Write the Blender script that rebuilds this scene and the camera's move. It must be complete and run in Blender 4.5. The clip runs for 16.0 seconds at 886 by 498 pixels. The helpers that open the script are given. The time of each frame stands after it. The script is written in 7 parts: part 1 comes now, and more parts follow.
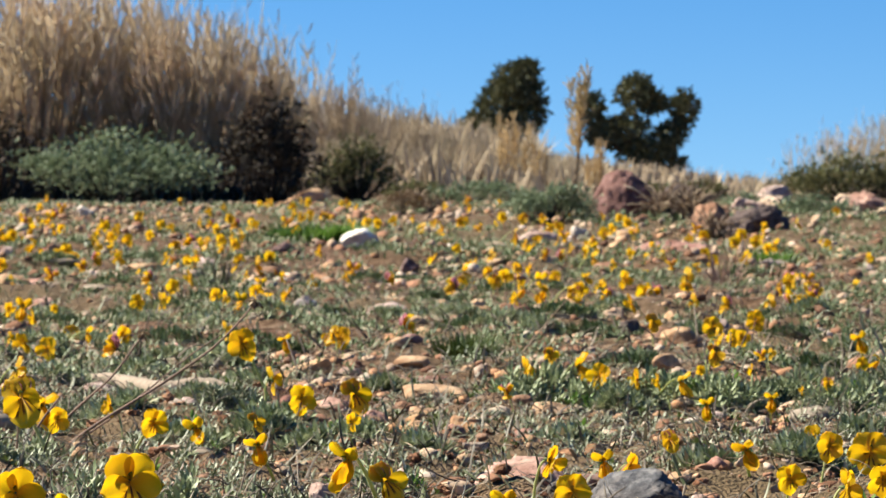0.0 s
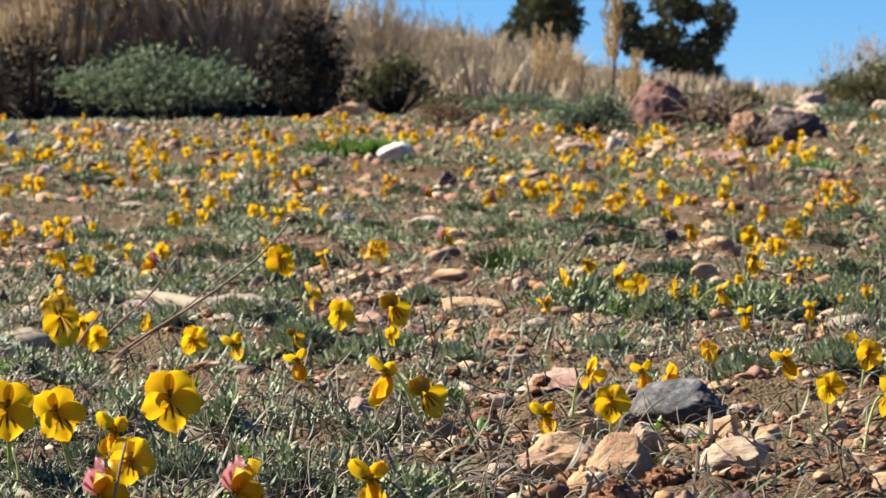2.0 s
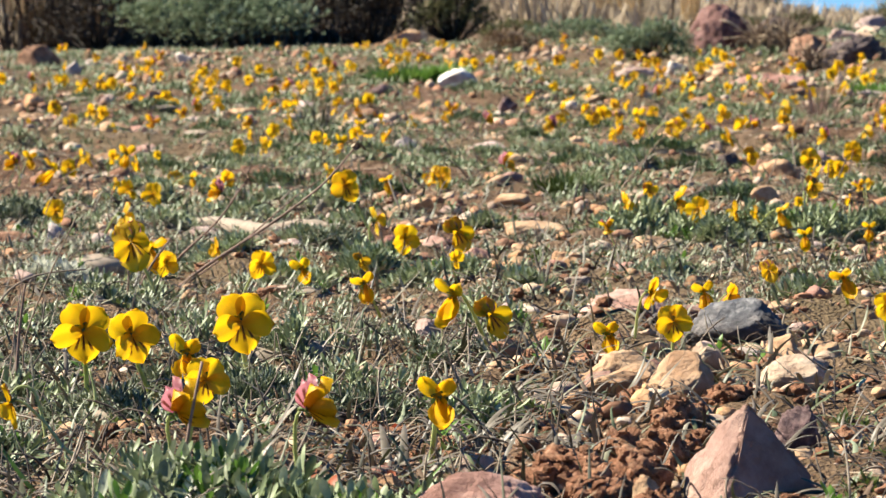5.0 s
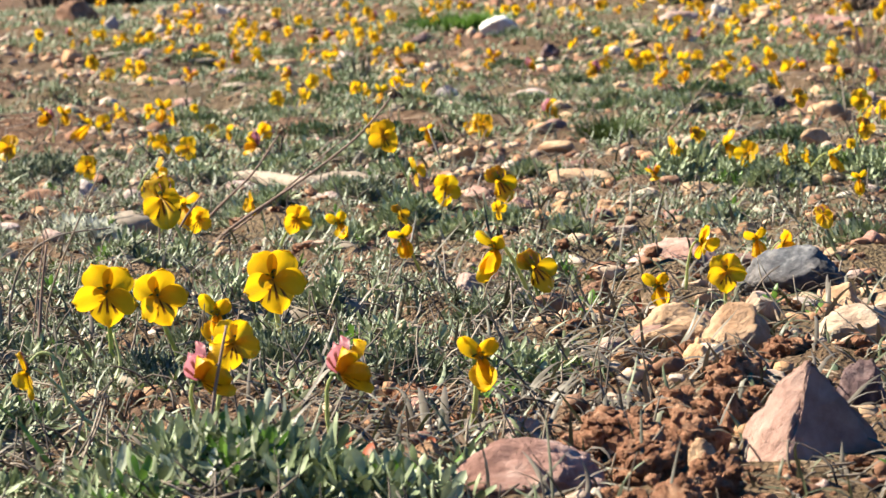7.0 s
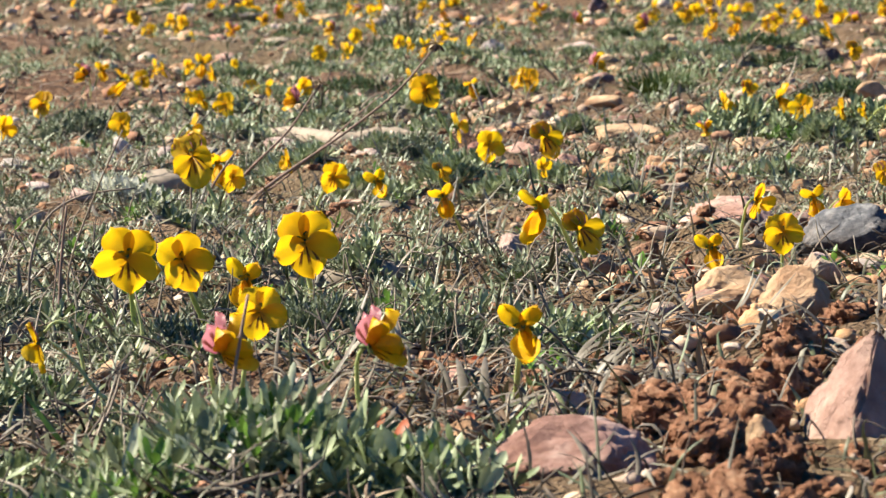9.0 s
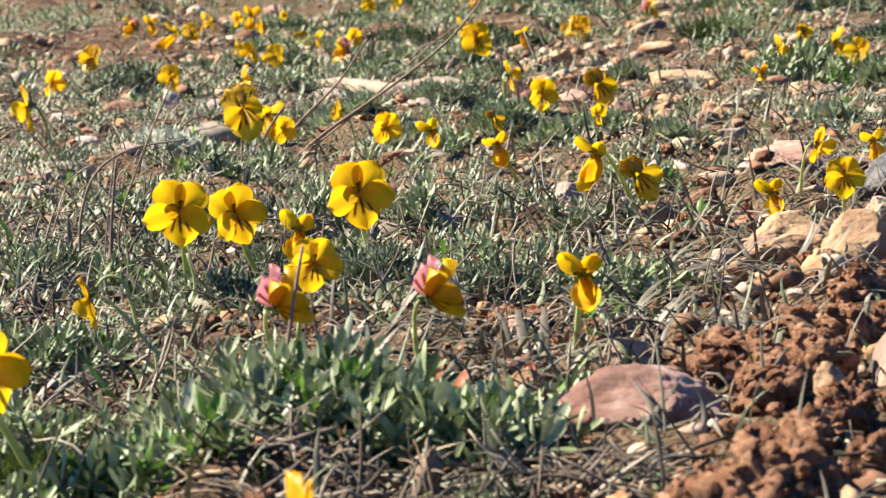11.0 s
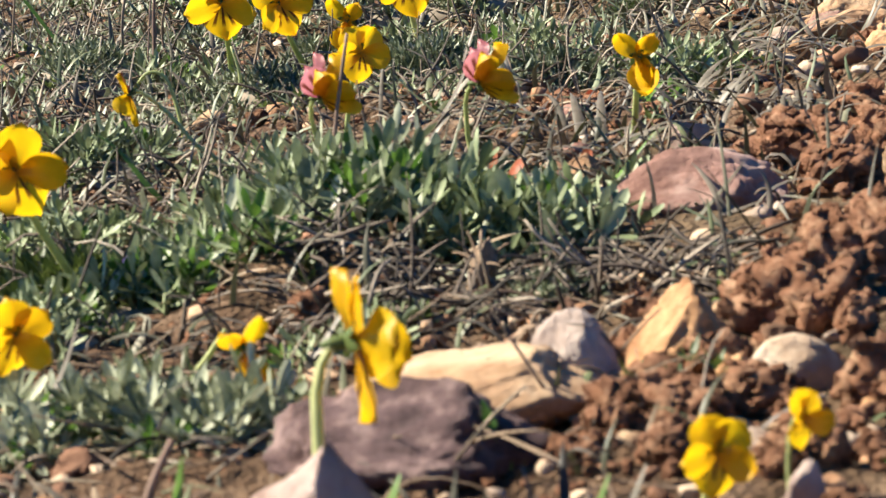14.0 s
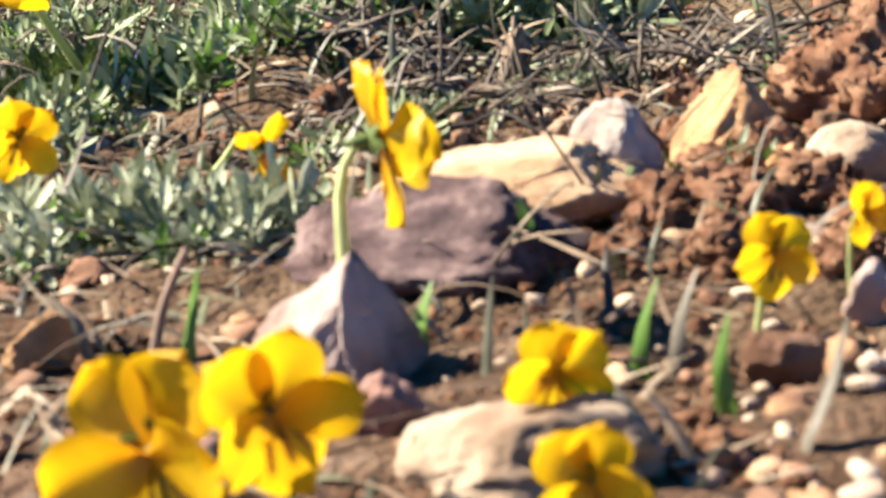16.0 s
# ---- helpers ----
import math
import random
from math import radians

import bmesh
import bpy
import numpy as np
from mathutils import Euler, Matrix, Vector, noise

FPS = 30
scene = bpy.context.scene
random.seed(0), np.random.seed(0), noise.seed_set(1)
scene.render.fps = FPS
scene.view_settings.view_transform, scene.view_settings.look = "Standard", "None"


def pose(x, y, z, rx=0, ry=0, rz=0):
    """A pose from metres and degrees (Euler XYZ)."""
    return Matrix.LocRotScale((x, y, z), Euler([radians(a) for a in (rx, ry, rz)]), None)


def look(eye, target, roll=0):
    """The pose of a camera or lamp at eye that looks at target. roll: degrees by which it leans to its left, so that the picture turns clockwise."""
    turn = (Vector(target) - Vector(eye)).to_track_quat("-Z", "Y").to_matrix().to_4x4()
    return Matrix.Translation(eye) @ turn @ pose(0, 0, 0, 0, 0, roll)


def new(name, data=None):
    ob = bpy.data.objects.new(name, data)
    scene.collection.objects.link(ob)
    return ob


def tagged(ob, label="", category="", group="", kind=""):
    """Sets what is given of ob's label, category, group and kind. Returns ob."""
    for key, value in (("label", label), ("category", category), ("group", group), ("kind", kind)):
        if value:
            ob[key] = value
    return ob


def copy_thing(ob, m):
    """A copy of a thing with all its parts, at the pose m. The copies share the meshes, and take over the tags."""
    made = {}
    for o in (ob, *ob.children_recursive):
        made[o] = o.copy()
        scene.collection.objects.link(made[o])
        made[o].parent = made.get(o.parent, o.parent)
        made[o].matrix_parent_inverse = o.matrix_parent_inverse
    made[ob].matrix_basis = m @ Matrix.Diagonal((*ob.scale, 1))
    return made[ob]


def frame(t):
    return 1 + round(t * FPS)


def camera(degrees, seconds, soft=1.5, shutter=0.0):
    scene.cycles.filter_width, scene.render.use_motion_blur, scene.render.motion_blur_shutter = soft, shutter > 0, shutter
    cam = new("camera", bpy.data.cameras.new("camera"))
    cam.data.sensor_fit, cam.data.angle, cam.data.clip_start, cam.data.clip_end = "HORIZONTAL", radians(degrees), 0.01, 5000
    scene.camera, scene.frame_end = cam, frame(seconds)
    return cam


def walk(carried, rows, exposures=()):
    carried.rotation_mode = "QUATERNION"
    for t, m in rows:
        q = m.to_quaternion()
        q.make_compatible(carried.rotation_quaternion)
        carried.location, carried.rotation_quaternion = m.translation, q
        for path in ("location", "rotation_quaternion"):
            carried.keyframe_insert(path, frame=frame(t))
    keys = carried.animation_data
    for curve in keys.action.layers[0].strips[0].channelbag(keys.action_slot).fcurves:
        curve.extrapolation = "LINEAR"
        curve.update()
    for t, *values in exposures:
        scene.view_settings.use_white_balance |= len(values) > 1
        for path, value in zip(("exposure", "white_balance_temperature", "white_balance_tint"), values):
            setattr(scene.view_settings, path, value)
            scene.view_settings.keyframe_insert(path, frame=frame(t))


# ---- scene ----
# ---- camera ----
cam = camera(15.0, 16.0)
cam.data.dof.use_dof = True
cam.data.dof.focus_distance = 0.92
cam.data.dof.aperture_fstop = 115.0
ROWS = [
    (0, 0.00000, -0.00000, 0.10497, 88.932, 0.000, -0.000),
    (0.5, 0.00029, -0.00133, 0.10545, 88.597, 0.302, 0.208),
    (1, 0.00038, -0.00114, 0.10537, 88.162, 0.612, 0.341),
    (1.5, 0.00038, 0.00017, 0.10524, 87.829, 0.908, 0.447),
    (2, 0.00039, -0.00011, 0.10518, 87.448, 0.831, 0.622),
    (2.5, 0.00024, -0.00304, 0.10499, 87.176, 0.848, 0.835),
    (3, 0.00033, -0.01900, 0.10548, 86.886, 0.899, 1.030),
    (3.5, 0.00058, -0.03061, 0.10579, 86.694, 1.199, 1.262),
    (4, 0.00002, -0.03041, 0.10583, 86.554, 0.949, 1.436),
    (6.5, -0.00066, 0.01314, 0.10346, 85.582, 2.278, 2.190),
    (7, -0.00031, 0.02490, 0.10283, 85.378, 2.432, 2.333),
    (7.5, -0.00020, 0.03810, 0.10203, 85.223, 2.726, 2.406),
    (8, -0.00038, 0.04784, 0.10142, 84.960, 2.790, 2.532),
    (8.5, -0.00103, 0.05835, 0.10083, 84.791, 2.671, 2.769),
    (9, -0.00054, 0.07378, 0.10014, 84.655, 2.666, 3.139),
    (11.5, -0.00295, 0.08780, 0.09794, 83.469, 3.765, 4.144),
    (12, -0.00263, 0.08897, 0.09758, 82.968, 4.093, 4.304),
    (12.5, -0.00225, 0.09130, 0.09722, 82.467, 4.323, 4.448),
    (13, -0.00290, 0.09707, 0.09633, 81.793, 4.624, 4.608),
    (13.5, -0.00272, 0.10201, 0.09563, 80.982, 5.180, 4.647),
    (14, -0.00358, 0.10995, 0.09427, 80.409, 5.189, 4.707),
    (14.5, -0.00393, 0.11618, 0.09318, 79.875, 5.818, 4.761),
    (15, -0.00404, 0.12140, 0.09149, 79.164, 6.008, 4.972),
    (15.5, -0.00484, 0.12973, 0.09120, 77.954, 5.900, 5.134),
    (16, -0.00641, 0.13720, 0.08999, 76.806, 6.318, 5.010),
]
walk(cam, [(t, pose(x, y, z, rx, ry, rz)) for t, x, y, z, rx, ry, rz in ROWS],
     exposures=[(0.0, 1.42), (1.5, 1.43), (3.0, 1.42), (4.0, 1.48), (6.5, 1.78), (7.0, 1.76), (9.0, 1.66), (12.0, 1.78), (13.0, 1.73), (14.0, 1.63), (15.0, 1.80), (15.5, 1.81), (16.0, 2.08)])

# ---- light ----
SUN_FROM = Vector((-0.675, 0.14, 0.68)).normalized()
world = bpy.data.worlds.new("sky")
scene.world = world
world.use_nodes = True
wn = world.node_tree.nodes
sky = wn.new("ShaderNodeTexSky")
sky.sky_type = "NISHITA"
sky.sun_disc = False
sky.sun_elevation = math.asin(SUN_FROM.z)
sky.sun_rotation = math.atan2(SUN_FROM.x, SUN_FROM.y)
sky.air_density, sky.dust_density, sky.ozone_density = 1.0, 0.0, 3.0
wn["Background"].inputs["Strength"].default_value = 0.055
sky.altitude = 1800
lift = wn.new("ShaderNodeMapping")
lift.inputs["Location"].default_value = (0, 0, 0.09)
world.node_tree.links.new(wn.new("ShaderNodeTexCoord").outputs["Generated"], lift.inputs["Vector"])
world.node_tree.links.new(lift.outputs[0], sky.inputs[0])
deep = wn.new("ShaderNodeHueSaturation")
deep.inputs["Saturation"].default_value = 1.38
deep.inputs["Hue"].default_value = 0.504
world.node_tree.links.new(sky.outputs[0], deep.inputs["Color"])
world.node_tree.links.new(deep.outputs[0], wn["Background"].inputs["Color"])
sun_data = bpy.data.lights.new("sun", "SUN")
sun_data.energy, sun_data.angle, sun_data.color = 5.0, radians(0.53), (1.0, 0.93, 0.765)
sun = new("sun", sun_data)
sun.matrix_world = look(SUN_FROM * 50, (0, 0, 0))


# ---- materials ----
def material(name, rough=0.8, spec=0.3):
    m = bpy.data.materials.new(name)
    m.use_nodes = True
    b = m.node_tree.nodes["Principled BSDF"]
    b.inputs["Roughness"].default_value = rough
    b.inputs["Specular IOR Level"].default_value = spec
    return m, m.node_tree.nodes, m.node_tree.links, b


def ramp(n, stops, mode="LINEAR"):
    r = n.new("ShaderNodeValToRGB")
    r.color_ramp.interpolation = mode
    e = r.color_ramp.elements
    while len(e) < len(stops):
        e.new(0.5)
    for el, (pos, col) in zip(e, stops):
        el.position, el.color = pos, (*col, 1)
    return r


def mix(n, l, kind, fac, a, b):
    x = n.new("ShaderNodeMix")
    x.data_type, x.blend_type = "RGBA", kind
    for sock, v in ((x.inputs[0], fac), (x.inputs[6], a), (x.inputs[7], b)):
        if isinstance(v, (int, float)):
            sock.default_value = v
        elif isinstance(v, tuple):
            sock.default_value = (*v, 1)
        else:
            l.new(v, sock)
    return x.outputs[2]


def noise_tex(n, l, scale, detail=4.0, rough=0.55, coords=None):
    t = n.new("ShaderNodeTexNoise")
    t.inputs["Scale"].default_value = scale
    t.inputs["Detail"].default_value = detail
    t.inputs["Roughness"].default_value = rough
    if coords is not None:
        l.new(coords, t.inputs["Vector"])
    return t.outputs["Fac"]


def bump(n, l, b, height, strength, distance):
    u = n.new("ShaderNodeBump")
    u.inputs["Strength"].default_value = strength
    u.inputs["Distance"].default_value = distance
    l.new(height, u.inputs["Height"])
    l.new(u.outputs["Normal"], b.inputs["Normal"])


def position(n):
    return n.new("ShaderNodeNewGeometry").outputs["Position"]


def island(n):
    return n.new("ShaderNodeNewGeometry").outputs["Random Per Island"]


def chance(n):
    return n.new("ShaderNodeObjectInfo").outputs["Random"]


def soil_material():
    m, n, l, b = material("soil", 0.95, 0.15)
    p = position(n)
    c1 = ramp(n, [(0.32, (0.055, 0.025, 0.013)), (0.5, (0.17, 0.096, 0.060)), (0.70, (0.36, 0.245, 0.17))])
    l.new(noise_tex(n, l, 90, 6, 0.65, p), c1.inputs[0])
    c2 = ramp(n, [(0.35, (0.72, 0.66, 0.60)), (0.65, (1.0, 1.0, 1.0))])
    l.new(noise_tex(n, l, 6, 3, 0.5, p), c2.inputs[0])
    col = mix(n, l, "MULTIPLY", 1.0, c1.outputs[0], c2.outputs[0])
    far = ramp(n, [(0.42, (0.0, 0.0, 0.0)), (0.58, (1.0, 1.0, 1.0))])
    l.new(noise_tex(n, l, 1.3, 4, 0.6, p), far.inputs[0])
    col = mix(n, l, "MIX", mix(n, l, "MULTIPLY", 1.0, far.outputs[0], (0.5, 0.5, 0.5)), col, (0.19, 0.155, 0.085))
    l.new(col, b.inputs["Base Color"])
    grit = n.new("ShaderNodeTexVoronoi")
    grit.inputs["Scale"].default_value = 620
    l.new(p, grit.inputs["Vector"])
    rough = mix(n, l, "MIX", 0.5, noise_tex(n, l, 420, 8, 0.7, p), grit.outputs["Distance"])
    bump(n, l, b, rough, 1.0, 0.007)
    return m


def rock_material(name, dark, mid, light, grain=300):
    m, n, l, b = material("rock_" + name, 0.82, 0.3)
    p = position(n)
    r = ramp(n, [(0.28, dark), (0.5, mid), (0.74, light)])
    l.new(noise_tex(n, l, grain * 0.4, 7, 0.66, p), r.inputs[0])
    s = ramp(n, [(0.36, (0.45, 0.33, 0.27)), (0.55, (1, 1, 1))])
    l.new(noise_tex(n, l, grain * 0.13, 4, 0.6, p), s.inputs[0])
    hs = n.new("ShaderNodeHueSaturation")
    v = n.new("ShaderNodeMapRange")
    v.inputs[3].default_value, v.inputs[4].default_value = 0.8, 1.15
    l.new(chance(n), v.inputs[0])
    l.new(v.outputs[0], hs.inputs["Value"])
    l.new(mix(n, l, "MULTIPLY", 0.7, r.outputs[0], s.outputs[0]), hs.inputs["Color"])
    l.new(hs.outputs[0], b.inputs["Base Color"])
    bump(n, l, b, noise_tex(n, l, grain, 9, 0.72, p), 0.85, 0.002)
    return m


ROCKS = {
    "tan": rock_material("tan", (0.30, 0.16, 0.08), (0.52, 0.33, 0.19), (0.66, 0.48, 0.31)),
    "orange": rock_material("orange", (0.30, 0.14, 0.06), (0.56, 0.31, 0.15), (0.68, 0.46, 0.27)),
    "cream": rock_material("cream", (0.36, 0.23, 0.145), (0.55, 0.41, 0.29), (0.66, 0.54, 0.42)),
    "white": rock_material("white", (0.30, 0.23, 0.185), (0.47, 0.40, 0.34), (0.60, 0.54, 0.48)),
    "pink": rock_material("pink", (0.30, 0.19, 0.155), (0.48, 0.35, 0.30), (0.62, 0.50, 0.44)),
    "red": rock_material("red", (0.19, 0.085, 0.062), (0.38, 0.20, 0.155), (0.55, 0.37, 0.30)),
    "brown": rock_material("brown", (0.13, 0.062, 0.035), (0.28, 0.15, 0.09), (0.42, 0.26, 0.17)),
    "purple": rock_material("purple", (0.045, 0.026, 0.028), (0.15, 0.088, 0.085), (0.42, 0.285, 0.255), 480),
    "grey": rock_material("grey", (0.28, 0.23, 0.21), (0.46, 0.38, 0.35), (0.58, 0.50, 0.46)),
    "umber": rock_material("umber", (0.035, 0.026, 0.026), (0.085, 0.06, 0.056), (0.20, 0.15, 0.13)),
    "maroon": rock_material("maroon", (0.09, 0.042, 0.036), (0.19, 0.092, 0.078), (0.32, 0.19, 0.165)),
    "rose": rock_material("rose", (0.23, 0.12, 0.09), (0.42, 0.255, 0.20), (0.58, 0.41, 0.335)),
    "peach": rock_material("peach", (0.36, 0.20, 0.10), (0.54, 0.35, 0.205), (0.66, 0.48, 0.325)),
    "salmon": rock_material("salmon", (0.16, 0.07, 0.055), (0.41, 0.23, 0.185), (0.66, 0.47, 0.40)),
    "chalk": rock_material("chalk", (0.55, 0.50, 0.44), (0.72, 0.68, 0.62), (0.80, 0.77, 0.72)),
    "blush": rock_material("blush", (0.42, 0.33, 0.28), (0.58, 0.475, 0.415), (0.68, 0.59, 0.53)),
    "dark": rock_material("dark", (0.045, 0.045, 0.050), (0.15, 0.148, 0.155), (0.42, 0.40, 0.385), 420),
}


def gravel_material():
    m, n, l, b = material("gravel", 0.85, 0.3)
    p = position(n)
    r = ramp(n, [(0.0, (0.20, 0.10, 0.058)), (0.18, (0.36, 0.20, 0.11)), (0.36, (0.48, 0.32, 0.20)), (0.5, (0.30, 0.155, 0.095)),
                 (0.64, (0.52, 0.39, 0.28)), (0.8, (0.39, 0.295, 0.23)), (0.94, (0.52, 0.43, 0.35))], "CONSTANT")
    l.new(island(n), r.inputs[0])
    s = ramp(n, [(0.3, (0.55, 0.45, 0.38)), (0.65, (1.1, 1.08, 1.05))])
    l.new(noise_tex(n, l, 160, 6, 0.65, p), s.inputs[0])
    l.new(mix(n, l, "MULTIPLY", 0.8, r.outputs[0], s.outputs[0]), b.inputs["Base Color"])
    bump(n, l, b, noise_tex(n, l, 380, 8, 0.7, p), 0.5, 0.0015)
    return m


def clod_material():
    m, n, l, b = material("earth_clods", 0.97, 0.1)
    p = position(n)
    r = ramp(n, [(0.3, (0.10, 0.048, 0.028)), (0.5, (0.32, 0.163, 0.10)), (0.7, (0.52, 0.335, 0.22))])
    l.new(noise_tex(n, l, 260, 7, 0.7, p), r.inputs[0])
    t = ramp(n, [(0.0, (0.60, 0.55, 0.50)), (1.0, (1.15, 1.1, 1.05))])
    l.new(island(n), t.inputs[0])
    l.new(mix(n, l, "MULTIPLY", 1.0, r.outputs[0], t.outputs[0]), b.inputs["Base Color"])
    bump(n, l, b, noise_tex(n, l, 700, 8, 0.75, p), 1.0, 0.002)
    return m


def leaf_material(name, stops, gloss=0.45, clear=0.35, per="island", spot=200):
    m, n, l, b = material(name, gloss, 0.26)
    r = ramp(n, stops)
    l.new(island(n) if per == "island" else chance(n), r.inputs[0])
    s = ramp(n, [(0.3, (0.72, 0.75, 0.68)), (0.7, (1.12, 1.1, 1.05))])
    l.new(noise_tex(n, l, spot, 3, 0.5, position(n)), s.inputs[0])
    col = mix(n, l, "MULTIPLY", 1.0, r.outputs[0], s.outputs[0])
    l.new(col, b.inputs["Base Color"])
    tr = n.new("ShaderNodeBsdfTranslucent")
    l.new(col, tr.inputs["Color"])
    ms = n.new("ShaderNodeMixShader")
    ms.inputs[0].default_value = clear
    l.new(b.outputs[0], ms.inputs[1])
    l.new(tr.outputs[0], ms.inputs[2])
    l.new(ms.outputs[0], n["Material Output"].inputs["Surface"])
    return m


def petal_material(name, base, edge, streaks):
    """Yellow petal in the petal's own space: length along y from 0 to 1, width along x."""
    m, n, l, b = material(name, 0.42, 0.35)
    o = n.new("ShaderNodeTexCoord").outputs["Object"]
    sep = n.new("ShaderNodeSeparateXYZ")
    l.new(o, sep.inputs[0])
    grad = ramp(n, [(0.0, base), (0.45, edge), (1.0, edge)])
    l.new(sep.outputs[1], grad.inputs[0])
    col = grad.outputs[0]
    if streaks:
        ang = n.new("ShaderNodeMath")
        ang.operation = "DIVIDE"
        l.new(sep.outputs[0], ang.inputs[0])
        yy = n.new("ShaderNodeMath")
        yy.operation = "ADD"
        yy.inputs[1].default_value = 0.12
        l.new(sep.outputs[1], yy.inputs[0])
        l.new(yy.outputs[0], ang.inputs[1])
        wv = n.new("ShaderNodeMath")
        wv.operation = "MULTIPLY"
        wv.inputs[1].default_value = 17.0
        l.new(ang.outputs[0], wv.inputs[0])
        co = n.new("ShaderNodeMath")
        co.operation = "COSINE"
        l.new(wv.outputs[0], co.inputs[0])
        line = ramp(n, [(0.1, (0, 0, 0)), (0.5, (1, 1, 1))])
        l.new(co.outputs[0], line.inputs[0])
        reach = ramp(n, [(0.08, (0.3, 0.3, 0.3)), (0.13, (1, 1, 1)), (streaks, (0.9, 0.9, 0.9)), (streaks + 0.12, (0, 0, 0))])
        l.new(sep.outputs[1], reach.inputs[0])
        f = mix(n, l, "MULTIPLY", 1.0, line.outputs[0], reach.outputs[0])
        col = mix(n, l, "MIX", f, col, (0.09, 0.018, 0.006))
    hs = n.new("ShaderNodeHueSaturation")
    v = n.new("ShaderNodeMapRange")
    v.inputs[3].default_value, v.inputs[4].default_value = 0.49, 0.507
    l.new(chance(n), v.inputs[0])
    l.new(v.outputs[0], hs.inputs["Hue"])
    l.new(col, hs.inputs["Color"])
    veins = noise_tex(n, l, 5, 4, 0.6, o)
    l.new(mix(n, l, "MULTIPLY", 0.3, hs.outputs[0], veins), b.inputs["Base Color"])
    bump(n, l, b, veins, 0.35, 0.0006)
    tr = n.new("ShaderNodeBsdfTranslucent")
    l.new(hs.outputs[0], tr.inputs["Color"])
    ms = n.new("ShaderNodeMixShader")
    ms.inputs[0].default_value = 0.48
    l.new(b.outputs[0], ms.inputs[1])
    l.new(tr.outputs[0], ms.inputs[2])
    l.new(ms.outputs[0], n["Material Output"].inputs["Surface"])
    return m


PETAL = petal_material("petal_yellow", (0.70, 0.34, 0.005), (0.77, 0.465, 0.007), 0)
LIP = petal_material("petal_lip", (0.68, 0.31, 0.005), (0.79, 0.48, 0.007), 0.5)
BACK = petal_material("petal_back", (0.20, 0.045, 0.035), (0.36, 0.12, 0.05), 0)
PINK = petal_material("petal_pink_back", (0.26, 0.045, 0.085), (0.48, 0.18, 0.20), 0.6)
STEM = leaf_material("stem_green", [(0, (0.36, 0.41, 0.14)), (1, (0.52, 0.54, 0.26))], 0.5, 0.35, "object")
CALYX = leaf_material("calyx_green", [(0, (0.07, 0.11, 0.03)), (1, (0.13, 0.17, 0.05))], 0.5, 0.2, "object")
SAGE = leaf_material("sage_leaf", [(0, (0.05, 0.068, 0.036)), (0.4, (0.135, 0.16, 0.092)), (0.75, (0.29, 0.32, 0.225)), (0.92, (0.42, 0.44, 0.35)), (1, (0.22, 0.14, 0.10))], 0.5, 0.12, "island", 700)
MEADOW = leaf_material("meadow_leaf", [(0, (0.040, 0.072, 0.024)), (0.5, (0.105, 0.15, 0.066)), (0.85, (0.23, 0.275, 0.165)), (1, (0.27, 0.20, 0.12))], 0.55, 0.12, "island", 300)
HAY = leaf_material("hill_hay", [(0, (0.27, 0.205, 0.15)), (0.5, (0.40, 0.315, 0.23)), (1, (0.52, 0.42, 0.31))], 0.85, 0.35, "island", 3)
FLESHY = leaf_material("fleshy_leaf", [(0, (0.12, 0.15, 0.07)), (0.45, (0.26, 0.30, 0.175)), (0.85, (0.45, 0.49, 0.345)), (0.96, (0.57, 0.59, 0.47)), (1, (0.40, 0.28, 0.17))], 0.5, 0.12, "island", 700)
SILVER = leaf_material("silvery_leaf", [(0, (0.15, 0.17, 0.10)), (0.4, (0.36, 0.38, 0.27)), (0.8, (0.56, 0.57, 0.455)), (1, (0.66, 0.64, 0.54))], 0.6, 0.15, "island", 700)
WOOL = leaf_material("woolly_leaf", [(0, (0.42, 0.42, 0.36)), (1, (0.66, 0.65, 0.58))], 0.8, 0.25, "island", 500)
GREEN = leaf_material("green_leaf", [(0, (0.06, 0.13, 0.02)), (0.6, (0.12, 0.22, 0.04)), (1, (0.20, 0.30, 0.08))], 0.4, 0.35)
DEEP_GREEN = leaf_material("deep_green_leaf", [(0, (0.035, 0.055, 0.015)), (0.6, (0.07, 0.10, 0.025)), (1, (0.13, 0.16, 0.05))], 0.45, 0.25)
BLADE = leaf_material("grass_blade", [(0, (0.042, 0.033, 0.032)), (0.3, (0.080, 0.090, 0.043)), (0.55, (0.148, 0.118, 0.102)), (0.8, (0.125, 0.145, 0.07)), (1, (0.34, 0.295, 0.25))], 0.45, 0.06, "island", 400)
STRAW = leaf_material("straw", [(0, (0.08, 0.05, 0.037)), (0.4, (0.20, 0.132, 0.09)), (0.75, (0.33, 0.24, 0.17)), (1, (0.46, 0.37, 0.28))], 0.65, 0.15, "island", 300)
BROOM = leaf_material("broom_stems", [(0, (0.50, 0.375, 0.26)), (0.5, (0.65, 0.52, 0.385)), (1, (0.78, 0.665, 0.525))], 0.8, 0.5, "island", 3)
PLUME = leaf_material("plume_heads", [(0, (0.46, 0.32, 0.17)), (1, (0.70, 0.52, 0.30))], 0.85, 0.45, "island", 5)
# near-black: shrub limbs, and the shade painted in under the dry bushes
TWIG = leaf_material("twigs_shade_dark", [(0, (0.025, 0.021, 0.018)), (1, (0.075, 0.058, 0.048))], 0.9, 0.05, "island", 10)
SHRUB = leaf_material("shrub_leaf", [(0, (0.10, 0.14, 0.085)), (0.5, (0.17, 0.22, 0.14)), (1, (0.28, 0.32, 0.22))], 0.6, 0.2, "island", 10)
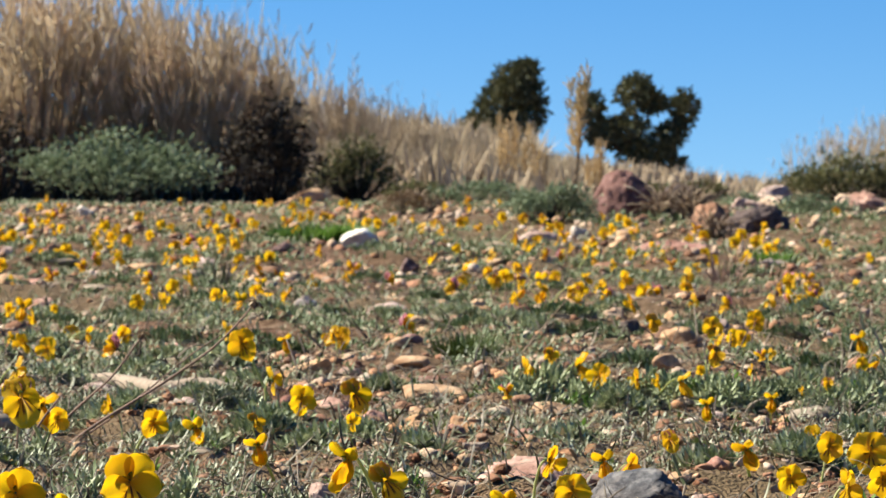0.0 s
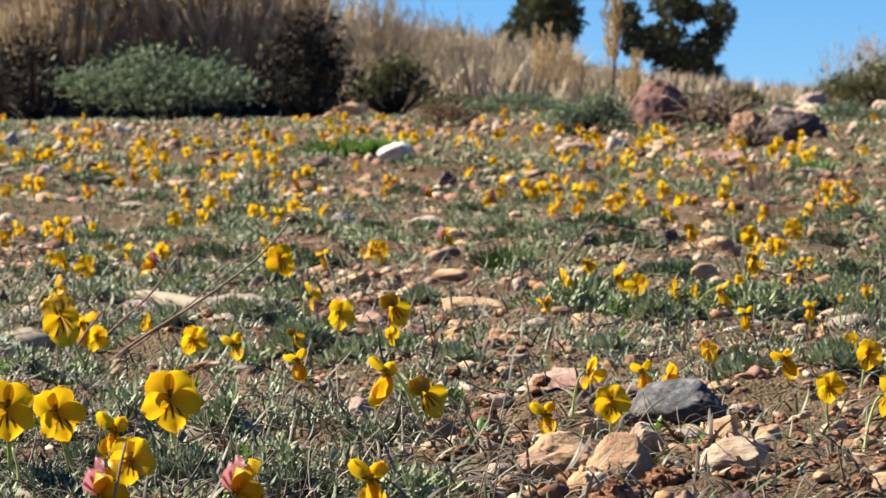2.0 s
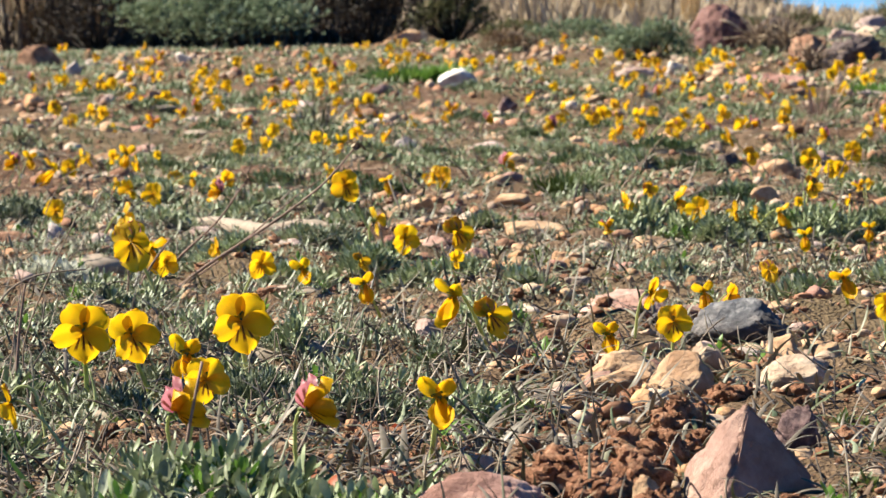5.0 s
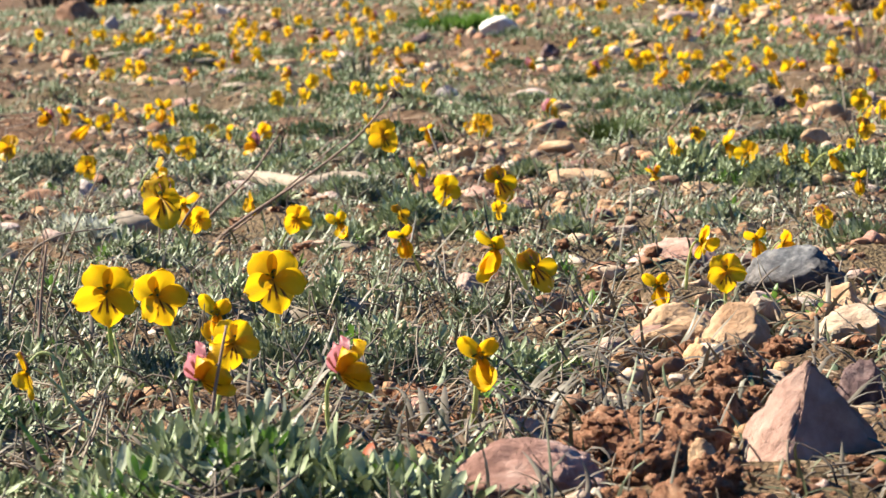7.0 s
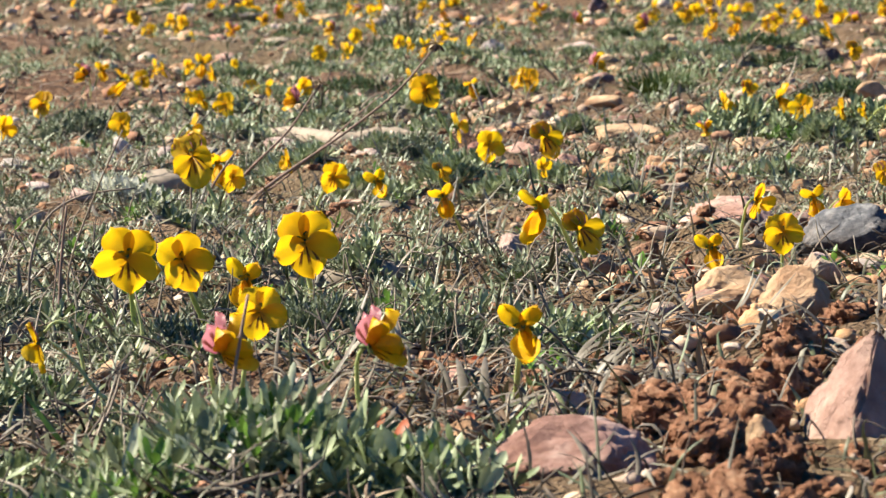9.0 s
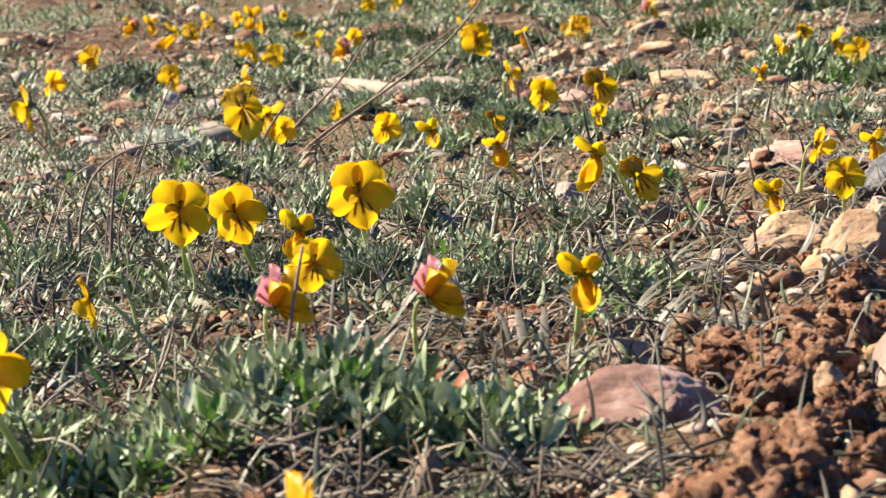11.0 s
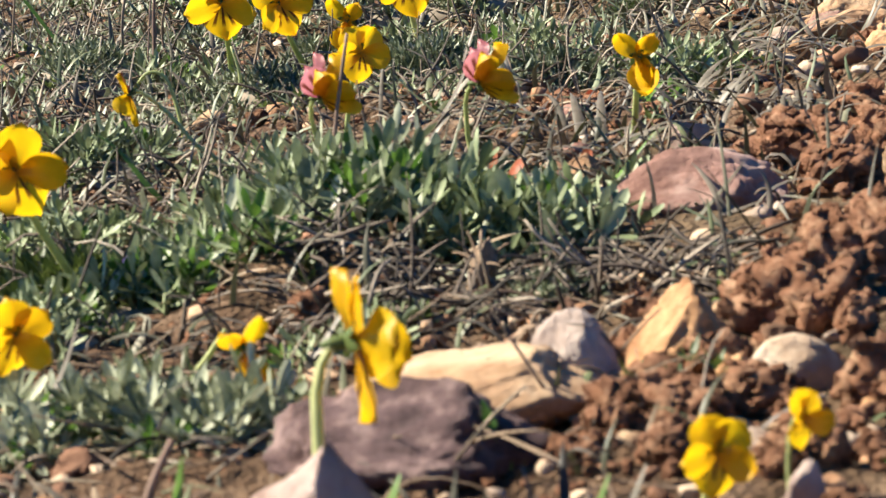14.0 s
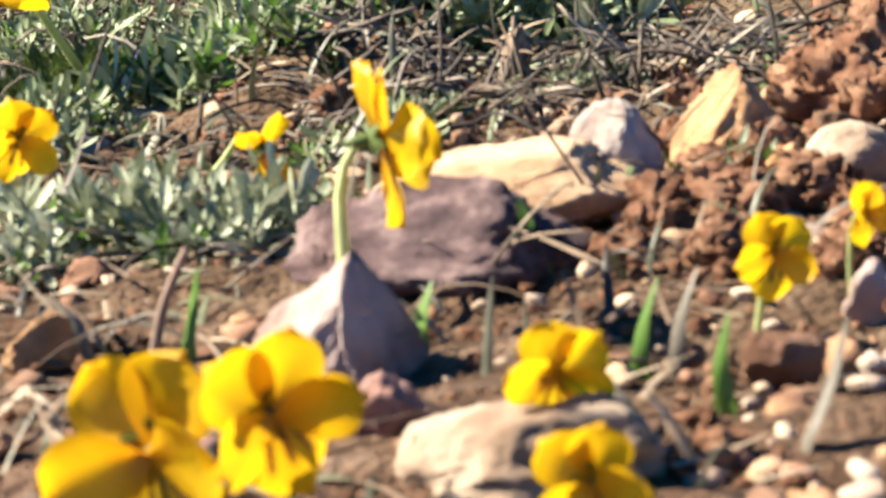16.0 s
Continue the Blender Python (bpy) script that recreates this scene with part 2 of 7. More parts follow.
OLIVE = leaf_material("olive_leaf", [(0, (0.09, 0.10, 0.045)), (1, (0.20, 0.19, 0.10))], 0.6, 0.2, "island", 10)
NEEDLE = leaf_material("pine_needles", [(0, (0.055, 0.06, 0.035)), (0.6, (0.11, 0.115, 0.06)), (1, (0.18, 0.175, 0.10))], 0.6, 0.12, "island", 2)
TWIG_RED = leaf_material("red_twig", [(0, (0.15, 0.085, 0.068)), (1, (0.33, 0.215, 0.17))], 0.7, 0.1, "object")
BARK = leaf_material("bark", [(0, (0.08, 0.055, 0.04)), (1, (0.13, 0.09, 0.065))], 0.95, 0.0, "object", 20)
DEADWOOD = leaf_material("dead_wood", [(0, (0.10, 0.065, 0.045)), (1, (0.24, 0.165, 0.12))], 0.95, 0.0, "island", 900)
LITTER = leaf_material("dead_twigs", [(0, (0.028, 0.022, 0.018)), (0.45, (0.085, 0.062, 0.050)), (0.8, (0.20, 0.155, 0.125)), (1, (0.40, 0.33, 0.27))], 0.75, 0.0, "island", 400)
PALEWOOD = leaf_material("pale_wood", [(0, (0.19, 0.145, 0.115)), (1, (0.32, 0.255, 0.21))], 0.9, 0.0, "object", 260)
RED_LEAF = leaf_material("red_leaf", [(0, (0.30, 0.06, 0.03)), (1, (0.48, 0.13, 0.06))], 0.5, 0.3, "object", 300)
PURPLE = leaf_material("tiny_purple_flower", [(0, (0.22, 0.18, 0.55)), (1, (0.35, 0.28, 0.7))], 0.5, 0.3)
SOIL, GRAVEL, CLOD = soil_material(), gravel_material(), clod_material()


# ---- mesh helpers ----
class Pile:
    """Collects vertices and faces for one mesh."""

    def __init__(self):
        self.v, self.f, self.n = [], [], 0

    def add(self, verts, faces):
        self.f.extend([tuple(i + self.n for i in f) for f in faces])
        self.v.extend([tuple(p) for p in verts])
        self.n += len(verts)

    def mesh(self, name, mat, smooth=True):
        me = bpy.data.meshes.new(name)
        me.from_pydata(self.v, [], self.f)
        me.materials.append(mat)
        if smooth:
            me.shade_smooth()
        return me


def part(name, me, parent, label="", m=None):
    ob = new(name, me)
    ob.parent = parent
    if m is not None:
        ob.matrix_local = m
    return tagged(ob, label)


def unit(v):
    v = Vector(v)
    return v.normalized() if v.length > 1e-9 else Vector((0, 0, 1))


def leaf(pile, base, way, side, length, width, fold=0.25, bend=0.0):
    """A folded, pointed leaf of six faces."""
    way, side = unit(way), unit(side)
    up = way.cross(side)
    b = Vector(base)
    m1 = b + way * length * 0.38 + up * bend * length * 0.3
    m2 = b + way * length * 0.75 + up * bend * length * 0.75
    t = b + way * length + up * bend * length * 1.2
    w1, w2 = width * 0.5, width * 0.42
    dip = up * fold * width * 0.5
    pile.add([b, m1 - side * w1, m1 - dip, m1 + side * w1, m2 - side * w2, m2 - dip, m2 + side * w2, t],
             [(0, 2, 1), (0, 3, 2), (1, 2, 5, 4), (2, 3, 6, 5), (4, 5, 7), (5, 6, 7)])


def fat_leaf(pile, base, way, side, length, width, bend=0.0):
    """A fleshy leaf with a blunt rounded end, hollowed along its middle."""
    way, side = unit(way), unit(side)
    up = way.cross(side)
    b = Vector(base)
    verts, faces = [b], []
    for s, w in ((0.3, 0.55), (0.62, 1.0), (0.86, 0.82)):
        c = b + way * length * s + up * bend * length * s * s
        verts += [c - side * width * 0.5 * w, c - up * width * 0.2 * w, c + side * width * 0.5 * w]
    verts.append(b + way * length + up * bend * length)
    faces = [(0, 2, 1), (0, 3, 2), (1, 2, 5, 4), (2, 3, 6, 5), (4, 5, 8, 7), (5, 6, 9, 8), (7, 8, 10), (8, 9, 10)]
    pile.add(verts, faces)


def tube(pile, pts, radii, sides=5):
    rings = []
    for i, p in enumerate(pts):
        a = Vector(pts[max(i - 1, 0)])
        c = Vector(pts[min(i + 1, len(pts) - 1)])
        d = unit(c - a)
        s = unit(d.cross(Vector((0.31, 0.87, 0.38))))
        u = d.cross(s)
        rings.append([Vector(p) + (s * math.cos(k * 2 * math.pi / sides) + u * math.sin(k * 2 * math.pi / sides)) * radii[i] for k in range(sides)])
    verts = [p for r in rings for p in r]
    faces = []
    for i in range(len(pts) - 1):
        for k in range(sides):
            j = (k + 1) % sides
            faces.append((i * sides + k, i * sides + j, (i + 1) * sides + j, (i + 1) * sides + k))
    faces.append(tuple(range(sides - 1, -1, -1)))
    faces.append(tuple((len(pts) - 1) * sides + k for k in range(sides)))
    pile.add(verts, faces)


def arc(base, heading, length, rise, droop, n=6):
    """Points of a blade or stem that starts upwards and bends over."""
    pts, p = [], Vector(base)
    for i in range(n + 1):
        pts.append(p.copy())
        a = rise - droop * i / n
        p = p + Vector((math.cos(heading) * math.cos(a), math.sin(heading) * math.cos(a), math.sin(a))) * (length / n)
    return pts


def blade(pile, pts, width):
    """A tapering folded grass blade along pts."""
    verts, faces, n = [], [], len(pts)
    for i, p in enumerate(pts):
        d = unit(Vector(pts[min(i + 1, n - 1)]) - Vector(pts[max(i - 1, 0)]))
        s = unit(d.cross(Vector((0, 0, 1)))) if abs(d.z) < 0.98 else Vector((1, 0, 0))
        w = width * 0.5 * (1 - (i / (n - 1)) ** 2.2) + width * 0.03
        verts += [p - s * w, p - d.cross(s) * w * 0.5, p + s * w]
    for i in range(n - 1):
        a = i * 3
        faces += [(a, a + 1, a + 4, a + 3), (a + 1, a + 2, a + 5, a + 4)]
    pile.add(verts, faces)


def ball(level):
    bm = bmesh.new()
    bmesh.ops.create_icosphere(bm, subdivisions=level, radius=1.0)
    bm.verts.ensure_lookup_table()
    v = [x.co.copy() for x in bm.verts]
    f = [tuple(x.index for x in g.verts) for g in bm.faces]
    bm.free()
    return v, f


BALLS = {k: ball(k) for k in (1, 2, 3, 4, 5)}


def stone_shape(level, seed, size, rough=0.22, cuts=5, crags=0.0, facets=(), blunt=0.035):
    """A worn stone: a ball cut by planes into blunt facets, with lumps and small pits. size: full x, y, z."""
    rng = random.Random(seed)
    planes = []
    for _ in range(0 if facets else cuts + 4):
        d = unit((rng.gauss(0, 1), rng.gauss(0, 1), rng.gauss(0, 0.8)))
        planes.append((d, rng.uniform(0.5, 0.86)))
    planes += [(unit(d), k) for d, k in facets]
    off = Vector((rng.uniform(-50, 50), rng.uniform(-50, 50), rng.uniform(-50, 50)))
    out = []
    for p in BALLS[level][0]:
        q = p.copy()
        for d, k in planes:
            e = (q.dot(d) - k) / blunt
            if e > -4:
                q -= d * (blunt * math.log1p(math.exp(min(e, 30.0)))) * 0.94
        r = 1 + rough * (noise.noise(p * 1.3 + off) + 0.5 * noise.noise(p * 3.1 + off))
        if level > 2:
            r += rough * 0.3 * noise.noise(p * 7 + off) - crags * 0.16 * max(0.0, 0.12 - abs(noise.noise(p * 2.4 + off * 2))) / 0.12
        if level > 3:
            r += rough * 0.16 * noise.noise(p * 15 + off) + rough * 0.10 * noise.noise(p * 31 + off)
        q = q * r
        out.append(Vector((q.x * size[0] * 0.56, q.y * size[1] * 0.56, q.z * size[2] * 0.56)))
    return out, BALLS[level][1]


def crumb_shape(level, seed, squash=0.75):
    """A crumbly lump of earth: a ball broken up by noise at several sizes."""
    rng = random.Random(seed)
    off = Vector((rng.uniform(-50, 50), rng.uniform(-50, 50), rng.uniform(-50, 50)))
    out = []
    for p in BALLS[level][0]:
        r, a, f = 0.8, 0.42, 1.4
        for _ in range(2 + level // 2 + (2 if level > 3 else 0)):
            if f < 2.5:
                r += a * noise.noise(p * f + off)
            else:
                r += a * 1.1 * (0.42 - noise.voronoi(p * f * 0.8 + off)[0][0])
            a, f = a * 0.68, f * 1.9
        q = p * r * 0.5
        out.append(Vector((q.x, q.y, q.z * squash)))
    return out, BALLS[level][1]


def smooth(a, b, x):
    t = min(max((x - a) / (b - a), 0.0), 1.0)
    return t * t * (3 - 2 * t)


def level_z(x, y):
    """Height of the ground at large: a level stony flat, then a low bank and a rise behind it."""
    d = math.hypot(x, y)
    amp = 0.0020 + 0.0010 * min(d, 3.0)
    z = amp * (noise.noise((x * 11, y * 8, 0.3)) * 0.7 + noise.noise((x * 2.3, y * 2.0, 4.1))) * smooth(0.0, 0.4, d)
    z += 0.068 * smooth(3.3, 6.2, y)
    if y > 9:
        u = x / y
        e = -0.003 + 0.018 * smooth(0.10, -0.05, u) + 0.0012 * noise.noise((u * 30, 1.7, y * 0.02))
        far = 0.105 + min(y, 150) * e
        z += smooth(9, 20, y) * (far - 0.068)
    return z


STONES, BEDS = [], {}


def bed(x, y, w):
    """Notes that a stone of width w lies at x, y, in a hollow of its own."""
    STONES.append((x, y, w))
    r = w * 0.5 + 0.010 + 0.008 * y
    for i in range(math.floor((x - r) / 0.05), math.floor((x + r) / 0.05) + 1):
        for j in range(math.floor((y - r * 2.2) / 0.05), math.floor((y + r) / 0.05) + 1):
            BEDS.setdefault((i, j), []).append((x, y, w * 0.5, r))


def hump(x, y):
    """Small hummocks between the stones."""
    d = math.hypot(x, y)
    if d > 6.2 or y < 0.3:
        return 0.0
    h = 0.0
    if d < 2.6:
        h += 0.0125 * max(0.0, noise.noise((x * 21, y * 15, 9.0)) + 0.35 * noise.noise((x * 55, y * 40, 4.0)) + 0.04) * smooth(0.42, 0.6, d) * (1 - smooth(1.7, 2.6, d))
    if d > 1.6:
        h += 0.026 * max(0.0, noise.noise((x * 9, y * 5, 3.0)) + 0.35 * noise.noise((x * 24, y * 15, 6.0)) + 0.04) * smooth(1.6, 2.6, d) * (1 - smooth(4.6, 6.2, d))
    for sx, sy, near, far in BEDS.get((math.floor(x / 0.05), math.floor(y / 0.05)), ()):
        dy = (y - sy) * (0.5 if y < sy else 1.0)
        h *= smooth(near, far, math.hypot(x - sx, dy))
    return h


def ground_z(x, y):
    return level_z(x, y) + hump(x, y)


def leaf_lite(pile, base, way, side, length, width):
    """A small folded leaf of four triangles."""
    way, side = unit(way), unit(side)
    b = Vector(base)
    m = b + way * length * 0.5
    pile.add([b, m - side * width * 0.5, m - way.cross(side) * width * 0.2, m + side * width * 0.5, b + way * length],
             [(0, 2, 1), (0, 3, 2), (1, 2, 4), (2, 3, 4)])


# ---- ground ----
def build_ground():
    pile = Pile()
    radii = [0.02] + list(np.geomspace(0.1, 4.0, 330)) + list(np.geomspace(4.05, 4000, 170))
    front = list(np.radians(np.linspace(79, 106, 170)))
    rest = list(np.radians(np.linspace(110, 435, 50)))
    angles = front + rest
    verts = []
    for r in radii:
        for a in angles:
            x, y = r * math.cos(a), r * math.sin(a)
            z = ground_z(x, y)
            if r < 3.6 and 78 < math.degrees(a) < 107:
                z += 0.0012 * noise.noise((x * 140, y * 110, 2.2)) + 0.0022 * noise.noise((x * 50, y * 40, 7.7)) + 0.0006 * noise.noise((x * 330, y * 260, 5.1))
            verts.append((x, y, z))
    na = len(angles)
    faces = []
    for i in range(len(radii) - 1):
        for k in range(na):
            j = (k + 1) % na
            faces.append((i * na + k, i * na + j, (i + 1) * na + j, (i + 1) * na + k))
    faces.append(tuple(range(na - 1, -1, -1)))
    pile.add(verts, faces)
    return tagged(new("ground", pile.mesh("ground", SOIL)), "reddish-brown stony soil flat with low plants", "ground", kind="structure")




SLAB = (((-0.10, -0.52, 0.85), 0.50), ((-0.80, -0.25, 0.55), 0.66), ((0.78, -0.30, 0.55), 0.70), ((0.1, 0.8, 0.5), 0.6))
ROUND = (((-0.2, -0.55, 0.8), 0.58), ((-0.8, -0.3, 0.5), 0.72), ((0.8, -0.3, 0.5), 0.72))
SPUR = (((-0.74, -0.28, 0.60), 0.30), ((0.52, -0.70, 0.42), 0.22), ((0.30, 0.75, 0.60), 0.42), ((0.85, 0.0, 0.50), 0.46), ((-0.1, 0, 1), 0.74))
EGG = (((-0.25, -0.6, 0.75), 0.84), ((0.9, -0.2, 0.4), 0.86))
KNOB = (((-0.45, -0.30, 0.85), 0.52), ((0.15, -0.75, 0.65), 0.74), ((0.8, -0.3, 0.5), 0.80))
LEAN = (((-0.74, -0.30, 0.60), 0.40), ((0.10, -0.80, 0.58), 0.66), ((0.80, -0.10, 0.55), 0.60), ((0.15, 0.0, 1.0), 0.84))
PEAK = (((-0.56, -0.26, 0.78), 0.20), ((0.88, -0.42, 0.22), 0.40), ((0.25, 0.80, 0.50), 0.40), ((-0.2, -0.9, 0.3), 0.50))


def stone(x, y, width, height, colour, seed, facets=()):
    """One larger stone, sunk a little into the soil."""
    rng = random.Random(seed * 7 + 1)
    level = 5 if width > 0.008 and y < 1.2 else 4
    tall = height * 1.35
    v, f = stone_shape(level, seed, (width, width * rng.uniform(0.6, 0.8), tall), (0.24 if colour == "purple" else 0.09 if facets is EGG else 0.16) if facets else 0.20, 0 if facets else 6, 0.12 if colour in ("peach", "cream", "white", "chalk") else 0.35, facets)
    p = Pile()
    p.add(v, f)
    words = {"tan": "tan", "orange": "rusty orange", "cream": "cream-coloured", "white": "pale whitish", "pink": "pinkish grey", "red": "dull red",
             "brown": "brown", "purple": "purplish brown", "grey": "grey", "rose": "dull rose-grey", "umber": "shadow-dark brown", "maroon": "maroon", "dark": "dark blue-grey speckled", "chalk": "chalky white", "salmon": "salmon-pink", "blush": "pinkish white", "peach": "pale peach-coloured"}[colour]
    ob = new("stone", p.mesh("stone", ROCKS[colour]))
    zc = level_z(x, y) + height - tall * 0.5 * 1.02
    ob.matrix_world = pose(x, y, zc, rng.uniform(-6, 6), rng.uniform(-6, 6), 0 if facets else rng.uniform(-15, 15))
    bed(x, y, width)
    size = "large" if width > 0.06 else "small"
    return tagged(ob, words + " weathered " + size + " stone lying on the soil", "stone", "stones on the ground")


stone(-0.0323, 0.4280, 0.0268, 0.0074, 'cream', 7)
stone(-0.0775, 0.4426, 0.0070, 0.0032, 'pink', 10)
stone(-0.0482, 0.4445, 0.0086, 0.0064, 'red', 15)
stone(-0.0100, 0.4542, 0.0082, 0.0060, 'brown', 8)
stone(-0.0565, 0.4697, 0.0195, 0.0178, 'pink', 1, PEAK)
stone(-0.0011, 0.4739, 0.0058, 0.0063, 'pink', 6)
stone(-0.0919, 0.4881, 0.0092, 0.0055, 'orange', 9)
stone(-0.0494, 0.5095, 0.0310, 0.0112, 'purple', 0, SLAB)
stone(-0.0244, 0.5280, 0.0054, 0.0047, 'brown', 11)
stone(-0.0012, 0.5420, 0.0112, 0.0072, 'cream', 5, EGG)
stone(-0.0432, 0.5409, 0.0305, 0.0092, 'peach', 2, KNOB)
stone(0.0001, 0.5432, 0.0062, 0.0041, 'brown', 14)
stone(-0.0303, 0.5510, 0.0104, 0.0104, 'blush', 3, EGG)
stone(-0.0088, 0.5498, 0.0052, 0.0037, 'orange', 19)
stone(-0.0101, 0.5501, 0.0042, 0.0032, 'orange', 13)
stone(-0.0162, 0.5600, 0.0156, 0.0128, 'orange', 4, LEAN)
stone(-0.0125, 0.5580, 0.0045, 0.0045, 'brown', 20)
stone(-0.0025, 0.5660, 0.0069, 0.0046, 'brown', 18)
stone(-0.0049, 0.6031, 0.0047, 0.0039, 'tan', 12)
stone(-0.0150, 0.6860, 0.0290, 0.0098, 'salmon', 16, ROUND)
stone(0.0210, 0.6982, 0.0071, 0.0071, 'tan', 28)
stone(0.0434, 0.7190, 0.0325, 0.0251, 'rose', 34, SPUR)
stone(-0.0116, 0.7222, 0.0122, 0.0051, 'pink', 17)
stone(-0.0359, 0.7289, 0.0067, 0.0055, 'tan', 38)
stone(-0.0368, 0.7327, 0.0098, 0.0043, 'tan', 23)
stone(-0.0955, 0.7470, 0.0134, 0.0050, 'brown', 25)
stone(-0.0944, 0.7606, 0.0128, 0.0058, 'orange', 37)
stone(-0.0177, 0.7657, 0.0097, 0.0051, 'pink', 24)
stone(0.0612, 0.8034, 0.0117, 0.0117, 'purple', 51)
stone(0.0225, 0.8058, 0.0096, 0.0042, 'tan', 27)
stone(0.0286, 0.8877, 0.0093, 0.0073, 'cream', 22)
stone(0.0281, 0.8939, 0.0110, 0.0062, 'orange', 32)
stone(0.0090, 0.9046, 0.0070, 0.0035, 'tan', 33)
stone(0.0205, 0.9241, 0.0185, 0.0085, 'tan', 21)
stone(0.0159, 0.9357, 0.0137, 0.0076, 'tan', 48)
stone(0.0215, 0.9533, 0.0205, 0.0090, 'peach', 29)
stone(0.0475, 0.9961, 0.0108, 0.0093, 'cream', 30)
stone(-0.0130, 1.0268, 0.0112, 0.0064, 'brown', 36)
stone(-0.0396, 1.0628, 0.0098, 0.0057, 'brown', 26)
stone(-0.0384, 1.0693, 0.0134, 0.0092, 'pink', 35)
stone(0.0017, 1.0688, 0.0100, 0.0067, 'brown', 39)
stone(0.0500, 1.3627, 0.0134, 0.0045, 'tan', 58)
stone(-0.0130, 1.4119, 0.0140, 0.0051, 'orange', 59)
stone(0.0081, 1.4327, 0.0142, 0.0052, 'orange', 44)
stone(-0.0308, 1.4958, 0.0099, 0.0064, 'red', 45)
stone(-0.2145, 1.5896, 0.0158, 0.0079, 'pink', 54)
stone(0.1129, 1.6165, 0.0138, 0.0061, 'tan', 91)
stone(-0.0063, 1.6321, 0.0388, 0.0080, 'tan', 43)
stone(-0.1723, 1.6968, 0.0169, 0.0056, 'pink', 53)
stone(-0.0123, 1.7991, 0.0367, 0.0037, 'red', 89)
stone(-0.0728, 1.8600, 0.0272, 0.0108, 'tan', 75)
stone(-0.0524, 1.8594, 0.0146, 0.0063, 'pink', 76)
stone(0.2053, 1.9262, 0.0138, 0.0059, 'white', 88)
stone(0.1564, 2.1460, 0.0320, 0.0116, 'tan', 85)
stone(-0.0259, 2.1980, 0.0321, 0.0112, 'orange', 74)
# the umber stone is put in for the black shadow of a small hole
stone(0.1278, 2.3068, 0.0247, 0.0139, 'umber', 105)
stone(0.1911, 2.3367, 0.0206, 0.0119, 'pink', 86)
stone(0.1775, 2.4754, 0.0126, 0.0050, 'white', 87)
stone(0.0526, 2.5630, 0.0269, 0.0182, 'brown', 78)
stone(0.1318, 2.5845, 0.0175, 0.0096, 'cream', 96)
stone(0.0802, 2.6112, 0.0177, 0.0066, 'tan', 101)
stone(-0.0385, 2.7270, 0.0438, 0.0138, 'pink', 73)
stone(0.0287, 2.7568, 0.0196, 0.0131, 'tan', 77)
stone(-0.1146, 2.8348, 0.0240, 0.0144, 'grey', 72)
stone(-0.4378, 3.0035, 0.0204, 0.0102, 'brown', 92)
stone(-0.4182, 3.2172, 0.0425, 0.0174, 'tan', 65)
stone(-0.3921, 3.2427, 0.0231, 0.0154, 'red', 66)
stone(-0.3884, 3.7195, 0.0377, 0.0088, 'pink', 100)
stone(-0.0397, 3.7537, 0.0266, 0.0177, 'purple', 83)
stone(-0.1958, 3.7686, 0.0318, 0.0127, 'brown', 95)
stone(0.3045, 3.8277, 0.0322, 0.0090, 'brown', 98)
stone(-0.3418, 3.8354, 0.0389, 0.0117, 'tan', 94)
stone(-0.1293, 3.8795, 0.0327, 0.0118, 'tan', 103)
stone(-0.5901, 3.9015, 0.0172, 0.0086, 'tan', 64)
stone(0.0625, 4.0036, 0.0337, 0.0108, 'tan', 97)
stone(0.3925, 4.0065, 0.0404, 0.0108, 'grey', 99)
stone(-0.2826, 4.0075, 0.0271, 0.0122, 'pink', 93)
stone(-0.5325, 4.1023, 0.0250, 0.0180, 'pink', 63)
stone(-0.4785, 4.1463, 0.0210, 0.0210, 'brown', 67)
stone(0.2849, 4.2236, 0.0955, 0.0184, 'red', 84)
stone(-0.1978, 4.2307, 0.0300, 0.0186, 'purple', 71)
stone(0.0204, 4.3128, 0.0436, 0.0131, 'white', 79)
stone(0.0650, 4.3771, 0.0369, 0.0118, 'cream', 80)
stone(-0.1094, 4.4254, 0.0522, 0.0268, 'chalk', 70)
stone(-0.3421, 4.4359, 0.0300, 0.0105, 'brown', 102)
stone(0.1300, 4.5956, 0.0648, 0.0170, 'pink', 81)
stone(0.1894, 4.7193, 0.0365, 0.0191, 'white', 82)
stone(0.2691, 4.7957, 0.0323, 0.0113, 'pink', 104)
stone(-0.7043, 5.0332, 0.0255, 0.0255, 'grey', 61)
stone(-0.7966, 5.3366, 0.0674, 0.0414, 'brown', 60)
stone(-0.7231, 5.4172, 0.0329, 0.0110, 'white', 62)
stone(-0.5834, 5.4811, 0.0259, 0.0148, 'white', 68)
stone(0.7377, 7.5467, 0.0884, 0.0379, 'pink', 90)
stone(-0.3908, 9.8905, 0.0830, 0.0332, 'tan', 69)
stone(0.0377, 0.9142, 0.0170, 0.0123, 'peach', 31, ROUND)
stone(0.0712, 0.9358, 0.0193, 0.0092, 'cream', 49, ROUND)
stone(0.0719, 1.0050, 0.0111, 0.0089, 'peach', 50, ROUND)
stone(0.0252, 0.8821, 0.0076, 0.0065, 'orange', 47, ROUND)
stone(0.0064, 0.8951, 0.0065, 0.0047, 'orange', 110)
stone(0.0152, 0.9283, 0.0129, 0.0062, 'rose', 56, ROUND)
stone(0.0633, 1.0953, 0.0319, 0.0137, 'dark', 40, ROUND)
stone(0.0272, 1.1705, 0.0301, 0.0111, 'rose', 41, ROUND)
stone(-0.0309, 1.4775, 0.0089, 0.0059, 'tan', 111)
stone(-0.0212, 1.3886, 0.0106, 0.0068, 'orange', 112)
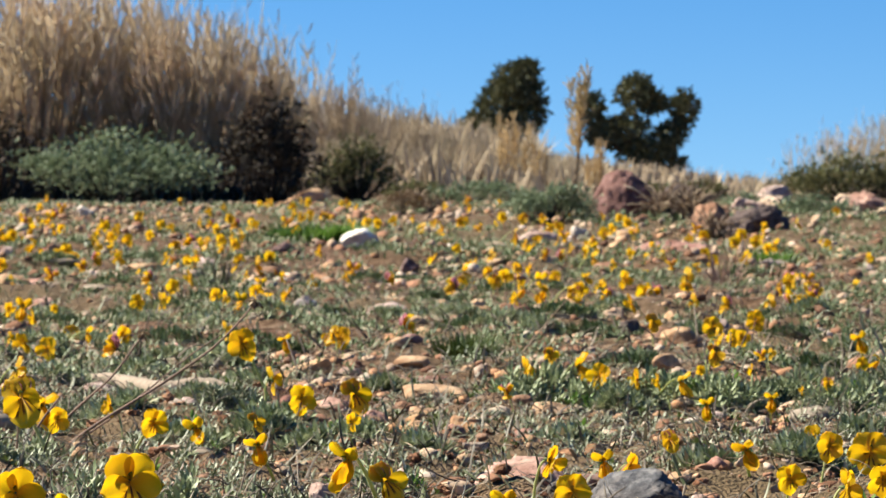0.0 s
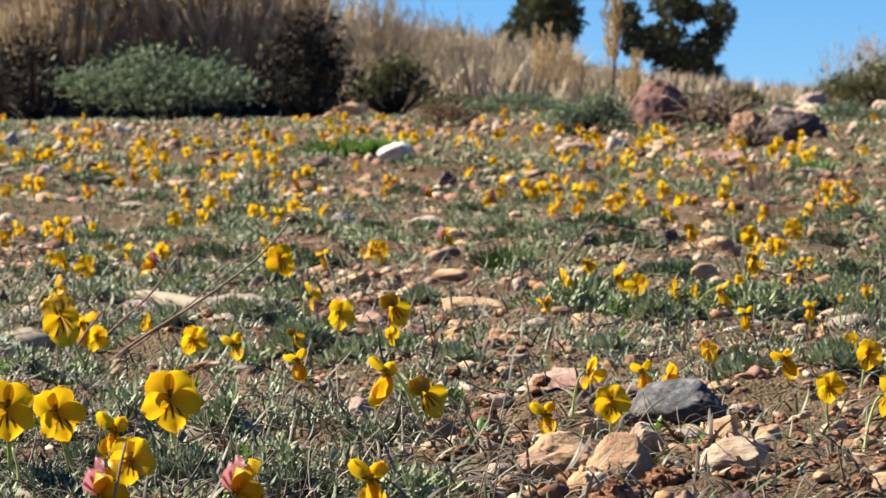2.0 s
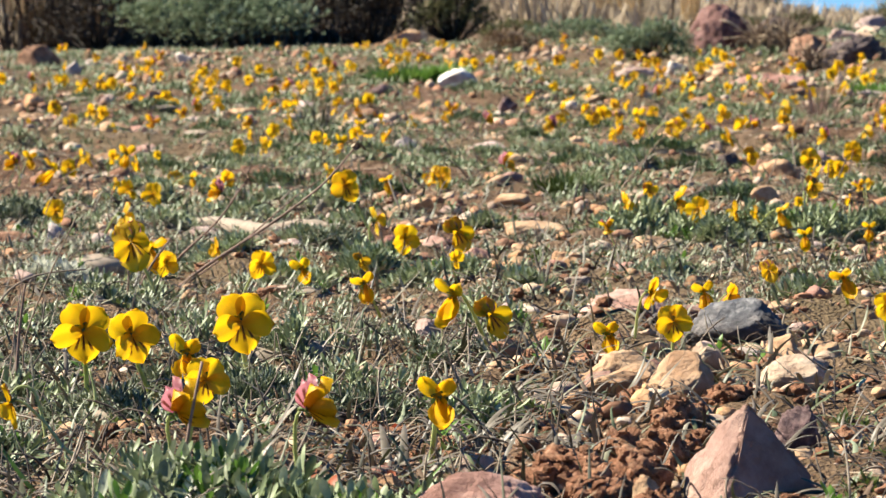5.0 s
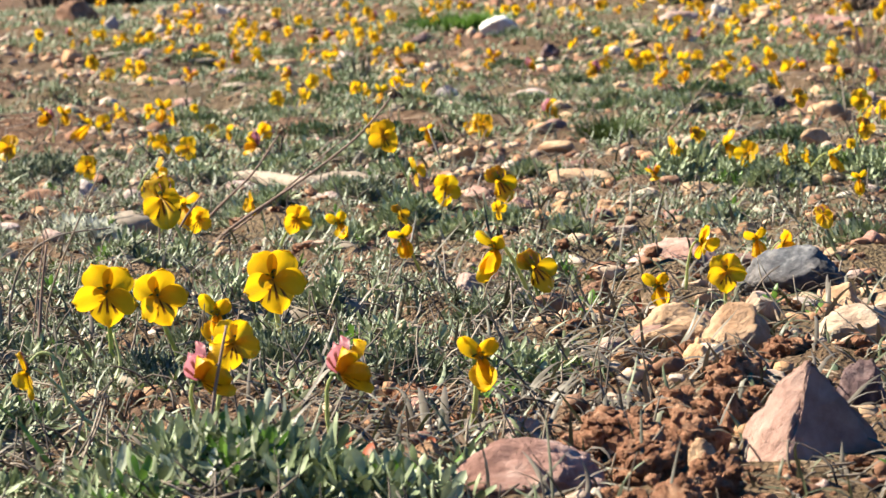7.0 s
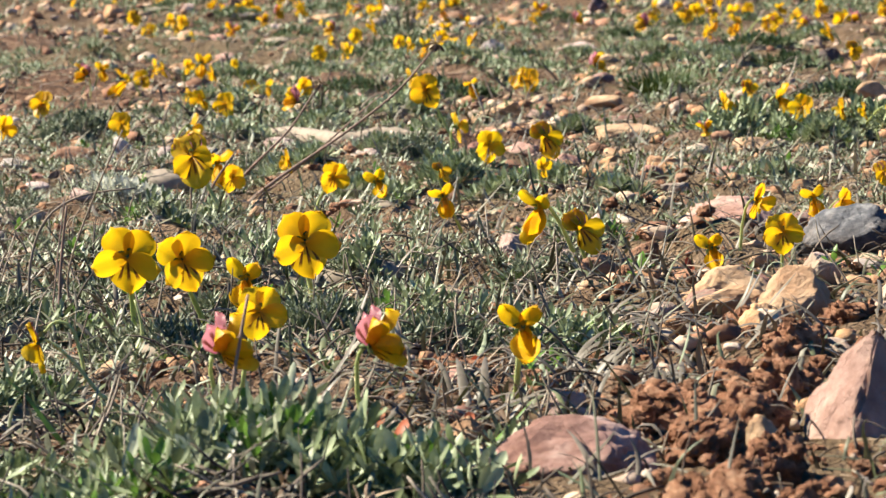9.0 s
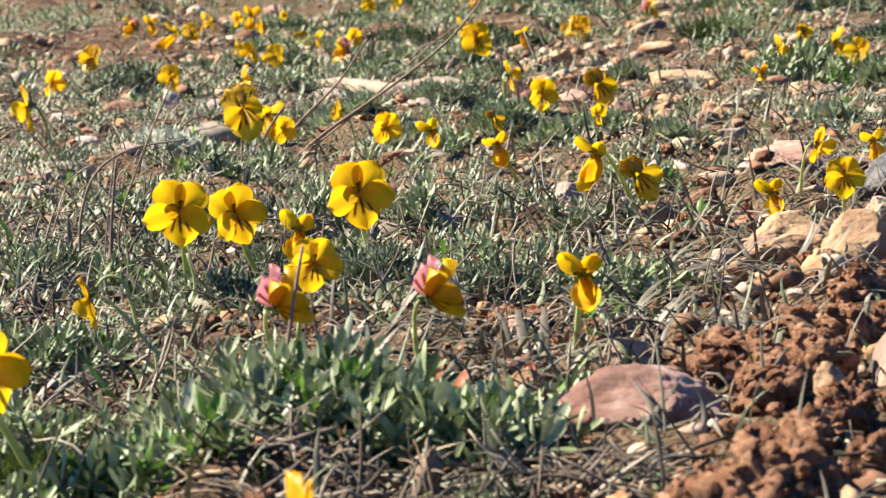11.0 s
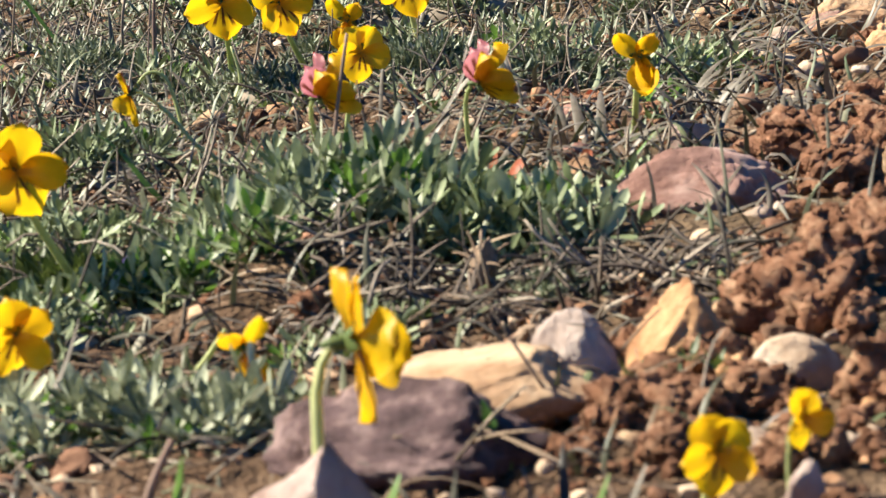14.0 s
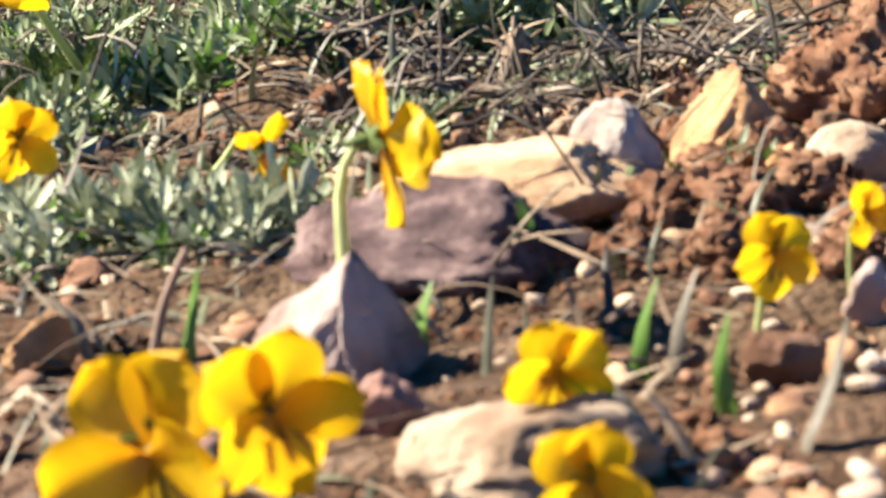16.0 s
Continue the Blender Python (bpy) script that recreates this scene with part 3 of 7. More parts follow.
stone(-0.0111, 1.4535, 0.0082, 0.0045, 'tan', 113)
stone(-0.0032, 1.3680, 0.0114, 0.0059, 'peach', 114)
stone(0.0049, 1.4129, 0.0094, 0.0052, 'red', 115)
stone(0.0096, 1.4643, 0.0127, 0.0058, 'tan', 116)
stone(0.0253, 1.5205, 0.0137, 0.0051, 'cream', 117)
stone(0.0490, 1.5313, 0.0189, 0.0075, 'peach', 118)
stone(0.0137, 1.3203, 0.0141, 0.0053, 'white', 119)
stone(0.0334, 1.3989, 0.0103, 0.0056, 'red', 120)
stone(0.0579, 1.3039, 0.0087, 0.0048, 'tan', 121)
stone(-0.0180, 1.5508, 0.0103, 0.0052, 'brown', 122)
stone(-0.2611, 1.6227, 0.0230, 0.0080, 'brown', 123)
stone(-0.2445, 1.6589, 0.0123, 0.0113, 'grey', 124)
stone(0.0844, 0.9971, 0.0100, 0.0077, 'tan', 125)
ground = build_ground()


def wedge(rng, near, far, power=2.0, lo=-0.225, hi=0.165):
    """A place in front of the camera's spot, spread evenly over the ground."""
    y = (near ** power + rng.random() * (far ** power - near ** power)) ** (1 / power)
    return rng.uniform(lo, hi) * (y + 0.05), y


def bare(x, y):
    """How bare the soil is, 0 to 1."""
    b = 0.5 + 0.9 * noise.noise((x * 7.0 / max(0.5, y ** 0.5), y * 5.0 / max(0.5, y ** 0.5), 11.0))
    if y < 1.2:
        b += 1.1 * smooth(-0.035, 0.01, x - 0.015 * (y - 0.53)) - 0.40
    return b


def crowded(x, y, r):
    return any((x - sx) ** 2 + ((y - sy) * 0.8) ** 2 < (0.42 * w + r) ** 2 for sx, sy, w in STONES)


def scattered_stones():
    """Lesser flat-lying stones between the others, as far as the foot of the bank."""
    rng = random.Random(29)
    colours = ["tan", "brown", "pink", "orange", "red", "cream", "salmon", "tan", "white", "brown", "rose", "orange"]
    shapes = []
    for k, c in enumerate(colours * 2):
        p = Pile()
        p.add(*stone_shape(3, 2000 + k, (1, rng.uniform(0.6, 0.85), rng.uniform(0.34, 0.62)), 0.24, 5, 0.2))
        shapes.append((c, p.mesh("stone", ROCKS[c])))
    words = {"tan": "tan", "orange": "rusty orange", "cream": "cream-coloured", "white": "pale whitish", "pink": "pinkish grey", "red": "dull red",
             "brown": "brown", "rose": "dull rose-grey", "salmon": "salmon-pink"}
    for n, near, far, s0, s1 in ((44, 0.95, 1.6, 0.007, 0.016), (50, 1.5, 2.6, 0.010, 0.026), (36, 2.5, 3.9, 0.014, 0.036), (20, 3.8, 5.8, 0.020, 0.050)):
        done = 0
        while done < n:
            x, y = wedge(rng, near, far, 1.6)
            w = s0 + (s1 - s0) * rng.random() ** 1.8
            if rng.random() > 0.25 + 0.75 * bare(x, y) or crowded(x, y, w * 0.5):
                continue
            c, me = rng.choice(shapes)
            ob = new("stone", me)
            ob.matrix_world = Matrix.LocRotScale((x, y, ground_z(x, y) + w * 0.10), Euler((rng.uniform(-0.2, 0.2), rng.uniform(-0.2, 0.2), rng.uniform(0, 6.28))), (w, w, w))
            STONES.append((x, y, w))
            tagged(ob, words[c] + " weathered stone half sunk among gravel", "stone", "stones on the ground")
            done += 1


scattered_stones()


# ---- gravel, pebbles and clods ----
def build_gravel():
    rng = random.Random(21)
    shapes = [stone_shape(3, 500 + k, (1, rng.uniform(0.6, 0.9), rng.uniform(0.35, 0.7)), 0.34, 7) for k in range(12)]
    low = [stone_shape(2, 600 + k, (1, rng.uniform(0.6, 0.9), rng.uniform(0.35, 0.7)), 0.36, 6) for k in range(14)]
    tiny = [stone_shape(1, 640 + k, (1, rng.uniform(0.6, 0.9), rng.uniform(0.4, 0.75)), 0.3, 3) for k in range(14)]
    pile = Pile()

    def put(v, f, x, y, s, sink=0.06):
        a = rng.uniform(0, 6.28)
        c, d = math.cos(a), math.sin(a)
        tx, ty = rng.uniform(-0.25, 0.25), rng.uniform(-0.25, 0.25)
        z0 = ground_z(x, y) + s * sink
        pile.add([(x + s * (p.x * c - p.y * d), y + s * (p.x * d + p.y * c), z0 + s * (p.z + tx * p.x + ty * p.y)) for p in v], f)

    for n, near, far, s0, s1, src in ((90, 0.25, 1.3, 0.006, 0.0095, shapes), (430, 0.25, 1.7, 0.0035, 0.0085, low), (3000, 0.3, 1.7, 0.001, 0.0045, low), (700, 0.36, 0.62, 0.0012, 0.0058, low), (700, 0.85, 1.7, 0.004, 0.012, low), (1300, 1.6, 3.6, 0.005, 0.018, tiny), (4500, 1.6, 3.8, 0.002, 0.009, tiny), (260, 3.3, 6.0, 0.012, 0.032, tiny), (5200, 3.5, 6.8, 0.005, 0.022, tiny)):
        done = 0
        while done < n:
            x, y = wedge(rng, near, far, 1.35 if near < 1 else 1.7)
            if rng.random() > 0.35 + 0.65 * bare(x, y):
                continue
            s = s0 + (s1 - s0) * rng.random() ** 2.2
            if s > 0.004 and y < 1.7 and crowded(x, y, s * 0.2):
                continue
            done += 1
            pool = tiny if s < 0.0034 and src is low else src
            put(*pool[rng.randrange(len(pool))], x, y, s)
    return tagged(new("gravel", pile.mesh("gravel", GRAVEL)), "mixed tan, rusty and pinkish gravel", "gravel", kind="stuff")


def clod(x, y, width, height, seed):
    """One larger clod of loose earth."""
    rng = random.Random(seed)
    p = Pile()
    v, f = crumb_shape(4, 300 + seed, 1.0)
    body = [Vector((q.x * width * 1.25, q.y * width, q.z * height * 1.7)) for q in v]
    p.add(body, f)
    crust = Pile()
    for k in range(170):
        at = rng.choice(body)
        if at.z < -height * 0.2:
            continue
        s = width * (0.04 + 0.19 * rng.random() ** 2.2)
        cv, cf = stone_shape(1, seed * 60 + k, (s, s * 0.9, s * 0.8), 1.0, 3)
        crust.add([q + at for q in cv], cf)
    ob = new("earth_clod", p.mesh("earth_clod", CLOD))
    tagged(part("crumb_crust", crust.mesh("crumb_crust", CLOD, False), ob), kind="stuff")
    ob.matrix_world = pose(x, y, ground_z(x, y) + height * 0.25, 0, 0, rng.uniform(0, 360))
    return tagged(ob, "crumbly reddish-brown clod of dry earth", "soil clod", "earth clods")


clod(0.0047, 0.6016, 0.0155, 0.0090, 0)
clod(0.0042, 0.7443, 0.0158, 0.0084, 1)
clod(0.0122, 0.7078, 0.0119, 0.0089, 2)
clod(-0.0110, 0.5553, 0.0090, 0.0060, 3)
clod(-0.0197, 0.5451, 0.0110, 0.0051, 4)
clod(0.0012, 0.6589, 0.0064, 0.0041, 5)
clod(-0.0077, 0.5836, 0.0071, 0.0048, 6)
clod(0.0079, 0.5618, 0.0083, 0.0060, 7)
clod(-0.0197, 0.5261, 0.0152, 0.0073, 8)
clod(-0.0026, 0.5736, 0.0140, 0.0110, 9)
clod(-0.0115, 0.5551, 0.0092, 0.0064, 10)
clod(-0.0156, 0.5048, 0.0125, 0.0050, 11)
clod(-0.0290, 0.5082, 0.0083, 0.0038, 12)
clod(0.0023, 0.5457, 0.0083, 0.0042, 13)
clod(0.0277, 0.9960, 0.0091, 0.0061, 14)
clod(0.0012, 0.7433, 0.0142, 0.0066, 15)
clod(-0.0040, 1.0022, 0.0092, 0.0061, 16)
clod(0.0253, 0.8944, 0.0124, 0.0055, 17)
clod(0.0489, 0.8980, 0.0124, 0.0062, 18)
clod(-0.0241, 0.7951, 0.0103, 0.0057, 19)
clod(-0.0450, 0.8272, 0.0156, 0.0054, 20)
clod(-0.0714, 0.5986, 0.0071, 0.0055, 21)
clod(-0.0033, 0.4962, 0.0074, 0.0043, 22)
clod(0.0173, 0.7724, 0.0176, 0.0094, 23)
clod(0.0097, 0.6933, 0.0166, 0.0083, 24)
clod(-0.0038, 0.7301, 0.0133, 0.0066, 25)
clod(0.0030, 0.5705, 0.0140, 0.0100, 26)
clod(0.0098, 0.5890, 0.0150, 0.0105, 27)
clod(-0.0165, 0.5215, 0.0120, 0.0070, 28)
clod(-0.0240, 0.5190, 0.0100, 0.0052, 29)
clod(0.0150, 0.6450, 0.0110, 0.0080, 30)
clod(0.0070, 0.6300, 0.0110, 0.0085, 31)
clod(0.0190, 0.7230, 0.0160, 0.0105, 32)
clod(0.0280, 0.7600, 0.0150, 0.0095, 33)
clod(0.0110, 0.5300, 0.0130, 0.0085, 34)
clod(-0.0060, 0.5330, 0.0110, 0.0065, 35)
clod(0.0220, 0.6700, 0.0130, 0.0090, 36)
clod(0.0330, 0.8300, 0.0140, 0.0080, 37)
clod(0.0030, 0.5740, 0.0165, 0.0130, 38)
clod(0.0110, 0.5960, 0.0150, 0.0120, 39)
clod(-0.0060, 0.5790, 0.0120, 0.0085, 40)


def heaped_clods():
    """The loose clods of the turned earth beside the leaning stone."""
    rng = random.Random(77)
    done = 0
    while done < 22:
        x, y = rng.uniform(-0.030, 0.024), rng.uniform(0.480, 0.660)
        if x < -0.030 + 0.35 * max(0.0, y - 0.58) or crowded(x, y, 0.002):
            continue
        w = rng.uniform(0.0045, 0.0095)
        clod(x, y, w, w * rng.uniform(0.55, 0.8), 400 + done)
        done += 1


heaped_clods()


def build_clods():
    rng = random.Random(22)
    big = [crumb_shape(3, 700 + k) for k in range(12)]
    fine = [crumb_shape(2, 740 + k) for k in range(12)]
    dust = [stone_shape(1, 780 + k, (1, 0.9, 0.8), 0.5, 0) for k in range(8)]
    pile = Pile()
    done = 0
    while done < 1700:
        x, y = wedge(rng, 0.36, 1.5, 1.25) if done < 1300 else wedge(rng, 0.8, 1.9, 1.3)
        if rng.random() > bare(x, y) - 0.1 or crowded(x, y, -0.001):
            continue
        done += 1
        s = 0.0011 + 0.0065 * rng.random() ** 4
        v, f = (big if s > 0.005 else fine if s > 0.0018 else dust)[rng.randrange(8)]
        a = rng.uniform(0, 6.28)
        c, d = math.cos(a), math.sin(a)
        z0 = ground_z(x, y) + s * rng.uniform(0.05, 0.4)
        pile.add([(x + s * (p.x * c - p.y * d), y + s * (p.x * d + p.y * c), z0 + s * p.z) for p in v], f)
    for k in range(6000):
        x, y = wedge(rng, 0.36, 1.7, 1.2) if k < 3600 else wedge(rng, 0.42, 0.9, 1.3)
        s = rng.uniform(0.0006, 0.0022)
        v, f = dust[rng.randrange(8)]
        z0 = ground_z(x, y) + s * 0.2
        pile.add([(x + s * p.x, y + s * p.y, z0 + s * p.z) for p in v], f)
    return tagged(new("earth_crumbs", pile.mesh("earth_crumbs", CLOD, False)), "crumbly brown earth crumbs", "soil", kind="stuff")


build_gravel()
build_clods()


def build_pebbles():
    """The pebbles that lie nearest the path, each one a piece of the ground."""
    rng = random.Random(23)
    names = ["tan", "brown", "orange", "peach", "red", "orange", "brown", "pink", "tan"]
    meshes = []
    for k in range(20):
        p = Pile()
        p.add(*stone_shape(2, 800 + k, (1, rng.uniform(0.6, 0.9), rng.uniform(0.45, 0.75)), 0.36, 6))
        meshes.append(p.mesh("pebble", ROCKS[names[k % 9]]))
    done = 0
    while done < 300:
        x, y = wedge(rng, 0.40, 0.62 if done % 3 == 0 else 1.8, 1.3)
        if rng.random() > 0.2 + 0.8 * bare(x, y) or crowded(x, y, 0.003):
            continue
        s = rng.uniform(0.004, 0.011) if y > 0.72 else rng.uniform(0.0028, 0.0055)
        ob = part("pebble", meshes[done % 20], ground)
        ob.matrix_local = Matrix.LocRotScale((x, y, ground_z(x, y) + s * 0.16), Euler((rng.uniform(-0.3, 0.3), rng.uniform(-0.3, 0.3), rng.uniform(0, 6.28))), (s, s, s))
        done += 1


# ---- low plants ----
def rosette_mesh(seed, heads, leaves, length, wide, mat, fat=False):
    """One sprig: a few tight rosettes of small leaves on one short stock."""
    rng = random.Random(seed)
    p = Pile()
    for hd in range(heads):
        g, far = hd * 2.4 + rng.uniform(-0.4, 0.4), length * (0.0 if hd == 0 else rng.uniform(0.75, 1.25))
        cx, cy, cz = math.cos(g) * far, math.sin(g) * far, length * rng.uniform(-0.25, 0.45)
        lean = Vector((math.cos(g), math.sin(g), 0)) * (0.0 if hd == 0 else 0.35)
        for i in range(leaves):
            a = i * 2.4 + rng.uniform(-0.3, 0.3)
            lift = 0.12 + 0.95 * i / leaves + rng.uniform(-0.2, 0.2)
            way = Vector((math.cos(a) * math.cos(lift), math.sin(a) * math.cos(lift), math.sin(lift))) + lean
            side = Vector((-math.sin(a), math.cos(a), rng.uniform(-0.2, 0.2)))
            ln = rng.uniform(0.7, 1.15) * length
            at = (cx, cy, cz + length * 0.7 * i / leaves)
            if fat:
                fat_leaf(p, at, way, side, ln, ln * wide * rng.uniform(0.8, 1.2), rng.uniform(-0.05, 0.3))
            else:
                leaf(p, at, way, side, ln, ln * wide * rng.uniform(0.8, 1.2), 0.55, rng.uniform(-0.1, 0.3))
        tube(p, [(0, 0, -length), (cx, cy, cz), (cx, cy, cz + length * 0.6)], [length * 0.09] * 3, 4)
    return p.mesh("rosette", mat)


ROSETTES = [rosette_mesh(900 + k, 2, 10, 0.0056, 0.27, FLESHY, True) for k in range(7)] + [rosette_mesh(910 + k, 2, 8, 0.0038, 0.38, GREEN, True) for k in range(2)]
SILVERY = [rosette_mesh(940 + k, 2, 9, 0.0072, 0.27, SILVER, True) for k in range(4)] + [rosette_mesh(950, 2, 9, 0.0046, 0.36, GREEN, True)]
BROAD = [rosette_mesh(960 + k, 2, 9, 0.0072, 0.28, FLESHY, True) for k in range(4)] + [rosette_mesh(970, 2, 9, 0.0056, 0.34, GREEN, True)]
FINE = [rosette_mesh(920 + k, 4, 11, 0.0030, 0.22, SAGE) for k in range(5)]


def sprout_leaf():
    p = Pile()
    leaf(p, (0, 0, 0), (0, 1, 0), (1, 0, 0), 0.0052, 0.0020, 0.5, 0.2)
    return p.mesh("leaf", GREEN)


SPROUT_LEAF = sprout_leaf()


def cushion(x, y, radius, count, seed, fine=False, tall=1.0, sprigs=None, arch=1.0):
    """A low domed cushion of sprigs over a dark woody core."""
    rng = random.Random(seed)
    root = new("cushion_plant")
    root.matrix_world = pose(x, y, ground_z(x, y))
    dome = min(0.0075, radius * (0.42 if fine else 0.34)) * tall * arch
    core = Pile()
    v, f = BALLS[2]
    core.add([(q.x * radius * 0.86, q.y * radius * 0.7, q.z * dome * (0.85 + 0.3 * noise.noise(q * 2.0 + Vector((seed, 0, 0)))) - 0.0012) for q in v], f)
    part("core", core.mesh("core", LITTER), root, "dark woody core of dead leaves")
    for _ in range(round(count * (0.85 if fine else 0.42))):
        a, r = rng.uniform(0, 6.28), rng.random() ** 0.55
        dx, dy = math.cos(a) * r * radius, math.sin(a) * r * radius * 0.8
        s = rng.uniform(0.6, 1.05) * (tall if fine else tall * 0.86)
        z = dome * (1 - r * r) * rng.uniform(0.8, 1.1) - 0.0008 + ground_z(x + dx, y + dy) - ground_z(x, y)
        ob = part("rosette", rng.choice(sprigs or (FINE if fine else ROSETTES)), root)
        tip = 0.55 * r
        ob.matrix_local = Matrix.LocRotScale((dx, dy, z), Euler((-math.sin(a) * tip + rng.uniform(-0.25, 0.25), math.cos(a) * tip + rng.uniform(-0.25, 0.25), 0)), (s, s, s)) @ Matrix.Rotation(rng.uniform(0, 6.28), 4, "Z")
    return tagged(root, "low silvery grey-green cushion plant of tiny rosettes", "plant", "cushion plants")


def joined_rosettes(pile, rng, x, y, radius, count, length, wide, tall):
    for _ in range(count):
        a, r = rng.uniform(0, 6.28), radius * rng.random() ** 0.6
        px, py = x + math.cos(a) * r, y + math.sin(a) * r * 0.8
        z = ground_z(px, py) + tall * (1 - (r / radius) ** 2) * rng.random()
        for i in range(5):
            h = i * 2.4 + rng.uniform(-0.5, 0.5)
            lift = 0.2 + 1.2 * i / 5
            way = (math.cos(h) * math.cos(lift), math.sin(h) * math.cos(lift), math.sin(lift))
            ln = length * rng.uniform(0.7, 1.2)
            leaf_lite(pile, (px, py, z), way, (-math.sin(h), math.cos(h), 0.1), ln, ln * wide)


def mat(x, y, radius, height, seed, cover=None, label="broad silvery green cushion plant among gravel"):
    """A broad cushion farther off, its rosettes joined."""
    rng = random.Random(seed)
    p = Pile()
    for _ in range(66):
        a, r = rng.uniform(0, 6.28), rng.random() ** 0.6
        dx, dy = math.cos(a) * r * radius, math.sin(a) * r * radius * 0.9
        top = height * (1 - 0.75 * r * r) * rng.uniform(0.45, 0.85)
        gz = ground_z(x + dx, y + dy) - ground_z(x, y)
        for i in range(8):
            h = i * 2.4 + rng.uniform(-0.5, 0.5)
            lift = -0.1 + 1.35 * i / 8
            way = (math.cos(h) * math.cos(lift), math.sin(h) * math.cos(lift), math.sin(lift))
            ln = rng.uniform(0.005, 0.0082)
            leaf_lite(p, (dx, dy, gz + top), way, (-math.sin(h), math.cos(h), 0.1), ln, ln * 0.28)
    root = new("cushion_plant")
    root.matrix_world = pose(x, y, ground_z(x, y))
    core = Pile()
    v, f = BALLS[2]
    core.add([(q.x * radius * 0.8, q.y * radius * 0.7, q.z * height * 0.5 - 0.001) for q in v], f)
    part("core", core.mesh("core", LITTER), root, "dark woody core of dead leaves")
    tagged(part("foliage", p.mesh("foliage", cover or FLESHY), root), kind="stuff")
    return tagged(root, label, "plant", "cushion plants")


def build_plants():
    rng = random.Random(31)
    # the cushions that the camera sees closest
    cushion(-0.0770, 0.664, 0.017, 74, 1, tall=1.3, sprigs=BROAD + SILVERY, arch=0.6)
    cushion(-0.0590, 0.662, 0.014, 66, 2, tall=1.3, sprigs=BROAD, arch=0.6)
    cushion(-0.0410, 0.660, 0.012, 56, 3, tall=1.25, sprigs=BROAD, arch=0.6)
    cushion(-0.0900, 0.634, 0.011, 36, 20, tall=1.15, sprigs=BROAD + ROSETTES, arch=0.5)
    cushion(-0.1040, 0.628, 0.011, 34, 21, tall=1.1, sprigs=BROAD, arch=0.5)
    cushion(-0.0950, 0.655, 0.013, 40, 19, tall=1.3, sprigs=SILVERY + ROSETTES, arch=0.6)
    cushion(-0.0890, 0.534, 0.015, 56, 4, tall=1.05, sprigs=SILVERY, arch=0.4)
    cushion(-0.0755, 0.534, 0.011, 34, 5, tall=0.85, sprigs=SILVERY, arch=0.4)
    cushion(-0.1060, 0.541, 0.013, 42, 18, tall=1.05, sprigs=SILVERY, arch=0.4)
    cushion(-0.0800, 0.903, 0.017, 89, 6, True, 1.15)
    cushion(-0.0490, 0.868, 0.014, 67, 7, True, 1.15)
    cushion(-0.0212, 0.865, 0.012, 50, 8, tall=1.2)
    cushion(-0.1150, 0.603, 0.013, 44, 9)
    cushion(-0.0955, 0.692, 0.014, 40, 10, tall=1.1, sprigs=SILVERY + ROSETTES)
    cushion(-0.1252, 0.683, 0.016, 50, 11)
    cushion(-0.1193, 0.886, 0.019, 50, 12, True, 1.1)
    cushion(-0.1700, 0.933, 0.022, 50, 13, True, 1.1)
    cushion(-0.1400, 0.784, 0.018, 53, 14)
    cushion(-0.1000, 0.757, 0.014, 44, 15)
    cushion(-0.0376, 0.611, 0.007, 23, 16, True, 0.9)
    cushion(-0.0650, 0.581, 0.008, 23, 17)
    for k in range(12):
        cushion(0.036 + 0.0165 * k, 1.585 + 0.03 * math.sin(k * 1.9), 0.016, 52, 300 + k, k % 4 == 3, 1.45)
    cushion(-0.285, 1.775, 0.020, 60, 320, True, 1.6)
    cushion(-0.098, 1.560, 0.016, 44, 321, True, 1.4)
    cushion(-0.074, 1.450, 0.018, 50, 322, False, 1.3)
    for k in range(18):
        y = rng.uniform(0.78, 1.30)
        x = rng.uniform(-0.185, -0.01) * (y + 0.05)
        cushion(x, y, rng.uniform(0.010, 0.018), rng.randint(16, 26), 60 + k, rng.random() < 0.35, rng.uniform(0.85, 1.25))
    done, tries = 0, 0
    while done < 44 and tries < 20000:
        tries += 1
        x, y = wedge(rng, 0.62, 2.0, 1.3)
        if rng.random() < bare(x, y) * 1.3 - 0.15 or crowded(x, y, 0.004):
            continue
        cushion(x, y, rng.uniform(0.008, 0.02), rng.randint(8, 15), 100 + done, rng.random() < 0.4, rng.uniform(0.8, 1.25))
        done += 1
    done = 0
    while done < 44:
        x, y = wedge(rng, 0.45, 1.8, 1.2)
        if crowded(x, y, 0.002):
            continue
        s = rng.uniform(0.6, 1.2)
        root = new("green_seedling")
        root.matrix_world = Matrix.LocRotScale((x, y, ground_z(x, y)), Euler((0, 0, rng.uniform(0, 6.28))), (s, s, s))
        for i in range(6):
            ob = part("leaf", SPROUT_LEAF, root)
            ob.matrix_local = Matrix.LocRotScale((0, 0, 0.0006 * i), Euler((rng.uniform(0.3, 0.6) + 0.16 * i, 0, i * 2.4 + rng.uniform(-0.3, 0.3))), (1, 1, 1))
        tagged(root, "small bright green leafy seedling in the soil", "plant", "seedlings")
        done += 1
    # farther and lesser mats, joined
    near_mats, far_mats = Pile(), Pile()
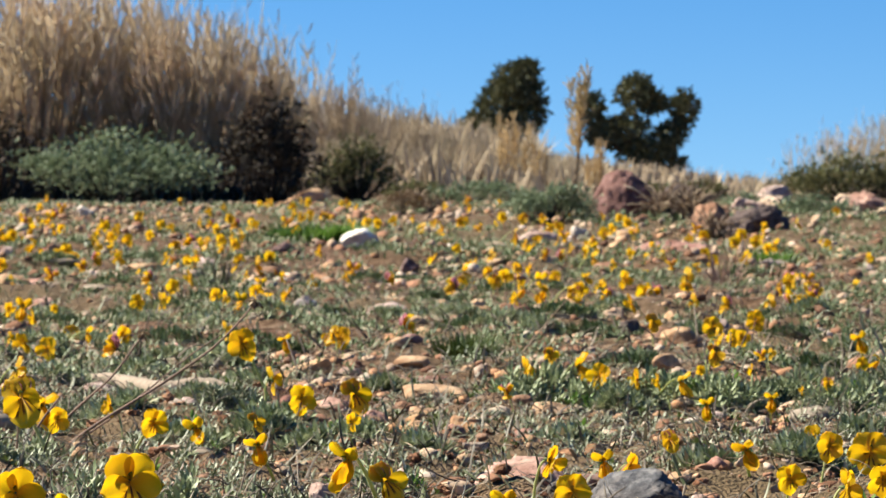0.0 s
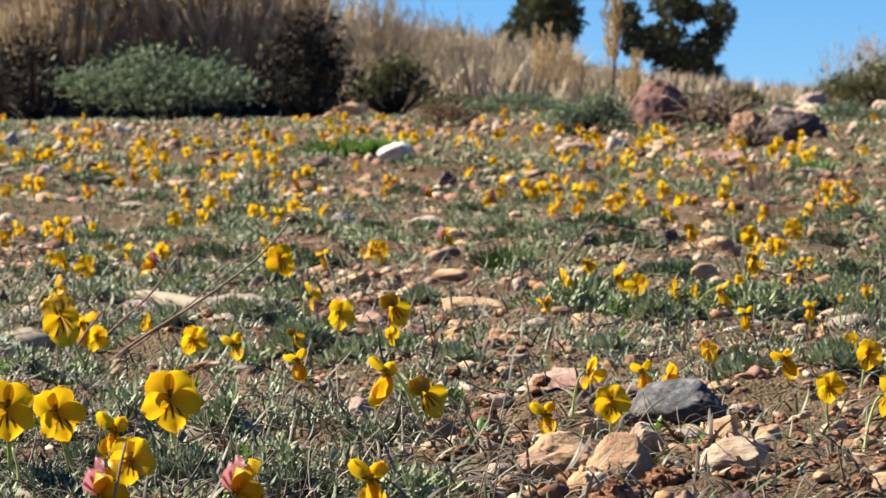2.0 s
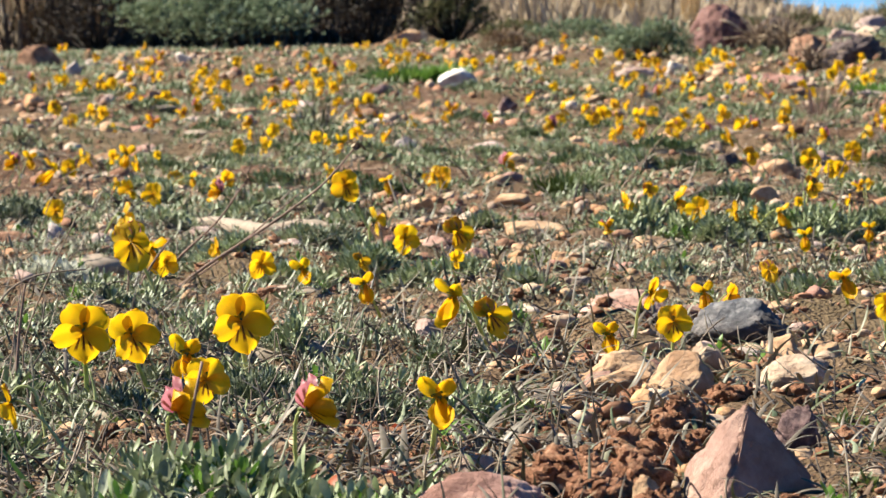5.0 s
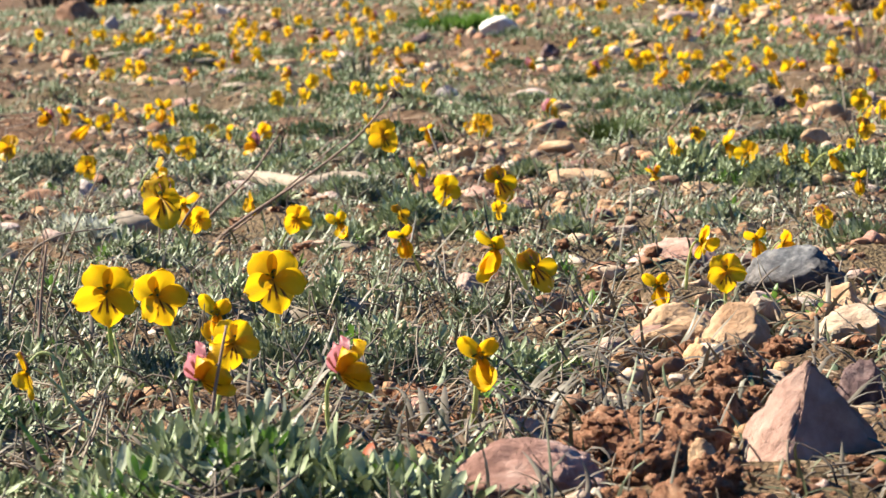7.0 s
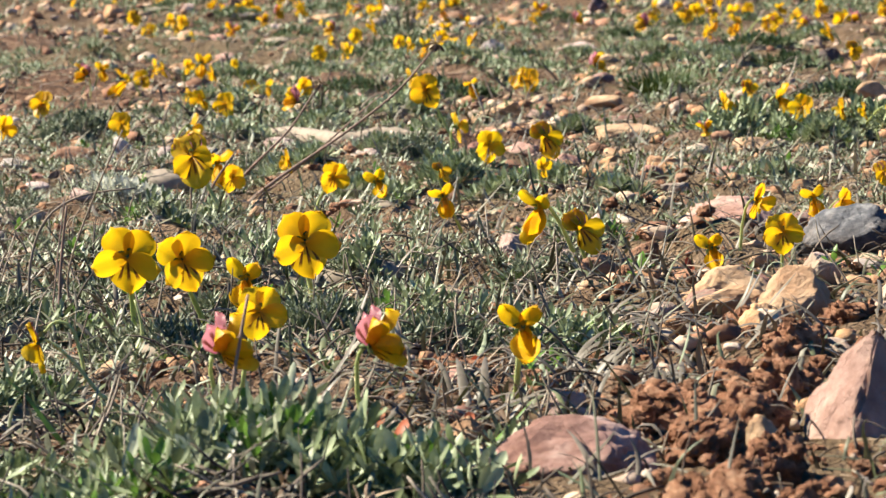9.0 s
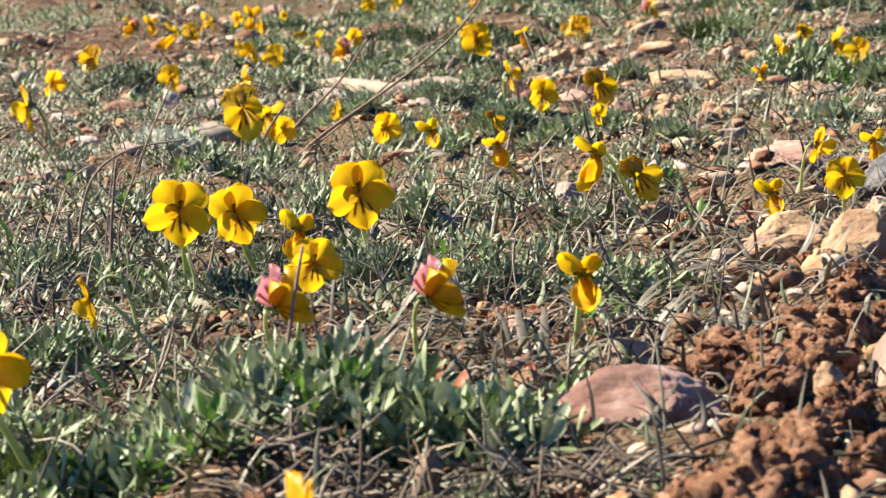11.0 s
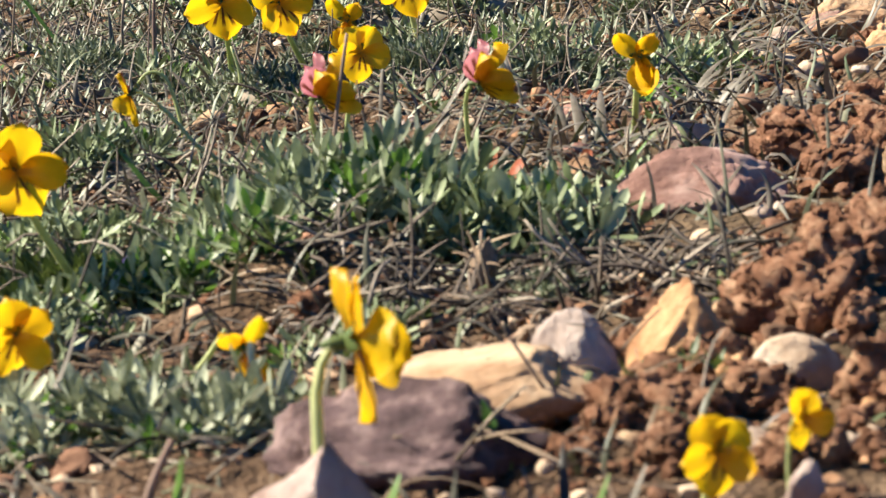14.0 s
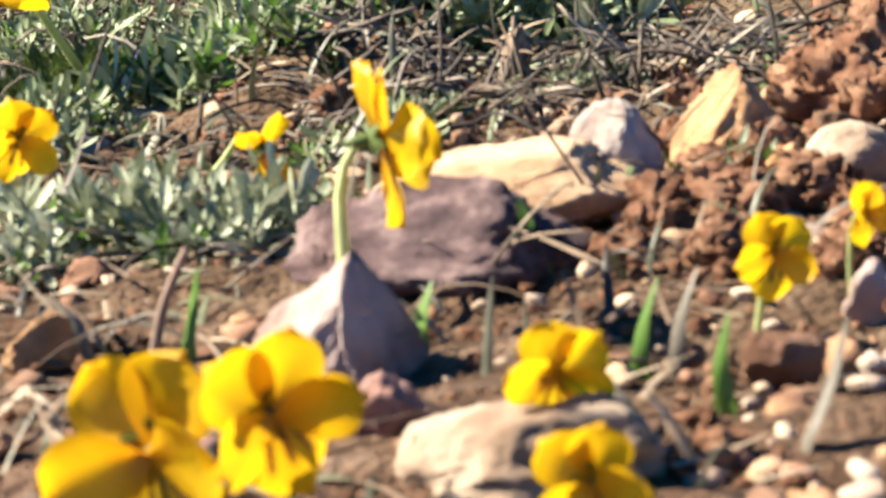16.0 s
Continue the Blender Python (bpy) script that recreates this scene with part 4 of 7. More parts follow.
    for n, a, b, r0, ln, c, tall in ((520, 0.85, 2.0, 0.012, 0.0036, 11, 0.006), (460, 1.8, 3.8, 0.026, 0.0062, 13, 0.010), (820, 3.6, 6.3, 0.042, 0.0095, 8, 0.009)):
        k = 0
        while k < n:
            x, y = wedge(rng, a, b, 1.7)
            if rng.random() < (1.9 * bare(x, y) - 0.5 if b < 3 else min(0.72, 2.8 * bare(x, y) - 1.0)):
                continue
            k += 1
            joined_rosettes(near_mats if b < 3 else far_mats, rng, x, y, r0 * rng.uniform(0.5, 1.4), c, ln, 0.27, tall)
    k = 0
    while k < 90:
        y = rng.uniform(0.85, 1.5)
        x = rng.uniform(-0.19, -0.005) * (y + 0.05)
        if crowded(x, y, 0.002):
            continue
        k += 1
        joined_rosettes(near_mats, rng, x, y, rng.uniform(0.006, 0.014), 9, 0.0040, 0.25, 0.004)
    tagged(new("cushion_mats", near_mats.mesh("cushion_mats", SAGE)), "grey-green mats of low cushion plants", "plants", kind="stuff")
    tagged(new("meadow_mats", far_mats.mesh("meadow_mats", MEADOW)), "dark green mats of low plants among gravel", "plants", kind="stuff")


def tuft(x, y, radius, height, count, mat, seed, label, width=0.0012):
    """A dense clump of upright blades."""
    rng = random.Random(seed)
    p = Pile()
    for _ in range(count):
        a, r = rng.uniform(0, 6.28), radius * 0.6 * rng.random() ** 0.5
        blade(p, arc((r * math.cos(a), r * math.sin(a), 0), a + rng.uniform(-0.7, 0.7), height * rng.uniform(0.6, 1.2), rng.uniform(0.7, 1.5), rng.uniform(0, 0.9), 5), width * rng.uniform(0.7, 1.2))
    ob = new("grass_clump", p.mesh("grass_clump", mat))
    ob.matrix_world = pose(x, y, ground_z(x, y) - 0.001)
    return tagged(ob, label, "grass")


def broad_tufts():
    """Broad arched grey blades that lie over one another between the near stones."""
    rng = random.Random(43)
    variants = []
    for k in range(16):
        p = Pile()
        blade(p, arc((0, 0, 0), 0, rng.uniform(0.013, 0.023), rng.uniform(0.35, 1.2), rng.uniform(0.7, 2.2), 9), rng.uniform(0.0015, 0.0023))
        variants.append(p.mesh("blade", BLADE))
    for n, x0, x1, y0, y1, stand in ((24, -0.022, 0.048, 0.775, 0.945, 0.0), (9, -0.048, -0.022, 0.74, 0.83, 0.0), (16, -0.185, -0.095, 0.83, 0.985, 0.5), (9, -0.10, -0.05, 0.69, 0.80, 0.3)):
        done = 0
        while done < n:
            x, y = rng.uniform(x0, x1), rng.uniform(y0, y1)
            if crowded(x, y, -0.001):
                continue
            root = new("grass_tuft")
            root.matrix_world = pose(x, y, ground_z(x, y) - 0.0008)
            for _ in range(rng.randint(3, 5)):
                s = rng.uniform(0.6, 1.05)
                ob = part("blade", rng.choice(variants), root)
                ob.matrix_local = Matrix.LocRotScale((rng.gauss(0, 0.0025), rng.gauss(0, 0.0025), 0), Euler((0, -stand * rng.random(), rng.uniform(0, 6.28)), "XYZ"), (s, s, s))
            tagged(root, "arched broad grey-purple grass tuft between stones", "grass", "grass tufts")
            done += 1


def build_grass():
    rng = random.Random(41)
    variants = []
    for k in range(14):
        p = Pile()
        blade(p, arc((0, 0, 0), 0, rng.uniform(0.011, 0.024), rng.uniform(0.5, 1.4), rng.uniform(0.4, 2.6), 8), rng.uniform(0.0009, 0.0017))
        variants.append(p.mesh("blade", BLADE))
    done = 0
    while done < 215:
        x, y = wedge(rng, 0.48, 1.9, 1.2)
        if done > 150:
            x, y = rng.uniform(-0.03, 0.075), rng.uniform(0.76, 1.15)
        if crowded(x, y, -0.002):
            continue
        root = new("grass_tuft")
        root.matrix_world = pose(x, y, ground_z(x, y) - 0.0005)
        for _ in range(rng.randint(3, 6)):
            s = rng.uniform(0.5, 1.0)
            ob = part("blade", rng.choice(variants), root)
            ob.matrix_local = Matrix.LocRotScale((rng.gauss(0, 0.0022), rng.gauss(0, 0.0022), 0), Euler((rng.uniform(-0.2, 0.2), 0, rng.uniform(0, 6.28))), (s, s, s))
        tagged(root, "curled grey-purple grass tuft in the soil", "grass", "grass tufts")
        done += 1
    broad_tufts()
    pile = Pile()
    for _ in range(430):
        y = rng.uniform(0.6, 1.6)
        x = rng.uniform(-0.2, 0.02) * (y + 0.05)
        blade(pile, arc((x, y, ground_z(x, y)), rng.uniform(0, 6.28), rng.uniform(0.010, 0.026), rng.uniform(0.1, 1.1), rng.uniform(-0.4, 1.4), 5), rng.uniform(0.0006, 0.0011))
    for _ in range(520):
        y = rng.uniform(0.85, 1.7)
        x = rng.uniform(-0.2, 0.12) * y
        blade(pile, arc((x, y, ground_z(x, y)), rng.uniform(0, 6.28), rng.uniform(0.010, 0.024), rng.uniform(0.0, 0.8), rng.uniform(-1.2, 2.0), 6), rng.uniform(0.0008, 0.0017))
    far = Pile()
    for n, a, b, l0, w0 in ((4200, 0.42, 2.0, 0.009, 0.0011), (1700, 1.8, 4.0, 0.012, 0.0014), (1700, 3.6, 6.4, 0.014, 0.0022)):
        for _ in range(n):
            x, y = wedge(rng, a, b, 1.4)
            if rng.random() < (0.75 * bare(x, y) if b < 3 else min(0.7, 1.9 * bare(x, y) - 0.5)):
                continue
            blade(pile if b < 3 else far, arc((x, y, ground_z(x, y)), rng.uniform(0, 6.28), l0 * rng.uniform(0.4, 1.3), rng.uniform(0.0, 1.4), rng.uniform(0, 1.6), 4), w0 * rng.uniform(0.6, 1.2))
    tagged(new("meadow_grass", far.mesh("meadow_grass", MEADOW)), "short green grass blades between stones", "grass", kind="stuff")
    tagged(new("loose_grass", pile.mesh("loose_grass", BLADE)), "sparse thin grey-green grass blades", "grass", kind="stuff")
    pile = Pile()
    for n, a, b, l0, w0 in ((2600, 0.34, 1.9, 0.011, 0.0002), (3000, 1.7, 4.0, 0.022, 0.0004)):
        for _ in range(n):
            x, y = wedge(rng, a, b, 1.3)
            if y < 0.70 and rng.random() < 0.6:
                continue
            ln = l0 * rng.uniform(0.25, 1.2)
            pts = arc((x, y, ground_z(x, y) + rng.uniform(0.0, 0.003)), rng.uniform(0, 6.28), ln, rng.uniform(-0.05, 0.3), rng.uniform(-0.2, 0.5), 4)
            if rng.random() < 0.45:
                blade(pile, pts, w0 * rng.uniform(3, 6))
            else:
                tube(pile, pts, [w0, w0, w0 * 0.9, w0 * 0.7, w0 * 0.5], 3)
    for _ in range(620):
        y = rng.uniform(0.42, 0.95)
        x = rng.uniform(-0.19, -0.02) * (y + 0.1) / 0.75
        ln = rng.uniform(0.004, 0.018)
        pts = arc((x, y, ground_z(x, y) + rng.uniform(0.0, 0.004)), rng.uniform(0, 6.28), ln, rng.uniform(-0.1, 0.5), rng.uniform(-0.3, 0.9), 4)
        w0 = rng.uniform(0.00014, 0.00032)
        if rng.random() < 0.5:
            blade(pile, pts, w0 * rng.uniform(3, 5))
        else:
            tube(pile, pts, [w0, w0, w0 * 0.9, w0 * 0.7, w0 * 0.5], 3)
    tagged(new("straw_litter", pile.mesh("straw_litter", STRAW)), "dry straw and twig litter on the soil", "litter", kind="stuff")
    tuft(0.0137, 2.005, 0.026, 0.018, 520, DEEP_GREEN, 1, "dense dark green grass clump between stones")
    tuft(-0.222, 3.34, 0.03, 0.035, 70, BLADE, 2, "thin brownish green grass clump", 0.002)
    tuft(0.296, 3.57, 0.03, 0.04, 40, TWIG_RED, 3, "clump of dry dark red twigs", 0.002)
    tuft(-0.17, 4.62, 0.11, 0.026, 520, GREEN, 4, "fresh green moss-like grass patch by a white stone", 0.004)
    tuft(0.395, 4.05, 0.05, 0.018, 140, GREEN, 5, "fresh green grass patch between stones", 0.003)


def curl(pile, rng, x, y, step, width, n=6):
    """One dry blade that rises, bends over and twists aside."""
    pts, p, a, up = [], Vector((x, y, ground_z(x, y))), rng.uniform(0, 6.28), rng.uniform(0.2, 1.45)
    turn, drop = rng.uniform(-0.5, 0.5), rng.uniform(0.0, 0.55)
    for _ in range(n):
        pts.append(p.copy())
        p = p + Vector((math.cos(a) * math.cos(up), math.sin(a) * math.cos(up), math.sin(up))) * step
        p.z = max(p.z, ground_z(p.x, p.y) + 0.0006)
        a, up = a + turn, up - drop
    blade(pile, pts, width)


def build_understory():
    """Dead twigs, curled dry blades and dark leaflets tangled between the cushions."""
    rng = random.Random(47)
    twigs, curls, silver, darks = Pile(), Pile(), Pile(), Pile()

    def spot(near, far, power=1.25, keep=0.75):
        while True:
            x, y = wedge(rng, near, far, power)
            if rng.random() > keep * bare(x, y) and not crowded(x, y, -0.001) and (y > 0.70 or rng.random() < 0.5):
                return x, y

    for n, near, far, l0, w0 in ((3200, 0.50, 1.8, 0.010, 0.00028), (1500, 0.58, 1.12, 0.011, 0.00026), (2200, 1.7, 3.8, 0.016, 0.0005)):
        for _ in range(n):
            x, y = spot(near, far, 1.3)
            z = ground_z(x, y) + 0.004 * rng.random() ** 2
            pts = arc((x, y, z), rng.uniform(0, 6.28), l0 * rng.uniform(0.4, 1.6), rng.uniform(-0.2, 1.3), rng.uniform(-0.6, 2.4), 4)
            w = w0 * rng.uniform(0.6, 1.5)
            tube(twigs, pts, [w, w, w * 0.9, w * 0.8, w * 0.5], 3)
    for _ in range(360):
        x, y = rng.uniform(-0.078, -0.008), rng.uniform(0.590, 0.636)
        pts = arc((x, y, ground_z(x, y) + 0.004 * rng.random()), rng.uniform(0, 6.28), rng.uniform(0.004, 0.014), rng.uniform(-0.2, 0.7), rng.uniform(-0.6, 2.0), 4)
        w = rng.uniform(0.0002, 0.0005)
        tube(twigs, pts, [w, w, w * 0.9, w * 0.8, w * 0.5], 3)
    for n, near, far, s0, w0 in ((1800, 0.50, 1.8, 0.0026, 0.0014), (1000, 0.58, 1.12, 0.0026, 0.0013), (3000, 1.6, 3.8, 0.0034, 0.0017), (1300, 3.6, 6.0, 0.0046, 0.0026)):
        for k in range(n):
            x, y = spot(near, far, 1.5, 0.6)
            curl(curls if k % 5 < (4 if near < 1 else 3) else silver, rng, x, y, s0 * rng.uniform(0.5, 1.3), w0 * rng.uniform(0.55, 1.3))
    for _ in range(190):
        x, y = spot(0.5, 1.75)
        joined_rosettes(darks, rng, x, y, rng.uniform(0.004, 0.010), 6, 0.0038, 0.36, 0.005)
    tagged(new("dead_litter", twigs.mesh("dead_litter", LITTER)), "tangled dark dead twigs between cushions", "litter", kind="stuff")
    tagged(new("curled_grass", curls.mesh("curled_grass", BLADE)), "curled grey-purple dry grass blades", "grass", kind="stuff")
    tagged(new("silvery_grass", silver.mesh("silvery_grass", SAGE)), "short curled silvery green grass blades", "grass", kind="stuff")
    tagged(new("green_leaflets", darks.mesh("green_leaflets", DEEP_GREEN)), "small dark green leaflets between cushions", "plants", kind="stuff")


build_plants()
build_grass()
build_understory()

mat(-0.2453, 2.0163, 0.0254, 0.0102, 0)
mat(-0.2150, 2.1186, 0.0285, 0.0114, 1)
mat(-0.1640, 2.0163, 0.0237, 0.0095, 2)
mat(-0.1632, 1.7847, 0.0255, 0.0090, 3)
mat(-0.1286, 1.8936, 0.0207, 0.0089, 4)
mat(-0.1996, 1.7365, 0.0204, 0.0082, 5)
mat(-0.1004, 1.7365, 0.0175, 0.0076, 6)
mat(-0.0960, 2.5508, 0.0257, 0.0129, 7)
mat(-0.0582, 2.4041, 0.0162, 0.0089, 8)
mat(-0.1697, 2.4994, 0.0252, 0.0109, 9)
mat(-0.2289, 2.5508, 0.0236, 0.0103, 10)
mat(-0.3170, 2.7184, 0.0206, 0.0110, 11)
mat(0.0469, 2.4041, 0.0242, 0.0137, 12)
mat(0.0907, 2.4994, 0.0273, 0.0143, 13)
mat(0.1296, 2.6055, 0.0197, 0.0114, 14)
mat(0.0660, 2.2321, 0.0169, 0.0098, 15)
mat(0.0070, 2.6055, 0.0263, 0.0131, 16)
mat(0.1735, 2.3144, 0.0156, 0.0086, 17)
mat(0.1081, 1.6236, 0.0218, 0.0120, 18)
mat(0.1336, 1.6022, 0.0202, 0.0108, 19)
mat(0.1627, 1.6236, 0.0191, 0.0098, 20)
mat(0.1850, 1.5811, 0.0199, 0.0090, 21)
mat(0.2147, 1.6895, 0.0170, 0.0102, 22)
mat(0.0819, 1.5424, 0.0143, 0.0119, 23)
mat(0.0642, 1.6895, 0.0114, 0.0074, 24)
mat(0.1915, 1.7365, 0.0146, 0.0082, 25)
mat(-0.1811, 1.4875, 0.0150, 0.0085, 26)
mat(-0.1426, 1.4524, 0.0171, 0.0088, 27)
mat(-0.1037, 1.3580, 0.0183, 0.0091, 28)
mat(-0.0756, 1.3883, 0.0140, 0.0084, 29)
mat(-0.0501, 1.3295, 0.0156, 0.0076, 30)
mat(-0.0336, 1.3883, 0.0105, 0.0070, 31)
mat(-0.0295, 1.6895, 0.0099, 0.0068, 32)
mat(0.0493, 1.3580, 0.0126, 0.0068, 33)
mat(0.0960, 1.2245, 0.0124, 0.0082, 34)
mat(0.1325, 1.2009, 0.0141, 0.0089, 35)
mat(0.1765, 1.3883, 0.0128, 0.0079, 36)
mat(-0.0051, 1.2742, 0.0096, 0.0060, 37)
mat(0.0230, 1.1788, 0.0109, 0.0071, 38)
mat(-0.1169, 1.6022, 0.0135, 0.0075, 39)
mat(0.1069, 1.8936, 0.0143, 0.0089, 40)
mat(0.1850, 2.0163, 0.0136, 0.0081, 41)
mat(0.2426, 2.0163, 0.0152, 0.0075, 42)
mat(0.2610, 2.4041, 0.0182, 0.0081, 43)
mat(-0.0368, 2.6055, 0.0153, 0.0096, 44)
mat(-0.1182, 2.3144, 0.0214, 0.0101, 45)
mat(-0.4844, 3.3206, 0.0254, 0.0079, 46, MEADOW, "dark green cushion plant among gravel")
mat(-0.3222, 3.2247, 0.0329, 0.0088, 47, MEADOW, "dark green cushion plant among gravel")
mat(-0.2346, 2.7660, 0.0353, 0.0085, 48, MEADOW, "dark green cushion plant among gravel")
mat(-0.1943, 2.8679, 0.0293, 0.0088, 49, MEADOW, "dark green cushion plant among gravel")
mat(-0.1232, 2.5979, 0.0332, 0.0097, 50, MEADOW, "dark green cushion plant among gravel")
mat(-0.0862, 2.6888, 0.0229, 0.0082, 51, MEADOW, "dark green cushion plant among gravel")
mat(-0.0091, 2.9006, 0.0271, 0.0098, 52, MEADOW, "dark green cushion plant among gravel")
mat(0.0169, 2.4278, 0.0227, 0.0091, 53, MEADOW, "dark green cushion plant among gravel")
mat(0.0655, 2.7311, 0.0209, 0.0083, 54, MEADOW, "dark green cushion plant among gravel")
mat(0.0877, 2.4447, 0.0249, 0.0100, 55, MEADOW, "dark green cushion plant among gravel")
mat(0.0983, 2.2154, 0.0170, 0.0083, 56, MEADOW, "dark green cushion plant among gravel")
mat(0.1624, 2.8052, 0.0214, 0.0086, 57, MEADOW, "dark green cushion plant among gravel")
mat(0.2349, 2.7646, 0.0281, 0.0084, 58, MEADOW, "dark green cushion plant among gravel")
mat(0.2484, 2.5195, 0.0235, 0.0068, 59, MEADOW, "dark green cushion plant among gravel")
mat(-0.4440, 3.8641, 0.0328, 0.0079, 60, MEADOW, "dark green cushion plant among gravel")
mat(-0.3587, 4.0939, 0.0416, 0.0083, 61, MEADOW, "dark green cushion plant among gravel")
mat(-0.2368, 3.9107, 0.0397, 0.0079, 62, MEADOW, "dark green cushion plant among gravel")
mat(-0.1210, 3.2700, 0.0388, 0.0089, 63, MEADOW, "dark green cushion plant among gravel")
mat(-0.0681, 3.4055, 0.0346, 0.0081, 64, MEADOW, "dark green cushion plant among gravel")
mat(-0.0227, 3.5367, 0.0329, 0.0072, 65, MEADOW, "dark green cushion plant among gravel")
mat(0.0439, 3.1675, 0.0349, 0.0075, 66, MEADOW, "dark green cushion plant among gravel")
mat(0.1070, 3.1296, 0.0265, 0.0074, 67, MEADOW, "dark green cushion plant among gravel")
mat(0.2415, 3.5523, 0.0360, 0.0078, 68, MEADOW, "dark green cushion plant among gravel")
mat(0.3291, 3.6604, 0.0309, 0.0074, 69, MEADOW, "dark green cushion plant among gravel")
mat(-0.5823, 4.3104, 0.0402, 0.0073, 70, MEADOW, "dark green cushion plant among gravel")
mat(-0.4595, 4.3990, 0.0410, 0.0075, 71, MEADOW, "dark green cushion plant among gravel")
mat(-0.3671, 4.6518, 0.0472, 0.0079, 72, MEADOW, "dark green cushion plant among gravel")
mat(-0.2305, 4.5972, 0.0427, 0.0078, 73, MEADOW, "dark green cushion plant among gravel")
mat(-0.0697, 4.2497, 0.0431, 0.0072, 74, MEADOW, "dark green cushion plant among gravel")
mat(0.0799, 4.1892, 0.0389, 0.0071, 75, MEADOW, "dark green cushion plant among gravel")
mat(0.1880, 3.9381, 0.0366, 0.0067, 76, MEADOW, "dark green cushion plant among gravel")
mat(0.4126, 4.1969, 0.0389, 0.0071, 77, MEADOW, "dark green cushion plant among gravel")
mat(-0.1346, 2.1941, 0.0243, 0.0090, 78, MEADOW, "dark green cushion plant among gravel")
mat(-0.1843, 2.2530, 0.0231, 0.0085, 79, MEADOW, "dark green cushion plant among gravel")
mat(-0.2579, 2.6632, 0.0249, 0.0082, 80, MEADOW, "dark green cushion plant among gravel")
mat(-0.2933, 2.5731, 0.0219, 0.0079, 81, MEADOW, "dark green cushion plant among gravel")
mat(-0.1005, 2.1060, 0.0162, 0.0072, 82, MEADOW, "dark green cushion plant among gravel")
mat(0.2282, 2.1986, 0.0187, 0.0082, 83, MEADOW, "dark green cushion plant among gravel")
mat(0.2001, 1.8336, 0.0172, 0.0081, 84, MEADOW, "dark green cushion plant among gravel")
mat(0.1020, 1.8679, 0.0191, 0.0083, 85, MEADOW, "dark green cushion plant among gravel")


def stalk(points, r, mat, label, head=0.0):
    """One dry stalk, straw or blade along a bent line."""
    pts = [Vector(p) for p in points]
    line = []
    for i in range(len(pts) - 1):
        a, b, c, d = pts[max(i - 1, 0)], pts[i], pts[i + 1], pts[min(i + 2, len(pts) - 1)]
        for k in range(4):
            t = k / 4
            line.append(0.5 * ((2 * b) + (c - a) * t + (2 * a - 5 * b + 4 * c - d) * t * t + (3 * b - a - 3 * c + d) * t ** 3))
    line.append(pts[-1])
    line[0].z = ground_z(line[0].x, line[0].y) - 0.001
    p = Pile()
    n = len(line)
    if mat in (BLADE, GREEN):
        blade(p, line, r * 3.2)
    else:
        tube(p, line, [r * (1.0 - 0.55 * i / n) for i in range(n)], 6)
    flat = mat in (BLADE, GREEN)
    ob = new("long_grass" if flat else "dry_straw", p.mesh("stalk", mat))
    if head:
        rng = random.Random(round(r * 1e6))
        q = Pile()
        for _ in range(34):
            d = unit((rng.gauss(0, 1), rng.gauss(0, 1), rng.gauss(0.2, 1)))
            leaf(q, line[-1] + d * head * 0.15, d, d.cross(Vector((0.3, 0.5, 0.8))), head * rng.uniform(0.3, 0.7), head * 0.28, 0.4, 0.3)
        part("seed_head", q.mesh("seed_head", STRAW), ob, "brown frayed seed head")
    return tagged(ob, label, "grass" if flat else "straw")


stalk([(-0.1520, 1.3589, -0.0000), (-0.1394, 1.3603, 0.0093), (-0.1143, 1.3629, 0.0247), (-0.0937, 1.3651, 0.0392), (-0.0821, 1.3667, 0.0508), (-0.0760, 1.3677, 0.0584)], 0.0007, TWIG_RED, "dry reddish-brown stalk with a frayed seed head", 0.006)
stalk([(-0.1507, 1.3778, -0.0000), (-0.1345, 1.3796, 0.0110), (-0.1170, 1.3816, 0.0248), (-0.1041, 1.3832, 0.0354), (-0.0902, 1.3847, 0.0448)], 0.00045, TWIG_RED, "thin dry brown stalk beside a longer one")
stalk([(-0.1650, 1.3939, -0.0000), (-0.1531, 1.3955, 0.0119), (-0.1377, 1.3975, 0.0259), (-0.1280, 1.3991, 0.0390), (-0.1242, 1.3997, 0.0432)], 0.0006, TWIG_RED, "dry reddish-brown stalk with a small seed head", 0.004)
stalk([(-0.1595, 1.2517, -0.0000), (-0.1586, 1.2528, 0.0121), (-0.1584, 1.2540, 0.0253)], 0.0006, STRAW, "pale dry stub among violets")
stalk([(-0.1605, 1.2756, -0.0001), (-0.1536, 1.2772, 0.0141), (-0.1447, 1.2786, 0.0261)], 0.0006, TWIG_RED, "dark bent dry stalk among violets")
stalk([(-0.0276, 0.6273, -0.0000), (-0.0215, 0.6281, 0.0004), (-0.0139, 0.6286, -0.0009)], 0.0009, TWIG_RED, "dark root lying on the soil")
stalk([(-0.0448, 0.6382, -0.0000), (-0.0359, 0.6391, -0.0001), (-0.0281, 0.6397, -0.0014)], 0.0007, STRAW, "grey root lying on the soil")
stalk([(-0.0076, 0.6508, -0.0000), (-0.0012, 0.6516, 0.0005), (0.0059, 0.6523, 0.0004)], 0.0008, STRAW, "tan root lying on the soil")
stalk([(-0.0280, 0.6743, -0.0000), (-0.0214, 0.6751, 0.0004), (-0.0150, 0.6754, -0.0016)], 0.0005, TWIG_RED, "thin red root lying on the soil")
stalk([(-0.0789, 1.6224, -0.0001), (-0.0674, 1.6245, 0.0196), (-0.0584, 1.6257, 0.0299), (-0.0532, 1.6266, 0.0386)], 0.0003, STRAW, "pale thin straw standing among violets")
